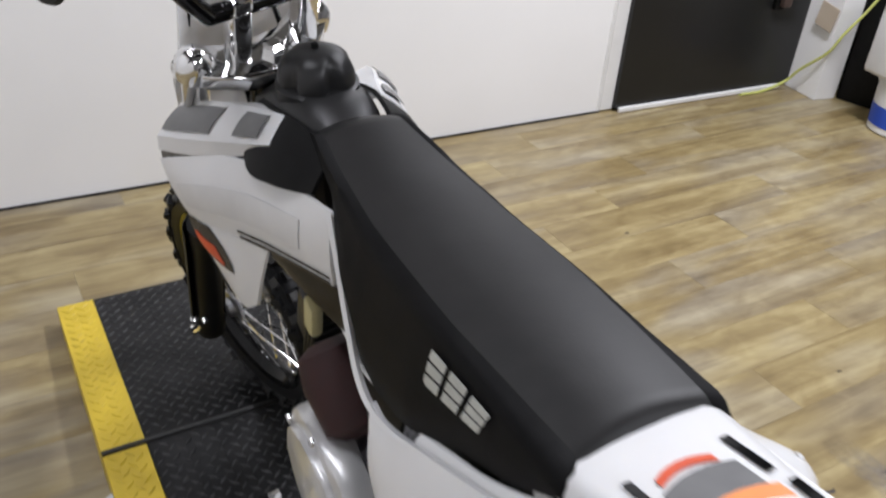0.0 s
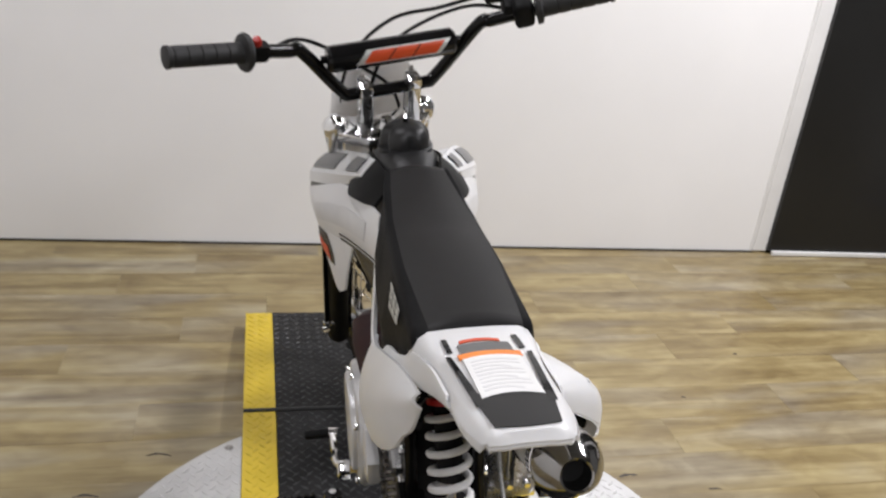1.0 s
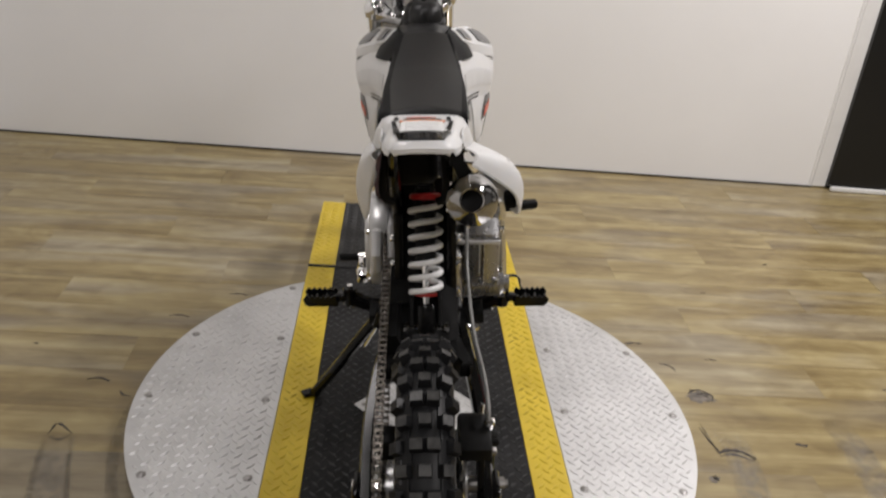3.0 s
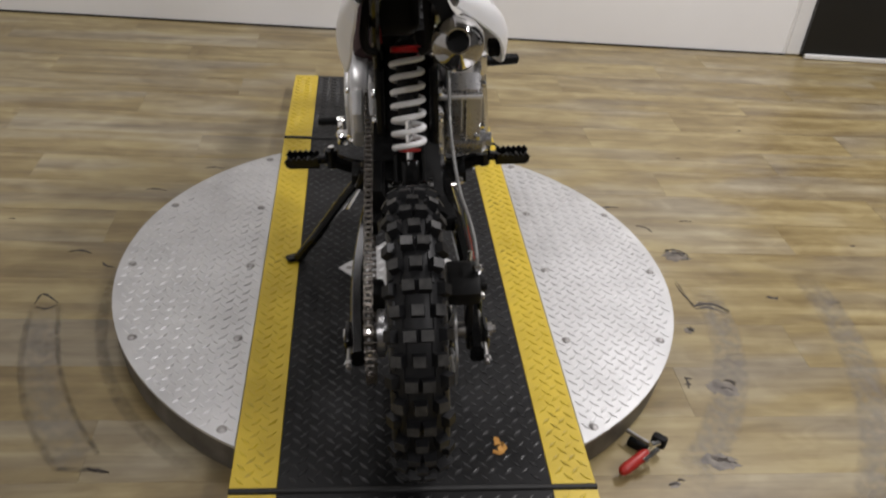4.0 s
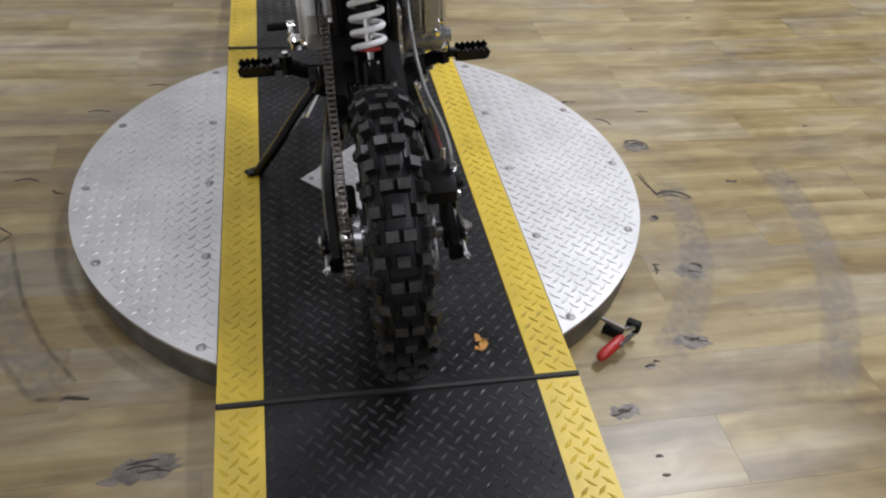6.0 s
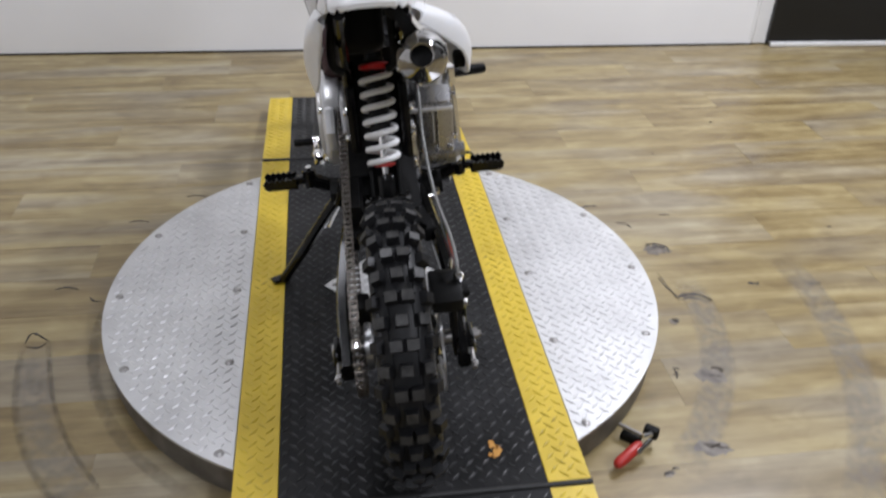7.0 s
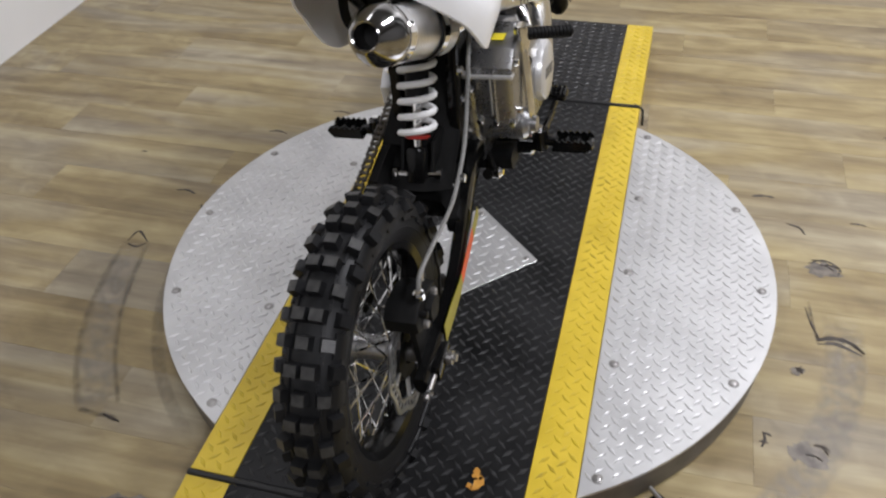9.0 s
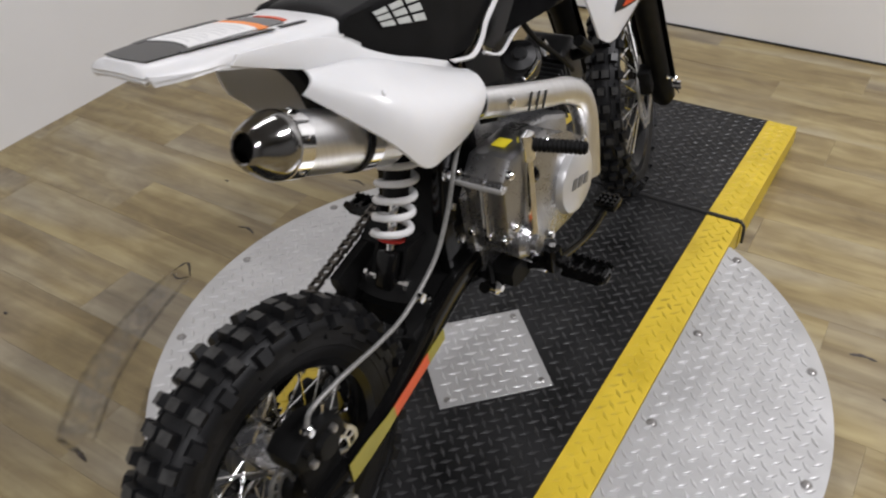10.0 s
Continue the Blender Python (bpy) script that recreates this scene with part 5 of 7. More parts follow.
part("knuckle", lathe(bmesh.new(), [(0, -0.020), (0.012, -0.020), (0.013, -0.012), (0.013, 0.012), (0.012, 0.020), (0, 0.020)], pose(0.146, -0.068, 0.526, 0, 0, 0), 14), M_CHROME, kick)
km, kl = span((0.150, -0.068, 0.530), (0.222, -0.028, 0.518))
prof = [(0, 0), (0.008, 0)]
for k in range(11):
    z = 0.008 + (kl - 0.014) * k / 11
    prof += [(0.0105, z), (0.0105, z + 0.0035), (0.0090, z + 0.0045), (0.0090, z + 0.0055)]
part("rubber", lathe(bmesh.new(), [*prof, (0.0105, kl - 0.004), (0.007, kl), (0, kl)], km, 16), M_MATTBLACK, kick, "ribbed black rubber")
part("shaft_clamp", lathe(bmesh.new(), [(0, -0.012), (0.017, -0.012), (0.017, 0.010), (0, 0.010)], xaxis(0.150, -0.084, 0.354), 16), M_CHROME, kick)

# ---- exhaust ----
pipe = part("exhaust_pipe", tube(bmesh.new(), [(0.010, 0.325, 0.455), (0.045, 0.325, 0.395), (0.085, 0.262, 0.345), (0.112, 0.195, 0.352), (0.126, 0.160, 0.405), (0.126, 0.150, 0.460), (0.125, 0.118, 0.515), (0.123, 0.045, 0.552), (0.119, -0.035, 0.581), (0.110, -0.105, 0.606), (0.100, -0.19, 0.620), (0.086, -0.30, 0.640)], 0.0165, 14), M_CHROME, bike, "chrome exhaust pipe")
shield = [(0.148, 0.166, 0.350), (0.148, 0.164, 0.405), (0.148, 0.157, 0.465), (0.148, 0.134, 0.510), (0.148, 0.084, 0.542), (0.147, 0.025, 0.563), (0.145, -0.030, 0.583), (0.141, -0.088, 0.603), (0.136, -0.140, 0.622)]
rows = []
sp = spline(shield, 6)
for i, q in enumerate(sp):
    dd = (sp[min(i + 1, len(sp) - 1)] - sp[max(i - 1, 0)]).normalized()
    nrm = dd.cross(Vector((1, 0, 0))).normalized()
    rows.append([q + nrm * 0.0215 * math.sin(a) + Vector((0.016 * (math.cos(a) - 1), 0, 0)) for a in (radians(-80 + 20 * k) for k in range(9))])
part("heat_shield", skin(bmesh.new(), rows, 0.002, (-1, 0, 0)), M_BRUSHED, pipe, "bright metal heat shield")
# thin black plates laid on the shield, painting its slots dark
for k in range(3):
    y = -0.047 + 0.019 * k
    z = 0.586 - 0.0070 * k
    part("slot", prism(bmesh.new(), [(-0.006, -0.012), (-0.001, -0.013), (0.006, 0.012), (0.002, 0.013)], 0.0012, Matrix.Translation((0.1462 - 0.0008 * (2 - k), y, z)) @ Matrix.Rotation(radians(-16), 4, "X") @ YZ), M_HOLE, pipe, "black plate painted for a dark vent slot", flat=True)
part("shield_bolt", lathe(bmesh.new(), [(0, 0.004), (0.006, 0.003), (0.008, 0)], xaxis(0.1415, -0.090, 0.603), 12), M_CHROME, pipe)
MUF, muf_len = span((0.082, -0.275, 0.636), (0.069, -0.482, 0.724))
L = muf_len
MUF = MUF @ Matrix.Diagonal((1.045, 1.045, 1.0, 1.0))
muffler = part("muffler", lathe(bmesh.new(), [(0, 0), (0.0190, 0.0), (0.0209, 0.006), (0.0332, 0.016), (0.0346, 0.022), (0.0346, L - 0.034), (0.0322, L - 0.032), (0, L - 0.032)], MUF, 40), M_BRUSHED, bike, "brushed aluminium muffler can")
part("end_cap", lathe(bmesh.new(), [(0.0359, L - 0.036), (0.0366, L - 0.032), (0.0364, L - 0.028), (0.0352, L - 0.022), (0.0300, L - 0.010), (0.0240, L + 0.001), (0.0190, L + 0.008), (0.0168, L + 0.0095), (0.0148, L + 0.008), (0.0140, L - 0.020), (0.0341, L - 0.034)], MUF, 40, True), M_DARKCHROME, muffler, "smoked chrome rounded end cap")
part("cap_band", lathe(bmesh.new(), [(0.0350, L - 0.058), (0.0364, L - 0.057), (0.0364, L - 0.038), (0.0350, L - 0.037)], MUF, 40, True), M_CHROME, muffler, "polished end band")
part("outlet", lathe(bmesh.new(), [(0.0144, L - 0.0195), (0, L - 0.0195)], MUF, 24), M_HOLE, muffler, "black disc painted for the dark outlet")
part("strap", lathe(bmesh.new(), [(0.0350, 0.056), (0.0364, 0.057), (0.0364, 0.074), (0.0350, 0.075)], MUF, 40, True), M_CHROME, muffler, "polished steel strap")
part("strap_rubber", lathe(bmesh.new(), [(0.0350, 0.0752), (0.0373, 0.076), (0.0373, 0.084), (0.0350, 0.085)], MUF, 40, True), M_MATTBLACK, muffler, "black rubber strip")
for k in range(6):
    a = math.tau * k / 6 + 0.4
    part("rivet", lathe(bmesh.new(), [(0, 0.003), (0.0019, 0.0026), (0.003, 0)], MUF @ Matrix.Rotation(a, 4, "Z") @ pose(0.0364, 0, L - 0.046, 0, 90, 0), 8), M_CHROME, muffler)
part("hanger", prism(bmesh.new(), [(0.022, 0.764), (0.046, 0.770), (0.060, 0.742), (0.078, 0.720), (0.072, 0.710), (0.052, 0.714), (0.044, 0.744), (0.026, 0.752)], 0.010, Matrix(((1, 0, 0, 0), (0, 0, -1, -0.374), (0, 1, 0, 0), (0, 0, 0, 1))), 0.003), M_MATTBLACK, muffler, "black steel muffler hanger")

# ---- pegs, levers and side stand ----
def foot_peg(side, z, name):
    root = part(name, bar(bmesh.new(), [(side * 0.060, -0.030, 0.285), (side * 0.115, -0.030, 0.288), (side * 0.160, -0.032, z - 0.004)], 0.024, 0.026, 4), M_FRAME, bike, "black folding foot peg with a toothed tread")
    part("hinge", lathe(bmesh.new(), [(0, -0.020), (0.014, -0.020), (0.015, 0), (0.014, 0.020), (0, 0.020)], pose(side * 0.160, -0.032, z), 14), M_FRAME, root)
    part("hinge_bolt", lathe(bmesh.new(), [(0, 0.026), (0.006, 0.026), (0.006, -0.026), (0, -0.026)], pose(side * 0.160, -0.032, z), 8), M_CHROME, root)
    for dy in (-0.017, 0.017):
        bm = bmesh.new()
        pts = [(0.186, -0.014)]
        for k in range(6):
            x = 0.188 + 0.0112 * k
            pts += [(x, 0.003), (x + 0.003, 0.007), (x + 0.006, 0.007), (x + 0.009, 0.003)]
        pts += [(0.257, -0.002), (0.252, -0.009)]
        prism(bm, [(side * x, q) for x, q in pts], 0.005, Matrix(((1, 0, 0, 0), (0, 0, -1, -0.034 + dy), (0, 1, 0, z + 0.004), (0, 0, 0, 1))))
        part("toothed_plate", bm, M_FRAME, root, flat=True)
    for k in range(4):
        part("peg_rung", box(bmesh.new(), 0.008, 0.034, 0.014, pose(side * (0.190 + 0.020 * k), -0.034, z - 0.004), 0.002), M_FRAME, root)
    part("hinge_tongue", box(bmesh.new(), 0.030, 0.020, 0.016, pose(side * 0.176, -0.033, z - 0.002), 0.004, 2), M_FRAME, root)
    part("peg_tray", prism(bmesh.new(), [(side * 0.184, -0.053), (side * 0.247, -0.053), (side * 0.256, -0.044), (side * 0.256, -0.024), (side * 0.247, -0.015), (side * 0.184, -0.015)], 0.010, pose(0, 0, z - 0.010), 0.003), M_FRAME, root)
    return root


foot_peg(1, 0.308, "right_foot_peg")
foot_peg(-1, 0.312, "left_foot_peg")
pedal = part("brake_pedal", bar(bmesh.new(), [(0.122, -0.010, 0.270), (0.132, 0.06, 0.246), (0.138, 0.15, 0.238), (0.141, 0.200, 0.253)], 0.010, 0.018, 4), M_FRAME, bike, "black rear brake pedal")
part("pedal_pad", box(bmesh.new(), 0.042, 0.038, 0.014, pose(0.143, 0.213, 0.262), 0.004, 2), M_FRAME, pedal)
for k in range(4):
    for j in range(3):
        part("pad_tooth", box(bmesh.new(), 0.005, 0.005, 0.006, pose(0.129 + 0.0095 * k, 0.201 + 0.012 * j, 0.271)), M_FRAME, pedal, flat=True)
part("pedal_pivot", lathe(bmesh.new(), [(0, -0.012), (0.014, -0.012), (0.014, 0.010), (0.008, 0.014), (0, 0.014)], xaxis(0.130, -0.012, 0.275), 14), M_CHROME, pedal)
part("brake_lug", lathe(bmesh.new(), [(0, -0.008), (0.012, -0.008), (0.013, 0.006), (0.006, 0.012), (0, 0.012)], xaxis(0.092, -0.100, 0.276), 12), M_CHROME, pedal)
part("switch_bracket", bar(bmesh.new(), [(0.055, -0.078, 0.320), (0.075, -0.090, 0.300), (0.086, -0.100, 0.280)], 0.010, 0.022, 4), M_MATTBLACK, pedal)
part("brake_switch", lathe(bmesh.new(), [(0, -0.03), (0.010, -0.03), (0.010, 0.03), (0, 0.03)], pose(0.078, -0.085, 0.268, 70), 12), M_MATTBLACK, pedal)

gear = part("gear_lever", tube(bmesh.new(), [(-0.140, 0.030, 0.328), (-0.150, 0.065, 0.318), (-0.150, 0.12, 0.300), (-0.152, 0.170, 0.300)], 0.0062, 8), M_CHROME, bike, "chrome gear lever with a black rubber")
part("lever_clamp", box(bmesh.new(), 0.022, 0.026, 0.026, pose(-0.138, 0.028, 0.328, 15), 0.004, 2), M_CHROME, gear)
part("shaft_bolt", tube(bmesh.new(), [(-0.105, 0.028, 0.328), (-0.135, 0.028, 0.328)], 0.006, 8, 1), M_BRASS, gear, "yellow zinc shaft end")
part("lever_rubber", lathe(bmesh.new(), [(0, 0), (0.0085, 0), (0.0095, 0.006), (0.0085, 0.012), (0.0095, 0.02), (0.0085, 0.03), (0.0095, 0.04), (0.008, 0.052), (0, 0.052)], pose(-0.150, 0.171, 0.299, 0, -90, 0), 12), M_MATTBLACK, gear, "black rubber toe piece")
part("lever_eye", lathe(bmesh.new(), [(0, -0.008), (0.010, -0.008), (0.010, 0.008), (0, 0.008)], pose(-0.150, 0.170, 0.300, 0, 90, 0), 12), M_CHROME, gear)

stand = part("side_stand", tube(bmesh.new(), [(-0.098, -0.085, 0.292), (-0.135, -0.065, 0.235), (-0.205, -0.025, 0.120), (-0.262, 0.010, 0.030)], 0.0115, 10), M_FRAME, bike, "black side stand, folded down")
part("stand_foot", box(bmesh.new(), 0.042, 0.026, 0.009, pose(-0.270, 0.016, 0.0275, 0, 5.5, 28), 0.003), M_FRAME, stand)
part("stand_bracket", box(bmesh.new(), 0.036, 0.040, 0.050, pose(-0.088, -0.088, 0.295, 0, 20, 0), 0.006, 2), M_FRAME, stand)
for dx in (0.0, 0.011):
    part("return_spring", tube(bmesh.new(), [(-0.092 - dx, -0.055, 0.275), (-0.115 - dx, -0.040, 0.225), (-0.135 - dx, -0.030, 0.185)], 0.0040, 8), M_CHROME, stand, "zinc return spring")

# ---- rear brake ----
brake = part("brake_caliper", prism(bmesh.new(), [(-0.570, 0.330), (-0.572, 0.352), (-0.552, 0.366), (-0.512, 0.368), (-0.484, 0.354), (-0.480, 0.328), (-0.500, 0.318), (-0.548, 0.318)], 0.052, Matrix.Translation((0.076, 0, 0)) @ YZ, 0.006), M_MATTBLACK, bike, "black rear brake caliper")
part("caliper_bracket", prism(bmesh.new(), [(-0.552, 0.222), (-0.556, 0.280), (-0.560, 0.330), (-0.490, 0.332), (-0.492, 0.285), (-0.500, 0.222)], 0.009, Matrix.Translation((0.086, 0, 0)) @ YZ, 0.002), M_MATTBLACK, brake)
part("piston_housing", lathe(bmesh.new(), [(0, 0.014), (0.017, 0.013), (0.020, 0.004), (0.020, -0.01), (0, -0.01)], xaxis(0.098, -0.522, 0.338), 20), M_MATTBLACK, brake)
part("slide_pin", tube(bmesh.new(), [(0.050, -0.552, 0.354), (0.112, -0.554, 0.353)], 0.0055, 8, 1), M_MATTBLACK, brake, "black rubber pin boot")
part("bleed_nipple", tube(bmesh.new(), [(0.088, -0.505, 0.366), (0.090, -0.500, 0.384)], 0.0035, 8, 1), M_CHROME, brake)
for y, z in ((-0.505, 0.352), (-0.548, 0.330)):
    part("caliper_bolt", lathe(bmesh.new(), [(0, 0.010), (0.005, 0.009), (0.0065, 0.006), (0.0065, 0)], xaxis(0.100, y, z), 8), M_BOLT, brake)
part("banjo", lathe(bmesh.new(), [(0, -0.006), (0.008, -0.006), (0.008, 0.005), (0.005, 0.008), (0, 0.008)], pose(0.097, -0.537, 0.374, 20), 10), M_CHROME, brake, "zinc hose fitting")
hose = part("brake_hose", tube(bmesh.new(), [(0.097, -0.537, 0.380), (0.097, -0.522, 0.398), (0.096, -0.460, 0.398), (0.093, -0.390, 0.389), (0.089, -0.335, 0.385), (0.085, -0.285, 0.394), (0.081, -0.225, 0.420), (0.078, -0.180, 0.470), (0.078, -0.150, 0.530), (0.070, -0.110, 0.560)], 0.0034, 10), M_HOSE, bike, "grey braided rear brake hose")
part("hose_clip", lathe(bmesh.new(), [(0, 0.008), (0.007, 0.007), (0.008, 0), (0, 0)], xaxis(0.088, -0.285, 0.390), 10), M_CHROME, hose)

# ---- seat ----
def lookup(pts, y):
    """Linear look-up in (y, value) pairs in rising order."""
    for (a, va), (c, vc) in zip(pts, pts[1:]):
        if y <= c:
            return va + (vc - va) * (y - a) / (c - a)
    return pts[-1][1]


def seat_z(y):
    """Height of the seat's middle line."""
    return 0.800 + 0.030 * max(0.0, (y + 0.05) / 0.22) ** 1.8 + 0.004 * math.sin(math.pi * (y + 0.34) / 0.5)


def seat_half(y):
    return lookup([(-0.330, 0.064), (-0.305, 0.069), (-0.26, 0.070), (-0.12, 0.069), (0.0, 0.065), (0.10, 0.055), (0.175, 0.045)], y)


def seat_low(y):
    """Lower edge of the seat cover."""
    return lookup([(-0.330, 0.782), (-0.30, 0.768), (-0.26, 0.738), (-0.20, 0.706), (-0.137, 0.672), (-0.09, 0.653), (-0.045, 0.644), (-0.015, 0.650), (0.02, 0.692), (0.05, 0.732), (0.080, 0.778), (0.175, 0.805)], y)


ys = [-0.308 + 0.481 * k / 60 for k in range(61)]
top_rows, left_rows, right_rows = [], [], []
for y in ys:
    w, z, lo = seat_half(y), seat_z(y), seat_low(y)
    end = min(1, (y + 0.311) / 0.014, (0.178 - y) / 0.03)
    z = lo + (z - lo) * (0.15 + 0.85 * math.sqrt(max(0.02, end)))
    crease = w * (0.82 - 0.11 * max(0.0, min(1.0, (-0.16 - y) / 0.14)))
    back = 0.012 * max(0.0, min(1.0, (-0.18 - y) / 0.13))
    wide = crease + 0.15 * w
    top_rows.append([(x * (crease if x < 0 else wide), y - back * x * x * 0.7, z - 0.0065 * x * x) for x in (-1, -0.75, -0.5, -0.2, 0.2, 0.5, 0.75, 1)])
    for s, rows in ((-1, left_rows), (1, right_rows)):
        if s > 0:
            lo = max(lo, lookup([(-0.330, 0.70), (-0.137, 0.672), (-0.09, 0.664), (-0.060, 0.664), (-0.030, 0.684), (0.02, 0.714), (0.05, 0.738), (0.080, 0.778), (0.175, 0.805)], y))
        lo_x = w + 0.006 * min(1, (z - lo) / 0.10) - (0.005 * max(0.0, min(1.0, (y + 0.16) / 0.06)) if s > 0 else -0.010 * max(0.0, min(1.0, (y + 0.20) / 0.08, (0.09 - y) / 0.06)))
        c0 = Vector((s * (crease if s < 0 else wide), y, z - 0.0065))
        c1 = Vector((s * (w + 0.001), y, z - 0.0065 - 0.16 * (z - lo)))
        c2 = Vector((s * lo_x, y, lo + 0.25 * (z - lo)))
        c3 = Vector((s * (lo_x - 0.004), y, lo))
        rows.append([c0, c0.lerp(c1, 0.25) + Vector((s * 0.0035, 0, 0.0022)), c0.lerp(c1, 0.55) + Vector((s * 0.0045, 0, 0.0030)), c1, c1.lerp(c2, 0.5), c2, c3, (0, y, lo + 0.004)])
        rows[-1] = [(q[0], q[1] - back * (0.7 if k == 0 else 1.0 if k < 7 else 0.0), q[2]) for k, q in enumerate(rows[-1])]
seat = part("seat", skin(bmesh.new(), top_rows), M_SEAT, bike, "black vinyl saddle", sharp=60)
part("seat_side", skin(bmesh.new(), left_rows), M_SEATSIDE, seat, "black gripper vinyl side", sharp=60)
part("seat_side", skin(bmesh.new(), right_rows), M_SEATSIDE, seat, "black gripper vinyl side", sharp=60)


def seat_point(s, y, f):
    """A point just proud of the seat's side, f from the crease (0) to the lower edge (1)."""
    w, z, lo = seat_half(y), seat_z(y), seat_low(y)
    zz = (z - 0.0065) + (lo - z + 0.0065) * f
    wide = w + 0.006 * min(1, (z - lo) / 0.10)
    x = lookup([(0.0, w * 0.82 + 0.002), (0.10, w + 0.0005), (0.22, w + 0.002), (0.75, wide), (1.0, wide - 0.004)], f)
    return Vector((s * (x + 0.0030), y, zz))


# silver badge on each side: three plain slanted blocks, each with one slit
for s in (-1, 1):
    for k in range(3):
        for f0, f1 in ((0.17, 0.26), (0.295, 0.385), (0.42, 0.51)):
            y0 = (-0.149 - 0.031 * k) if s < 0 else (-0.262 + 0.030 * k)
            q = [[seat_point(s, y0 + (-d if s < 0 else d) + 0.035 * (f - 0.3), f) for f in (f0, (f0 + f1) / 2, f1)] for d in (0.0, 0.012, 0.024)]
            part("badge_block", skin(bmesh.new(), q, 0.0008, (s, 0, 0)), M_SILVERLOGO, seat, "plain silver printed badge", flat=True)

# ---- tank, collar and cap ----
tank_rows = []
for y, w, z, lo in ((0.16, 0.040, 0.800, 0.70), (0.20, 0.052, 0.822, 0.69), (0.25, 0.062, 0.826, 0.68), (0.30, 0.066, 0.818, 0.67), (0.35, 0.060, 0.800, 0.67), (0.375, 0.050, 0.775, 0.68)):
    tank_rows.append([(-w, y, lo), (-w * 1.02, y, lo + (z - lo) * 0.55), (-w * 0.86, y, lo + (z - lo) * 0.88), (-w * 0.45, y, z), (w * 0.45, y, z), (w * 0.86, y, lo + (z - lo) * 0.88), (w * 1.02, y, lo + (z - lo) * 0.55), (w, y, lo)])
tank = part("tank", skin(bmesh.new(), tank_rows, closed=True, cap=True), M_TANK, bike, "black plastic fuel tank", sharp=50)
for s in (-1, 1):
    wing = ruled(bmesh.new(), [(s * 0.040, 0.13, 0.800), (s * 0.050, 0.19, 0.815), (s * 0.058, 0.25, 0.812), (s * 0.052, 0.31, 0.800)], [(s * 0.070, 0.118, 0.772), (s * 0.094, 0.172, 0.763), (s * 0.104, 0.232, 0.758), (s * 0.080, 0.295, 0.787)], 5, 0.006, 0.005, (-s, 0, -0.6))
    part("collar_wing", wing, M_MATTBLACK, tank, "matt black collar wing")
CAPM = pose(0.0, 0.268, 0.824, 4) @ Matrix.Diagonal((1.04, 1.04, 1.25, 1))
rows = []
for hgt, rad, scoop in ((-0.002, 0.042, 0.20), (0.006, 0.0425, 0.22), (0.015, 0.041, 0.20), (0.022, 0.0375, 0.14), (0.0275, 0.031, 0.07), (0.031, 0.022, 0.02), (0.0325, 0.012, 0.0), (0.033, 0.001, 0.0)):
    rows.append([CAPM @ Vector((rad * f * math.cos(a), rad * f * math.sin(a), hgt)) for a, f in ((math.tau * k / 60, 1 - scoop * max(0.0, math.cos(5 * math.tau * k / 60 + 0.9)) ** 1.5) for k in range(60))])
cap = part("fuel_cap", skin(bmesh.new(), rows, closed=True, cap=True), M_TANK, tank, "black fuel cap with scooped finger grips", sharp=50)
part("vent", lathe(bmesh.new(), [(0, 0.038), (0.004, 0.037), (0.005, 0.028), (0, 0.028)], CAPM, 10), M_MATTBLACK, cap)
part("cap_neck", lathe(bmesh.new(), [(0.046, -0.010), (0.046, 0.0), (0.040, 0.003), (0.030, 0.003)], CAPM, 30), M_TANK, tank)

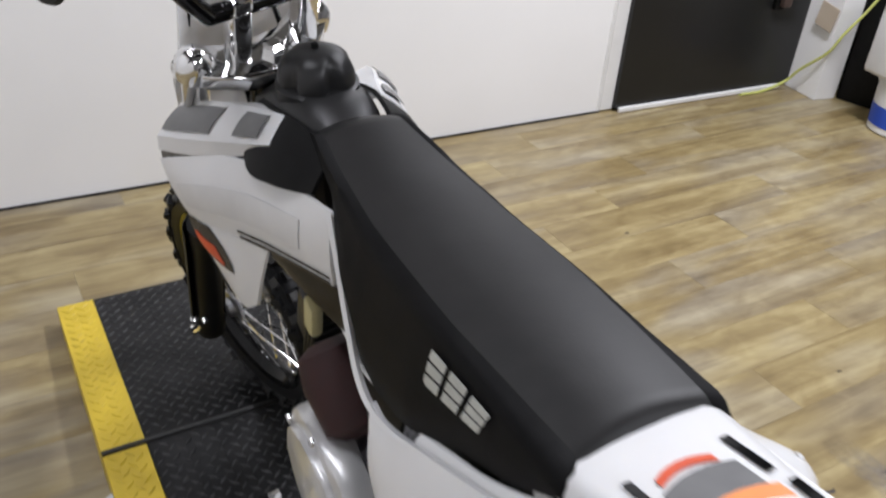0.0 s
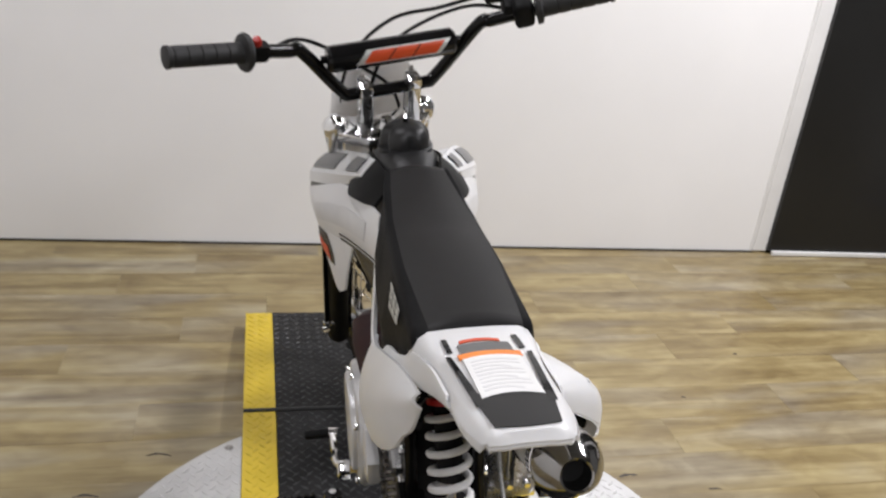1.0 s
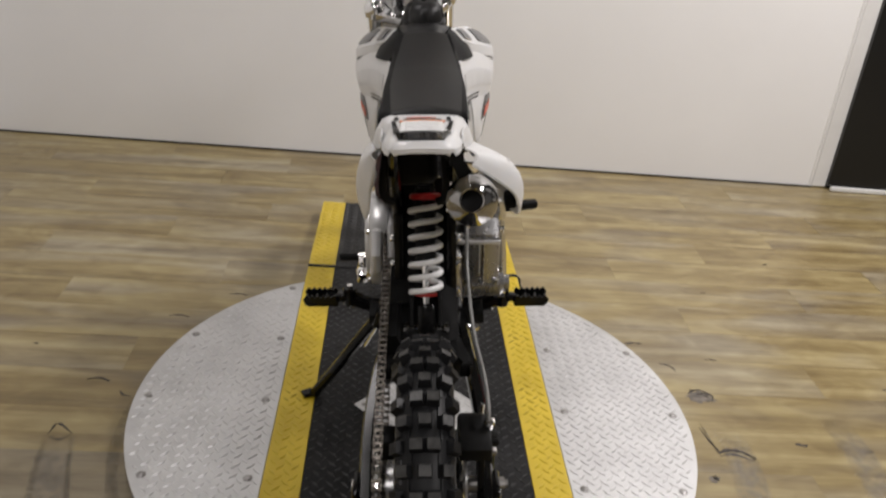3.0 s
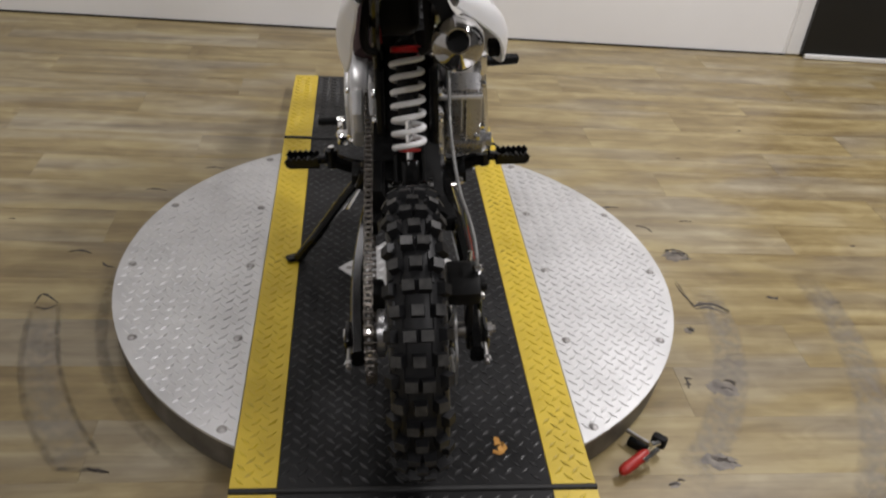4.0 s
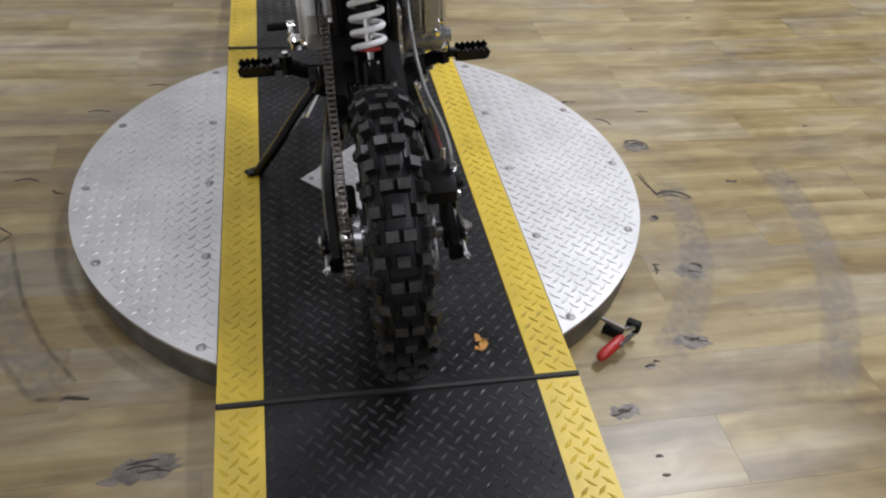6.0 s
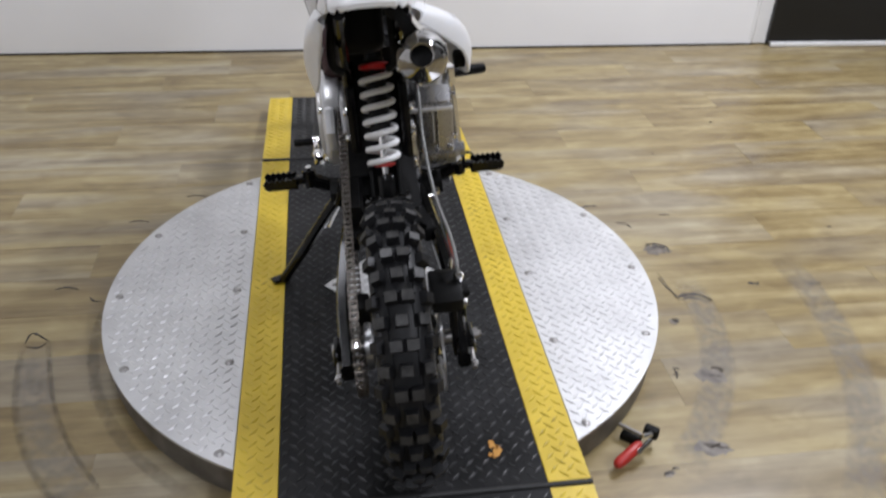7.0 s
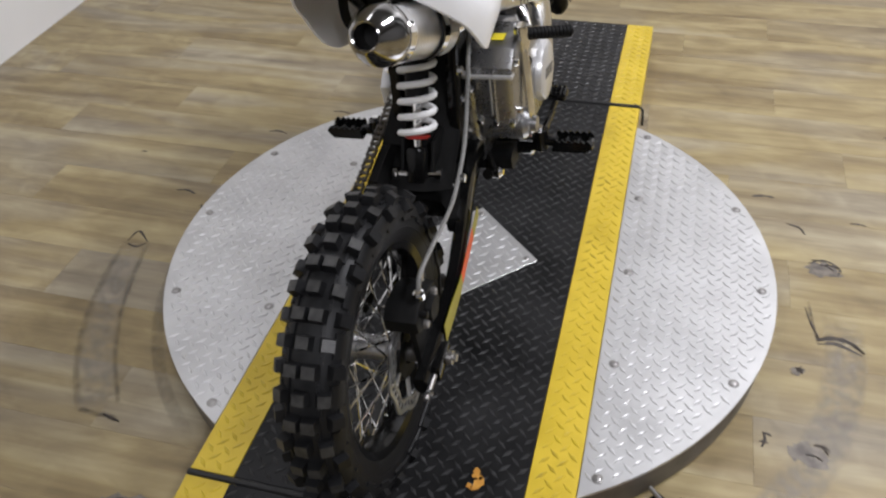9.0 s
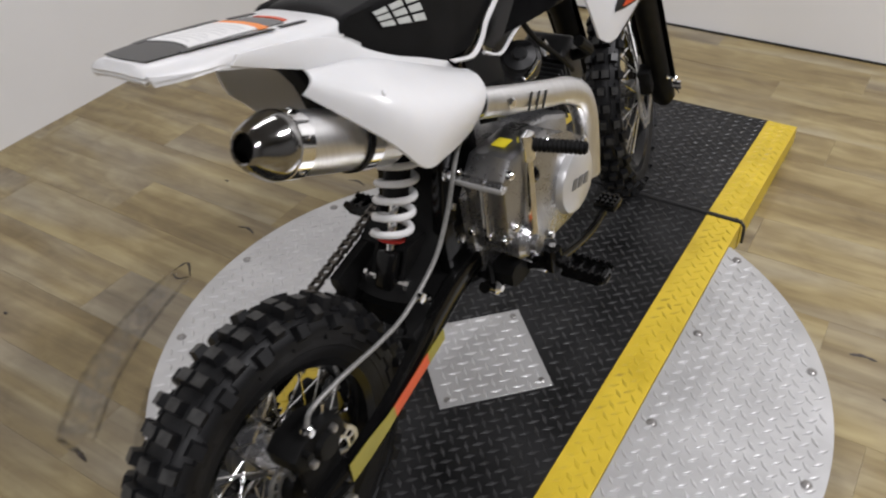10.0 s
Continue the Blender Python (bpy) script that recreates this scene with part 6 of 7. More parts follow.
# ---- white bodywork ----
for s, side in ((-1, "left"), (1, "right")):
    inw = (-s, 0, 0)
    # upper ledge, running from the collar out to the front corner
    up = part("shroud", ruled(bmesh.new(), [(s * 0.057, 0.220, 0.815), (s * 0.076, 0.28, 0.805), (s * 0.102, 0.35, 0.790), (s * 0.126, 0.425, 0.764)], [(s * 0.083, 0.205, 0.792), (s * 0.110, 0.28, 0.768), (s * 0.142, 0.36, 0.745), (s * 0.163, 0.432, 0.724)], 4, 0.004, 0.004, (-s, 0, -1)), M_WHITE, bike, "white plastic radiator shroud")
    part("ledge_side", ruled(bmesh.new(), [(s * 0.083, 0.205, 0.792), (s * 0.110, 0.28, 0.768), (s * 0.142, 0.36, 0.745), (s * 0.163, 0.432, 0.724)], [(s * 0.083, 0.222, 0.774), (s * 0.111, 0.285, 0.748), (s * 0.143, 0.36, 0.724), (s * 0.165, 0.432, 0.704)], 3, 0.0, 0.004, inw), M_WHITE, up)
    for y0, y1, w0, w1 in ((0.232, 0.278, 0.16, 0.84), (0.318, 0.420, 0.16, 0.84)):
        def on_ledge(y, f):
            t = (y - 0.2125) / 0.216
            a = spline([(s * 0.057, 0.220, 0.815), (s * 0.076, 0.28, 0.805), (s * 0.102, 0.35, 0.790), (s * 0.126, 0.425, 0.764)], 8)
            b = spline([(s * 0.083, 0.205, 0.792), (s * 0.110, 0.28, 0.768), (s * 0.142, 0.36, 0.745), (s * 0.163, 0.432, 0.724)], 8)
            k = min(23, max(0, int(t * 24)))
            u = t * 24 - k
            return a[k].lerp(a[k + 1], u).lerp(b[k].lerp(b[k + 1], u), f) + Vector((s, 0, 1)).normalized() * (0.0022 + 0.004 * math.sin(math.pi * f))
        rows = [[on_ledge(y0 + (y1 - y0) * j / 6, w0 + (w1 - w0) * i / 4) for i in range(5)] for j in range(7)]
        part("ledge_decal", skin(bmesh.new(), rows, 0.001, (-s, 0, -1)), M_GREYDECAL, up, "grey decal")
    part("shroud_inner", ruled(bmesh.new(), [(s * 0.048, 0.235, 0.806), (s * 0.052, 0.29, 0.800), (s * 0.062, 0.35, 0.778), (s * 0.080, 0.415, 0.752)], [(s * 0.057, 0.221, 0.8148), (s * 0.076, 0.28, 0.8048), (s * 0.102, 0.35, 0.7898), (s * 0.126, 0.424, 0.7638)], 3, 0.0, 0.003, (0, 0, -1)), M_WHITE, up)
    # main side face, below a dark slit
    part("slit", ruled(bmesh.new(), [(s * 0.104, 0.27, 0.757), (s * 0.128, 0.33, 0.735), (s * 0.150, 0.39, 0.716), (s * 0.163, 0.430, 0.703)], [(s * 0.104, 0.27, 0.753), (s * 0.128, 0.33, 0.729), (s * 0.150, 0.39, 0.706), (s * 0.163, 0.430, 0.690)], 2, 0.0, 0.003, inw), M_GREYDECAL, up, "dark grey slit")
    face_top = [(s * 0.066, 0.070, 0.775), (s * 0.076, 0.14, 0.768), (s * 0.090, 0.215, 0.762), (s * 0.115, 0.29, 0.748), (s * 0.144, 0.365, 0.720), (s * 0.166, 0.432, 0.692)]
    face_low = [(s * 0.072, 0.070, 0.690), (s * 0.086, 0.14, 0.676), (s * 0.104, 0.21, 0.664), (s * 0.124, 0.275, 0.652), (s * 0.143, 0.335, 0.640), (s * 0.152, 0.375, 0.632)]
    part("shroud_face", ruled(bmesh.new(), face_top, face_low, 8, 0.010, 0.004, inw), M_WHITE, up)
    # pale printed panel on the face
    def on_face(u, f):
        a, b = spline(face_top, 6), spline(face_low, 6)
        t = u * (len(a) - 1)
        k = min(len(a) - 2, int(t))
        q = a[k].lerp(a[k + 1], t - k).lerp(b[k].lerp(b[k + 1], t - k), f)
        return q + Vector((s, 0, 0)) * (0.0014 + 0.010 * math.sin(math.pi * f) * (0.35 + 0.65 * math.sin(math.pi * u)))
    rows = [[on_face(0.16 + 0.74 * i / 10, 0.30 + 0.38 * j / 5 + 0.1 * i / 10) for i in range(11)] for j in range(6)]
    part("face_print", skin(bmesh.new(), rows, 0.0008, inw), M_PALEDECAL, up, "pale grey printed panel")
    for f, hgt, material in ((0.905, 0.035, M_BLACKDECAL), (0.985, 0.040, M_BLACKDECAL)):
        rows = [[on_face(0.01 + 0.52 * i / 10, f - 0.03 + hgt * j) for i in range(11)] for j in (0, 1)]
        part("face_stripe", skin(bmesh.new(), rows, 0.0008, inw), material, up, "thin black pinstripe")
    # lower leg of the shroud with black and red decal
    leg_t = [(s * 0.152, 0.378, 0.634), (s * 0.143, 0.335, 0.640), (s * 0.125, 0.275, 0.652), (s * 0.102, 0.200, 0.664)]
    leg_b = [(s * 0.140, 0.345, 0.590), (s * 0.133, 0.310, 0.560), (s * 0.124, 0.270, 0.545), (s * 0.114, 0.245, 0.560)]
    part("shroud_leg", ruled(bmesh.new(), leg_t, leg_b, 5, 0.004, 0.004, inw), M_WHITE, up)
    def on_leg(u, f, out):
        a, b = spline(leg_t, 6), spline(leg_b, 6)
        t = u * (len(a) - 1)
        k = min(len(a) - 2, int(t))
        return a[k].lerp(a[k + 1], t - k).lerp(b[k].lerp(b[k + 1], t - k), f) + Vector((s, 0, 0)) * (out + 0.004 * math.sin(math.pi * f))
    rows = [[on_leg(0.01 + (0.40 + 0.26 * math.sin(0.5 * math.pi * j / 5)) * i / 6, 0.02 + 0.50 * j / 5, 0.0016) for i in range(7)] for j in range(6)]
    part("leg_decal", skin(bmesh.new(), rows, 0.0008, inw), M_BLACKDECAL, up, "black decal")
    rows = [[on_leg(0.10 + (0.36 + 0.10 * j / 4) * i / 6, 0.27 + 0.20 * j / 4, 0.0030) for i in range(7)] for j in range(5)]
    part("leg_decal", skin(bmesh.new(), rows, 0.0008, inw), M_REDDECAL, up, "red-orange decal")
    rows = [[on_leg(0.01 + (0.06 + 0.44 * j / 4) * i / 4, 0.62 + 0.36 * j / 4, 0.0016) for i in range(5)] for j in range(5)]
    part("leg_decal", skin(bmesh.new(), rows, 0.0008, inw), M_BLACKDECAL, up, "black decal")
    # dark lower trim behind the leg
    part("lower_trim", ruled(bmesh.new(), [(s * 0.068, 0.060, 0.690), (s * 0.084, 0.14, 0.674), (s * 0.102, 0.21, 0.661)], [(s * 0.070, 0.020, 0.650), (s * 0.080, 0.09, 0.648), (s * 0.094, 0.19, 0.650)], 3, 0.0, 0.004, inw), M_BLACKPLASTIC, up, "black lower trim")
    # white border strip that follows the seat's edge down to the side panel
    border = [(0.058, 0.076, 0.770), (0.063, 0.040, 0.732), (0.067, 0.008, 0.707), (0.071, -0.028, 0.688), (0.074, -0.047, 0.671), (0.078, -0.072, 0.661), (0.084, -0.100, 0.665), (0.090, -0.145, 0.680)] if s > 0 else [(s * 0.066, 0.076, 0.770), (s * 0.072, 0.048, 0.724), (s * 0.079, 0.016, 0.680), (s * 0.085, -0.014, 0.646), (s * 0.089, -0.050, 0.637), (s * 0.091, -0.095, 0.649), (s * 0.091, -0.145, 0.672)]
    rows = []
    bs = spline(border, 6)
    for i, q in enumerate(bs):
        rows.append([q + Vector((s * 0.001, 0.004, -0.005)), q + Vector((s * 0.004, 0, -0.001)), q + Vector((s * 0.001, -0.005, 0.004)), q + Vector((-s * 0.005, 0, 0.0))])
    part("border_strip", skin(bmesh.new(), rows, closed=True, cap=True), M_WHITE, up)
    # black panel in front of the strip, with a thin white lower edge
    inner, outer = [(0.0645, -0.046, 0.664), (0.0635, -0.022, 0.682), (0.0620, 0.010, 0.704), (0.0600, 0.050, 0.735)], [(0.0690, 0.004, 0.627), (0.0695, 0.040, 0.641), (0.0705, 0.082, 0.655), (0.0760, 0.140, 0.668)]
    part("trim_panel", ruled(bmesh.new(), [(s * x, y, z) for x, y, z in inner], [(s * x, y, z) for x, y, z in outer], 4, 0.002, 0.003, inw), M_BLACKPLASTIC, up, "black trim panel")
    part("trim_edge", tube(bmesh.new(), [(s * (x + 0.001), y, z - 0.001) for x, y, z in [(0.0740, -0.047, 0.650), *outer]], 0.0030, 6), M_WHITE, up, "thin white edge")
    # black plastic gap filler below the strip
    knee = [(-0.100, 0.664), (-0.050, 0.650), (-0.005, 0.628), (0.004, 0.590), (-0.006, 0.552), (-0.026, 0.532), (-0.066, 0.546), (-0.070, 0.570), (-0.074, 0.600)]
    part("knee_panel", prism(bmesh.new(), knee, 0.005, Matrix.Translation((s * 0.0715, 0, 0)) @ Matrix(((0, 0, 1, 0), (1, 0, 0, 0), (0, 1, 0, 0), (0, 0, 0, 1))), 0.0015), M_MATTBLACK, up, "matt black knee panel")
    part("knee_rib", prism(bmesh.new(), [(-0.088, 0.613), (-0.006, 0.590), (-0.002, 0.584), (-0.085, 0.606)], 0.003, Matrix.Translation((s * 0.0755, 0, 0)) @ Matrix(((0, 0, 1, 0), (1, 0, 0, 0), (0, 1, 0, 0), (0, 0, 0, 1)))), M_BLACKPLASTIC, up)

# side panels: the right one flares out over the muffler
r_top = [(0.090, -0.116, 0.657), (0.091, -0.128, 0.662), (0.092, -0.150, 0.673), (0.092, -0.185, 0.690), (0.090, -0.235, 0.715), (0.085, -0.280, 0.738), (0.077, -0.315, 0.752), (0.069, -0.345, 0.759), (0.061, -0.377, 0.764)]
r_low = [(0.102, -0.114, 0.632), (0.113, -0.124, 0.612), (0.126, -0.158, 0.603), (0.138, -0.205, 0.606), (0.148, -0.258, 0.613), (0.157, -0.313, 0.627), (0.147, -0.350, 0.674), (0.120, -0.372, 0.706), (0.076, -0.398, 0.745)]
rp = part("right_side_panel", ruled(bmesh.new(), r_top, r_low, 9, 0.037, 0.004, (-1, 0, -0.25)), M_WHITE, bike, "white plastic right side panel flaring over the muffler")
v = max((q for q in rp.data.vertices if (q.co - Vector((0.118, -0.338, 0.735))).length < 0.020), key=lambda q: q.co.x + 0.5 * q.co.z)
part("panel_bolt", lathe(bmesh.new(), [(0, 0.002), (0.003, 0.0016), (0.004, -0.001)], Matrix.Translation(v.co) @ Vector((0.85, -0.1, 0.5)).to_track_quat("Z", "Y").to_matrix().to_4x4(), 10), M_WHITE, rp)
part("heat_guard", box(bmesh.new(), 0.020, 0.030, 0.022, pose(0.143, -0.285, 0.640, 10, 0, 0), 0.005, 2), M_MATTBLACK, rp, "black rubber guard")
l_top = [(-0.086, -0.052, 0.640), (-0.090, -0.085, 0.646), (-0.092, -0.125, 0.664), (-0.092, -0.170, 0.688), (-0.091, -0.215, 0.710), (-0.088, -0.260, 0.731), (-0.084, -0.300, 0.747), (-0.079, -0.340, 0.757), (-0.073, -0.378, 0.762)]
l_low = [(-0.094, -0.080, 0.606), (-0.106, -0.098, 0.572), (-0.112, -0.150, 0.560), (-0.108, -0.212, 0.574), (-0.100, -0.266, 0.602), (-0.092, -0.310, 0.638), (-0.086, -0.346, 0.682), (-0.080, -0.374, 0.712), (-0.073, -0.388, 0.750)]
part("left_side_panel", ruled(bmesh.new(), l_top, l_low, 9, 0.020, 0.004, (1, 0, -0.2)), M_WHITE, bike, "white plastic left side panel")

# tail: a flat-topped hood with a black recess

def tail_w(y):
    return lookup([(-0.60, 0.046), (-0.540, 0.0495), (-0.50, 0.051), (-0.43, 0.053), (-0.39, 0.056), (-0.355, 0.062), (-0.325, 0.067), (-0.26, 0.068)], y)


def tail_z(y):
    return lookup([(-0.56, 0.832), (-0.48, 0.821), (-0.41, 0.809), (-0.36, 0.799), (-0.325, 0.792), (-0.28, 0.785), (-0.22, 0.76)], y)


rows = []
for k in range(17):
    y = -0.290 - 0.256 * k / 16
    w, z = tail_w(y), tail_z(y)
    drop = lookup([(0, 0.060), (3, 0.048), (5, 0.037), (8, 0.025), (12, 0.013), (16, 0.006)], k)
    edge = max(0.0, (k - 13) / 3)
    w -= 0.008 * edge ** 2
    ring = [(-(w + 0.002), y, z - drop), (-(w + 0.003), y, z - 0.012), (-(w - 0.004), y, z - 0.001), (-(w - 0.014), y, z + 0.003)]
    ring += [(-w * 0.4, y, z + 0.004), (w * 0.4, y, z + 0.004)] + [(-x, yy, zz) for x, yy, zz in ring[::-1]]
    rows.append(ring)
w = tail_w(-0.540) - 0.010
ze = tail_z(-0.540)
for inset, yy, lift in ((0.0, -0.551, -0.001), (0.002, -0.554, -0.003), (0.004, -0.553, -0.006), (0.008, -0.547, -0.007)):
    v = w - inset
    rows.append([(-v, yy + 0.004, ze + lift - 0.004), (-v, yy + 0.003, ze + lift - 0.003), (-v + 0.002, yy + 0.002, ze + lift - 0.001), (-v + 0.012, yy, ze + lift), (-v * 0.4, yy, ze + lift + 0.001), (v * 0.4, yy, ze + lift + 0.001), (v - 0.012, yy, ze + lift), (v - 0.002, yy + 0.002, ze + lift - 0.001), (v, yy + 0.003, ze + lift - 0.003), (v, yy + 0.004, ze + lift - 0.004)])
tail = part("rear_fender", skin(bmesh.new(), rows, 0.004, (0, 0, -1)), M_WHITE, bike, "white plastic rear fender with a warning sticker", sharp=45)


for s in (-1, 1):
    upper = [(s * 0.079, -0.140, 0.676), (s * 0.079, -0.190, 0.701), (s * 0.078, -0.240, 0.724), (s * 0.0745, -0.288, 0.752), (s * 0.0710, -0.325, 0.779), (s * 0.0610, -0.385, 0.797), (s * 0.0572, -0.455, 0.811)]
    lower = [(s * 0.090, -0.140, 0.662), (s * 0.090, -0.190, 0.684), (s * 0.087, -0.245, 0.706), (s * 0.080, -0.305, 0.734), (s * 0.0730, -0.345, 0.750), (s * 0.0605, -0.405, 0.775), (s * 0.0570, -0.465, 0.803)]
    part("tail_side", ruled(bmesh.new(), upper, lower, 5, 0.003, 0.003, (-s, 0, 0)), M_WHITE, tail)


def on_tail(x, y, up):
    return Vector((x, y, tail_z(y) + 0.004 + up))


def patch(name, x0, x1, y0, y1, material, label, up, n=6, skew=0.0, arch=0.0):
    rows = [[on_tail(x0 + (x1 - x0) * i / 6, y0 + (y1 - y0) * j / n + arch * (1 - (2 * i / 6 - 1) ** 2) + skew * j / n, up) for i in range(7)] for j in range(n + 1)]
    return part(name, skin(bmesh.new(), rows, 0.001, (0, 0, -1)), material, tail, label)


rows = [[on_tail((0.0385 - 0.0085 * j / 5) * x, -0.478 - 0.063 * j / 5 + 0.006 * (1 - x * x) * (1 - j / 5) + 0.003 * x * x * j / 5, 0.0012) for x in (-1, -0.66, -0.33, 0, 0.33, 0.66, 1)] for j in range(6)]
part("recess", skin(bmesh.new(), rows, 0.001, (0, 0, -1)), M_BLACKPLASTIC, tail, "glossy black recess")
for s in (-1, 1):
    rows = [[on_tail(s * (0.0295 + 0.0105 * (1 - j / 6)), -0.388 - 0.112 * j / 6, 0.0014), on_tail(s * (0.0380 + 0.0075 * (1 - j / 6)), -0.388 - 0.112 * j / 6, 0.0014)] for j in range(7)]
    part("vent_slot", skin(bmesh.new(), rows, 0.001, (0, 0, -1)), M_BLACKPLASTIC, tail, "black slot")
    rows = [[on_tail(s * 0.036, -0.338 - 0.038 * j / 4, 0.0014), on_tail(s * 0.042, -0.338 - 0.038 * j / 4, 0.0014)] for j in range(5)]
    part("vent_slot", skin(bmesh.new(), rows, 0.001, (0, 0, -1)), M_BLACKPLASTIC, tail, "black slot")
patch("sticker_mark", -0.024, 0.020, -0.346, -0.353, M_REDDECAL, "red printed mark", 0.0016, 2, 0, 0.006)
patch("sticker_panel", -0.028, 0.028, -0.358, -0.386, M_GREYDECAL, "grey printed panel", 0.0014, 4, 0, 0.006)
patch("sticker_band", -0.033, 0.033, -0.386, -0.399, M_ORANGEDECAL, "orange warning band", 0.0018, 3, 0, 0.008)
patch("warning_sticker", -0.030, 0.030, -0.399, -0.488, M_STICKER, "white warning sticker", 0.0022, 8, 0, 0.008)
for k in range(9):
    y = -0.407 - 0.0082 * k
    patch("print_line", -0.024, 0.014 if k % 3 == 2 else 0.024, y, y - 0.0034, M_PRINT, "unreadable printed line", 0.0025, 1, 0, 0.006)

# ---- front end, in steering coordinates ----
fork = part("triple_clamp", steered(prism(bmesh.new(), [(-0.108, 0.030), (-0.108, 0.050), (-0.085, 0.066), (-0.058, 0.050), (-0.030, 0.030), (0.030, 0.030), (0.058, 0.050), (0.085, 0.066), (0.108, 0.050), (0.108, 0.030), (0.085, 0.008), (0.045, -0.022), (0, -0.030), (-0.045, -0.022), (-0.085, 0.008)], 0.022, pose(0, 0, 0.032), 0.005)), M_CHROME, bike, "polished triple clamp with fork legs")
part("lower_clamp", steered(prism(bmesh.new(), [(-0.112, 0.036), (-0.085, 0.066), (-0.03, 0.03), (0.03, 0.03), (0.085, 0.066), (0.112, 0.036), (0.085, 0.005), (0, -0.028), (-0.085, 0.005)], 0.026, pose(0, 0, -0.145), 0.005)), M_FRAME, fork)
part("stem_nut", steered(lathe(bmesh.new(), [(0, 0.064), (0.008, 0.064), (0.014, 0.060), (0.016, 0.043), (0.020, 0.042)], None, 6)), M_CHROME, fork)
for s in (-1, 1):
    part("stanchion", steered(lathe(bmesh.new(), [(0, 0.060), (0.010, 0.060), (0.013, 0.056), (0.018, 0.054), (0.0185, 0.044), (0.0175, 0.042), (0.0175, -0.40), (0, -0.40)], pose(s * 0.085, 0.036, 0), 20)), M_CHROME, fork, "chrome fork tube")
    part("fork_cap", steered(lathe(bmesh.new(), [(0, 0.062), (0.010, 0.060), (0.018, 0.054), (0.0235, 0.045), (0.025, 0.035), (0.024, 0.024), (0.018, 0.020)], pose(s * 0.085, 0.036, 0), 20)), M_CHROME, fork)
    part("fork_leg", steered(lathe(bmesh.new(), [(0.019, -0.300), (0.027, -0.302), (0.027, -0.34), (0.0245, -0.35), (0.0235, -0.60), (0.026, -0.61), (0.026, -0.65), (0.018, -0.665), (0, -0.665)], pose(s * 0.085, 0.036, 0), 20)), M_MATTBLACK, fork, "black lower fork leg")
    part("fork_guard", steered(skin(bmesh.new(), [[(s * 0.085 + 0.034 * math.sin(a), 0.036 + 0.034 * math.cos(a), z) for a in (radians(-80 + 20 * k) for k in range(9))] for z in (-0.31, -0.40, -0.50, -0.58, -0.655)], 0.003, (0, -1, 0))), M_MATTBLACK, fork, "black plastic fork guard")
    part("guard_bolt", steered(lathe(bmesh.new(), [(0, 0.012), (0.006, 0.012), (0.008, 0.008), (0.008, 0)], pose(s * 0.107, 0.046, -0.606, 0, 90 * s, 0), 8)), M_CHROME, fork)
    part("guard_bolt", steered(lathe(bmesh.new(), [(0, 0.008), (0.005, 0.008), (0.006, 0.004), (0.006, 0)], pose(s * 0.103, 0.020, -0.570, 0, 90 * s, 0), 8)), M_CHROME, fork)
    post = part("riser", barred(box(bmesh.new(), 0.025, 0.030, 0.104, pose(s * 0.044, 0.0, 0.086), 0.004, 2)), M_CHROME, fork, "polished square handlebar riser")
    part("riser_cap", barred(box(bmesh.new(), 0.024, 0.036, 0.020, pose(s * 0.044, 0.0, 0.150), 0.004, 2)), M_CHROME, post)
    part("riser_foot", barred(lathe(bmesh.new(), [(0, 0.040), (0.021, 0.040), (0.022, 0.046), (0.017, 0.054), (0, 0.054)], pose(s * 0.044, 0.0, -0.004), 20)), M_CHROME, post)
    for dy in (-0.012, 0.012):
        part("clamp_bolt", barred(lathe(bmesh.new(), [(0, 0.009), (0.004, 0.009), (0.0045, 0), (0, 0)], pose(s * 0.044, dy, 0.159), 8)), M_BOLT, post)
part("front_axle", steered(lathe(bmesh.new(), [(0, -0.125), (0.009, -0.125), (0.009, -0.115), (0.006, -0.114), (0.006, 0.118), (0.010, 0.119), (0.010, 0.128), (0, 0.128)], Matrix.Translation(AXLE_F) @ pose(0, 0, 0, 0, 90, 0), 10)), M_CHROME, fork)
caliper = part("front_caliper", steered(box(bmesh.new(), 0.030, 0.045, 0.060, pose(0.060, 0.010, -0.560, -15), 0.008, 2)), M_MATTBLACK, fork, "black front brake caliper")
# front number plate
rows = []
for k in range(9):
    z = -0.16 + 0.30 * k / 8
    w = 0.098 - 0.030 * abs(k - 4) / 4 - (0.012 if k in (0, 8) else 0)
    rows.append([(x * w, 0.115 - 0.040 * x * x + 0.012 * math.sin(k), z) for x in (-1, -0.7, -0.3, 0.3, 0.7, 1)])
part("number_plate", steered(skin(bmesh.new(), rows, 0.003, (0, -1, 0))), M_WHITE, fork, "white plastic front number plate")

HB = [(-0.172, -0.022, 0.268), (-0.150, -0.014, 0.255), (-0.086, 0.000, 0.150), (-0.060, 0.002, 0.136), (0.060, 0.002, 0.136), (0.086, 0.000, 0.150), (0.150, -0.014, 0.255), (0.172, -0.022, 0.268)]
hb = [(-0.348, -0.075, 0.330), (-0.24, -0.046, 0.296), *HB, (0.24, -0.046, 0.296), (0.348, -0.075, 0.330)]
bars = part("handlebar", barred(tube(bmesh.new(), hb, 0.0112, 12, 6)), M_FRAME, fork, "gloss black handlebar")
pm, pl = span((-0.110, -0.012, 0.230), (0.110, -0.012, 0.230))
part("crossbar", barred(tube(bmesh.new(), [(-0.120, -0.012, 0.231), (0.120, -0.012, 0.231)], 0.007, 10, 1)), M_FRAME, bars)
pad = part("bar_pad", barred(lathe(bmesh.new(), [(0, 0), (0.018, 0.0), (0.0225, 0.006), (0.0225, pl - 0.006), (0.018, pl), (0, pl)], pm, 24)), M_BLACKPLASTIC, fork, "glossy black crossbar pad")


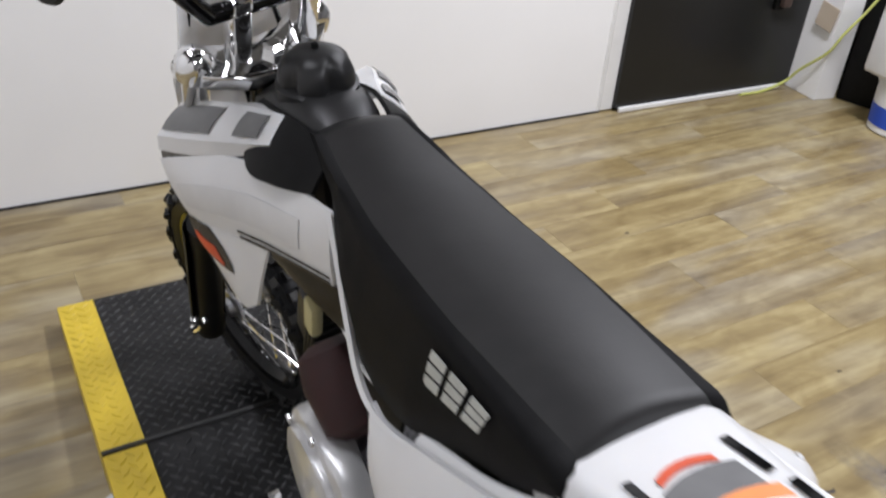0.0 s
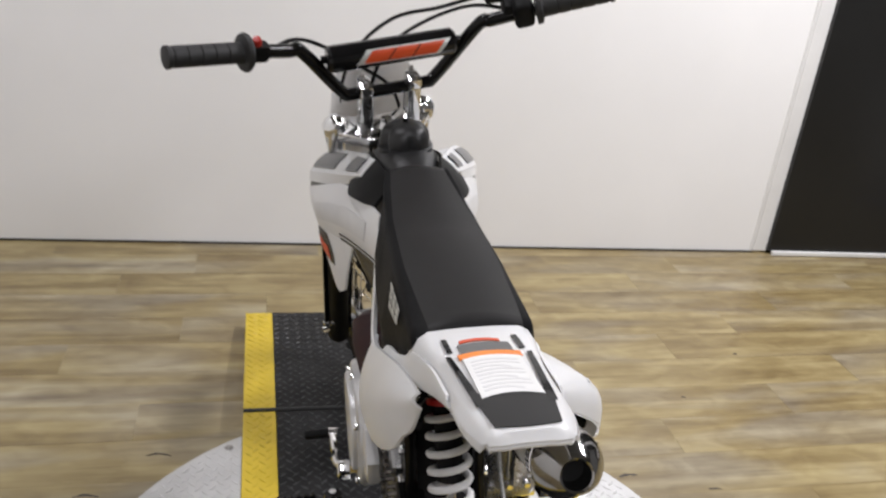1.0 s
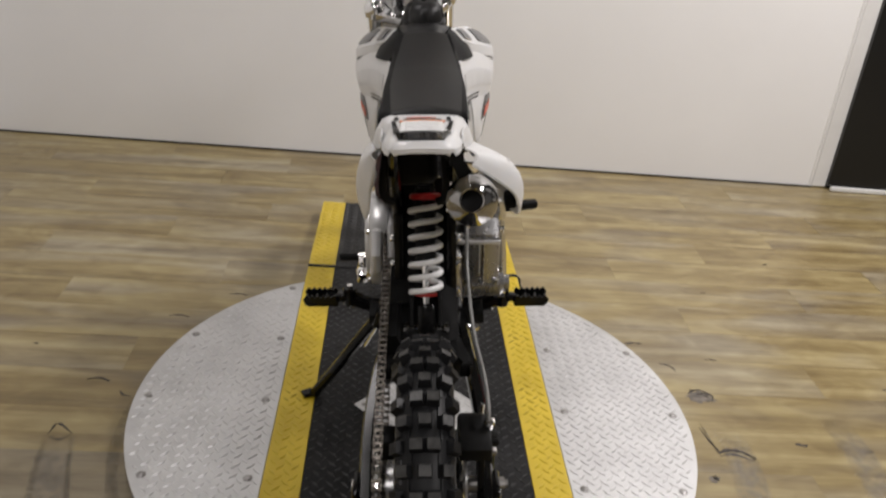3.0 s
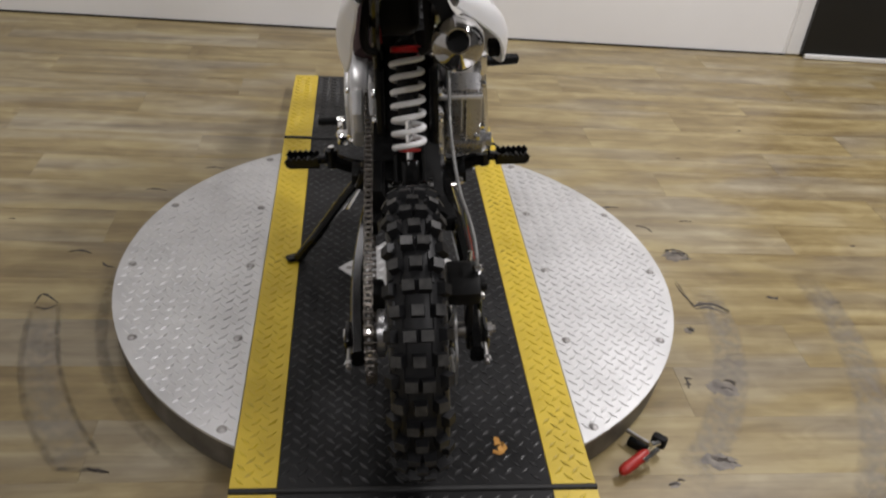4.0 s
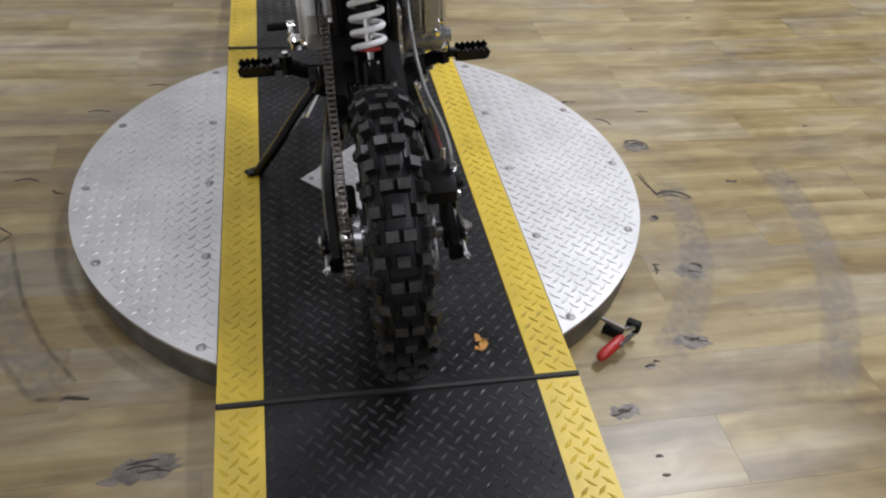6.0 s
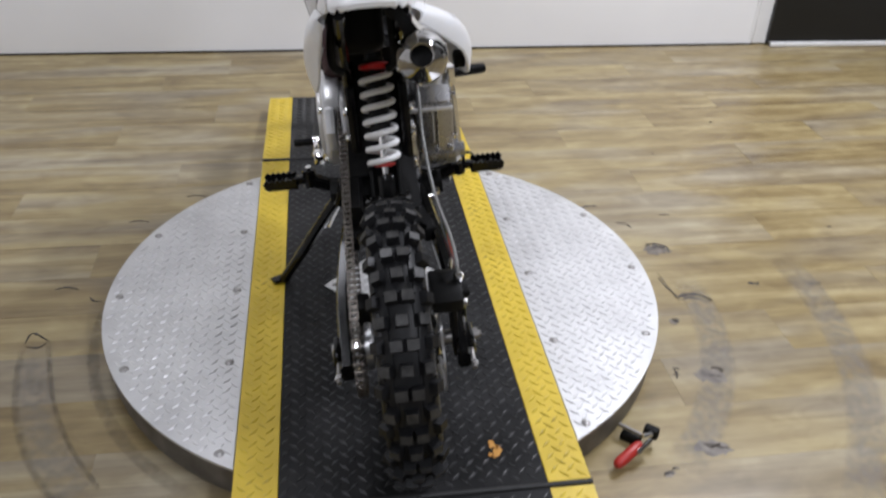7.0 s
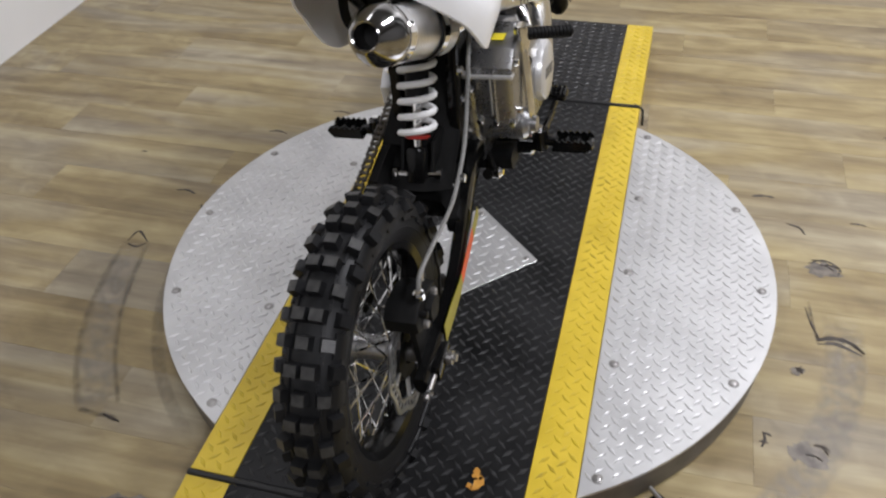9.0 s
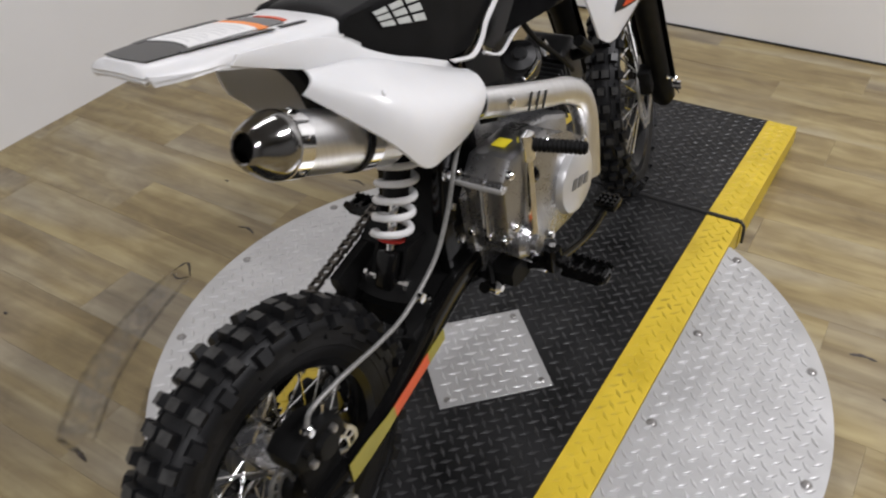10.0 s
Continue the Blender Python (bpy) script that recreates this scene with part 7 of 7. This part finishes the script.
def on_pad(u, v, up):
    """A point on the pad's rear face: u along it, v round it."""
    a = radians(-8 + 62 * v)
    r = 0.0225 + up
    return (-0.110 + pl * u, -0.012 - r * math.cos(a), 0.230 + r * math.sin(a))


for (u0, u1, v0, v1, up, material, label) in ((0.24, 0.90, 0.02, 1.0, 0.0008, M_SILVERLOGO, "silver badge outline"), (0.29, 0.86, 0.12, 0.90, 0.0016, M_REDDECAL, "red-orange badge shape")):
    rows = [[on_pad(u0 + (u1 - u0) * i / 8 + 0.10 * (v0 + (v1 - v0) * j / 8 - 0.5), v0 + (v1 - v0) * j / 8, up) for i in range(9)] for j in range(9)]
    part("pad_badge", barred(skin(bmesh.new(), rows)), material, pad, label)
for k in range(2):
    u = 0.47 + 0.19 * k
    rows = [[on_pad(u + 0.10 * (v - 0.5), v, 0.0022), on_pad(u + 0.012 + 0.10 * (v - 0.5), v, 0.0022)] for v in (0.14, 0.3, 0.5, 0.7, 0.88)]
    part("pad_badge_gap", barred(skin(bmesh.new(), rows)), M_BLACKDECAL, pad, "black line in the badge")


def grip(s):
    a, b = Vector((s * 0.248, -0.0482, 0.2985)), Vector((s * 0.357, -0.0774, 0.3328))
    gm, gl = span(a, b)
    prof = [(0.0115, 0), (0.0165, 0.001)]
    for k in range(5):
        z0 = 0.006 + (gl - 0.014) * k / 5
        prof += [(0.0162, z0), (0.0162, z0 + 0.017), (0.0148, z0 + 0.0185), (0.0148, z0 + 0.0200)]
    prof += [(0.0172, gl - 0.006), (0.0172, gl - 0.001), (0.0150, gl), (0, gl)]
    g = part("grip", barred(lathe(bmesh.new(), prof, gm, 24)), M_GRIPRUBBER, bars, "ribbed black rubber grip")
    return g, gm


g, gm = grip(-1)
part("flange", barred(lathe(bmesh.new(), [(0.013, -0.012), (0.028, -0.011), (0.030, -0.007), (0.028, -0.002), (0.016, 0.001)], gm, 28)), M_GRIPRUBBER, bars, "round rubber grip flange")
kill = part("kill_switch", barred(box(bmesh.new(), 0.024, 0.030, 0.030, gm @ pose(0, 0, -0.030), 0.006, 2)), M_MATTBLACK, bars, "black kill switch with a red button")
part("red_button", barred(lathe(bmesh.new(), [(0, 0.022), (0.006, 0.021), (0.0075, 0.017), (0.0075, 0.010)], Matrix.Translation((-0.222, -0.044, 0.300)) @ pose(0, 0, 0, 15, 0, 0), 14)), M_RED, bars, "red button")
g, gm = grip(1)
part("flange", barred(lathe(bmesh.new(), [(0.013, -0.012), (0.025, -0.011), (0.026, -0.007), (0.025, -0.002), (0.016, 0.001)], gm, 28)), M_GRIPRUBBER, bars, "round rubber grip flange")
part("throttle_housing", barred(box(bmesh.new(), 0.040, 0.046, 0.034, gm @ pose(0.002, 0, -0.032), 0.009, 3)), M_MATTBLACK, bars, "black throttle housing")
part("lever_perch", barred(box(bmesh.new(), 0.030, 0.052, 0.030, Matrix.Translation((0.205, -0.015, 0.288)) @ pose(0, 0, 0, 0, 0, -15), 0.008, 2)), M_MATTBLACK, bars, "black brake lever perch")
part("master_cylinder", barred(box(bmesh.new(), 0.060, 0.026, 0.026, Matrix.Translation((0.196, 0.010, 0.296)), 0.007, 2)), M_MATTBLACK, bars)
part("brake_lever", barred(bar(bmesh.new(), [(0.205, 0.012, 0.280), (0.235, 0.020, 0.278), (0.285, 0.000, 0.284), (0.325, -0.022, 0.294)], 0.010, 0.009, 5)), M_FRAME, bars, "black brake lever")
for k, pts in enumerate(([(0.172, 0.012, 0.296), (0.10, 0.040, 0.262), (0.02, 0.062, 0.235), (-0.050, 0.070, 0.16), (-0.078, 0.066, 0.04), (-0.080, 0.055, -0.10)], [(0.220, -0.030, 0.284), (0.14, 0.028, 0.265), (0.03, 0.048, 0.205), (-0.02, 0.040, 0.12), (-0.03, 0.020, 0.02), (-0.03, -0.02, -0.06)], [(-0.222, -0.040, 0.280), (-0.14, 0.030, 0.245), (-0.03, 0.045, 0.15), (0.022, 0.040, 0.09), (0.045, 0.03, -0.02)])):
    part("control_cable", barred(tube(bmesh.new(), pts, 0.0034, 8, 8)), M_MATTBLACK, bars, "black control cable")
part("clutch_cable", tube(bmesh.new(), [(0.050, 0.060, 0.700), (0.058, 0.085, 0.648), (0.060, 0.132, 0.595), (0.060, 0.200, 0.540), (0.055, 0.260, 0.490)], 0.0046, 8, 8), M_MATTBLACK, bike, "black cable")
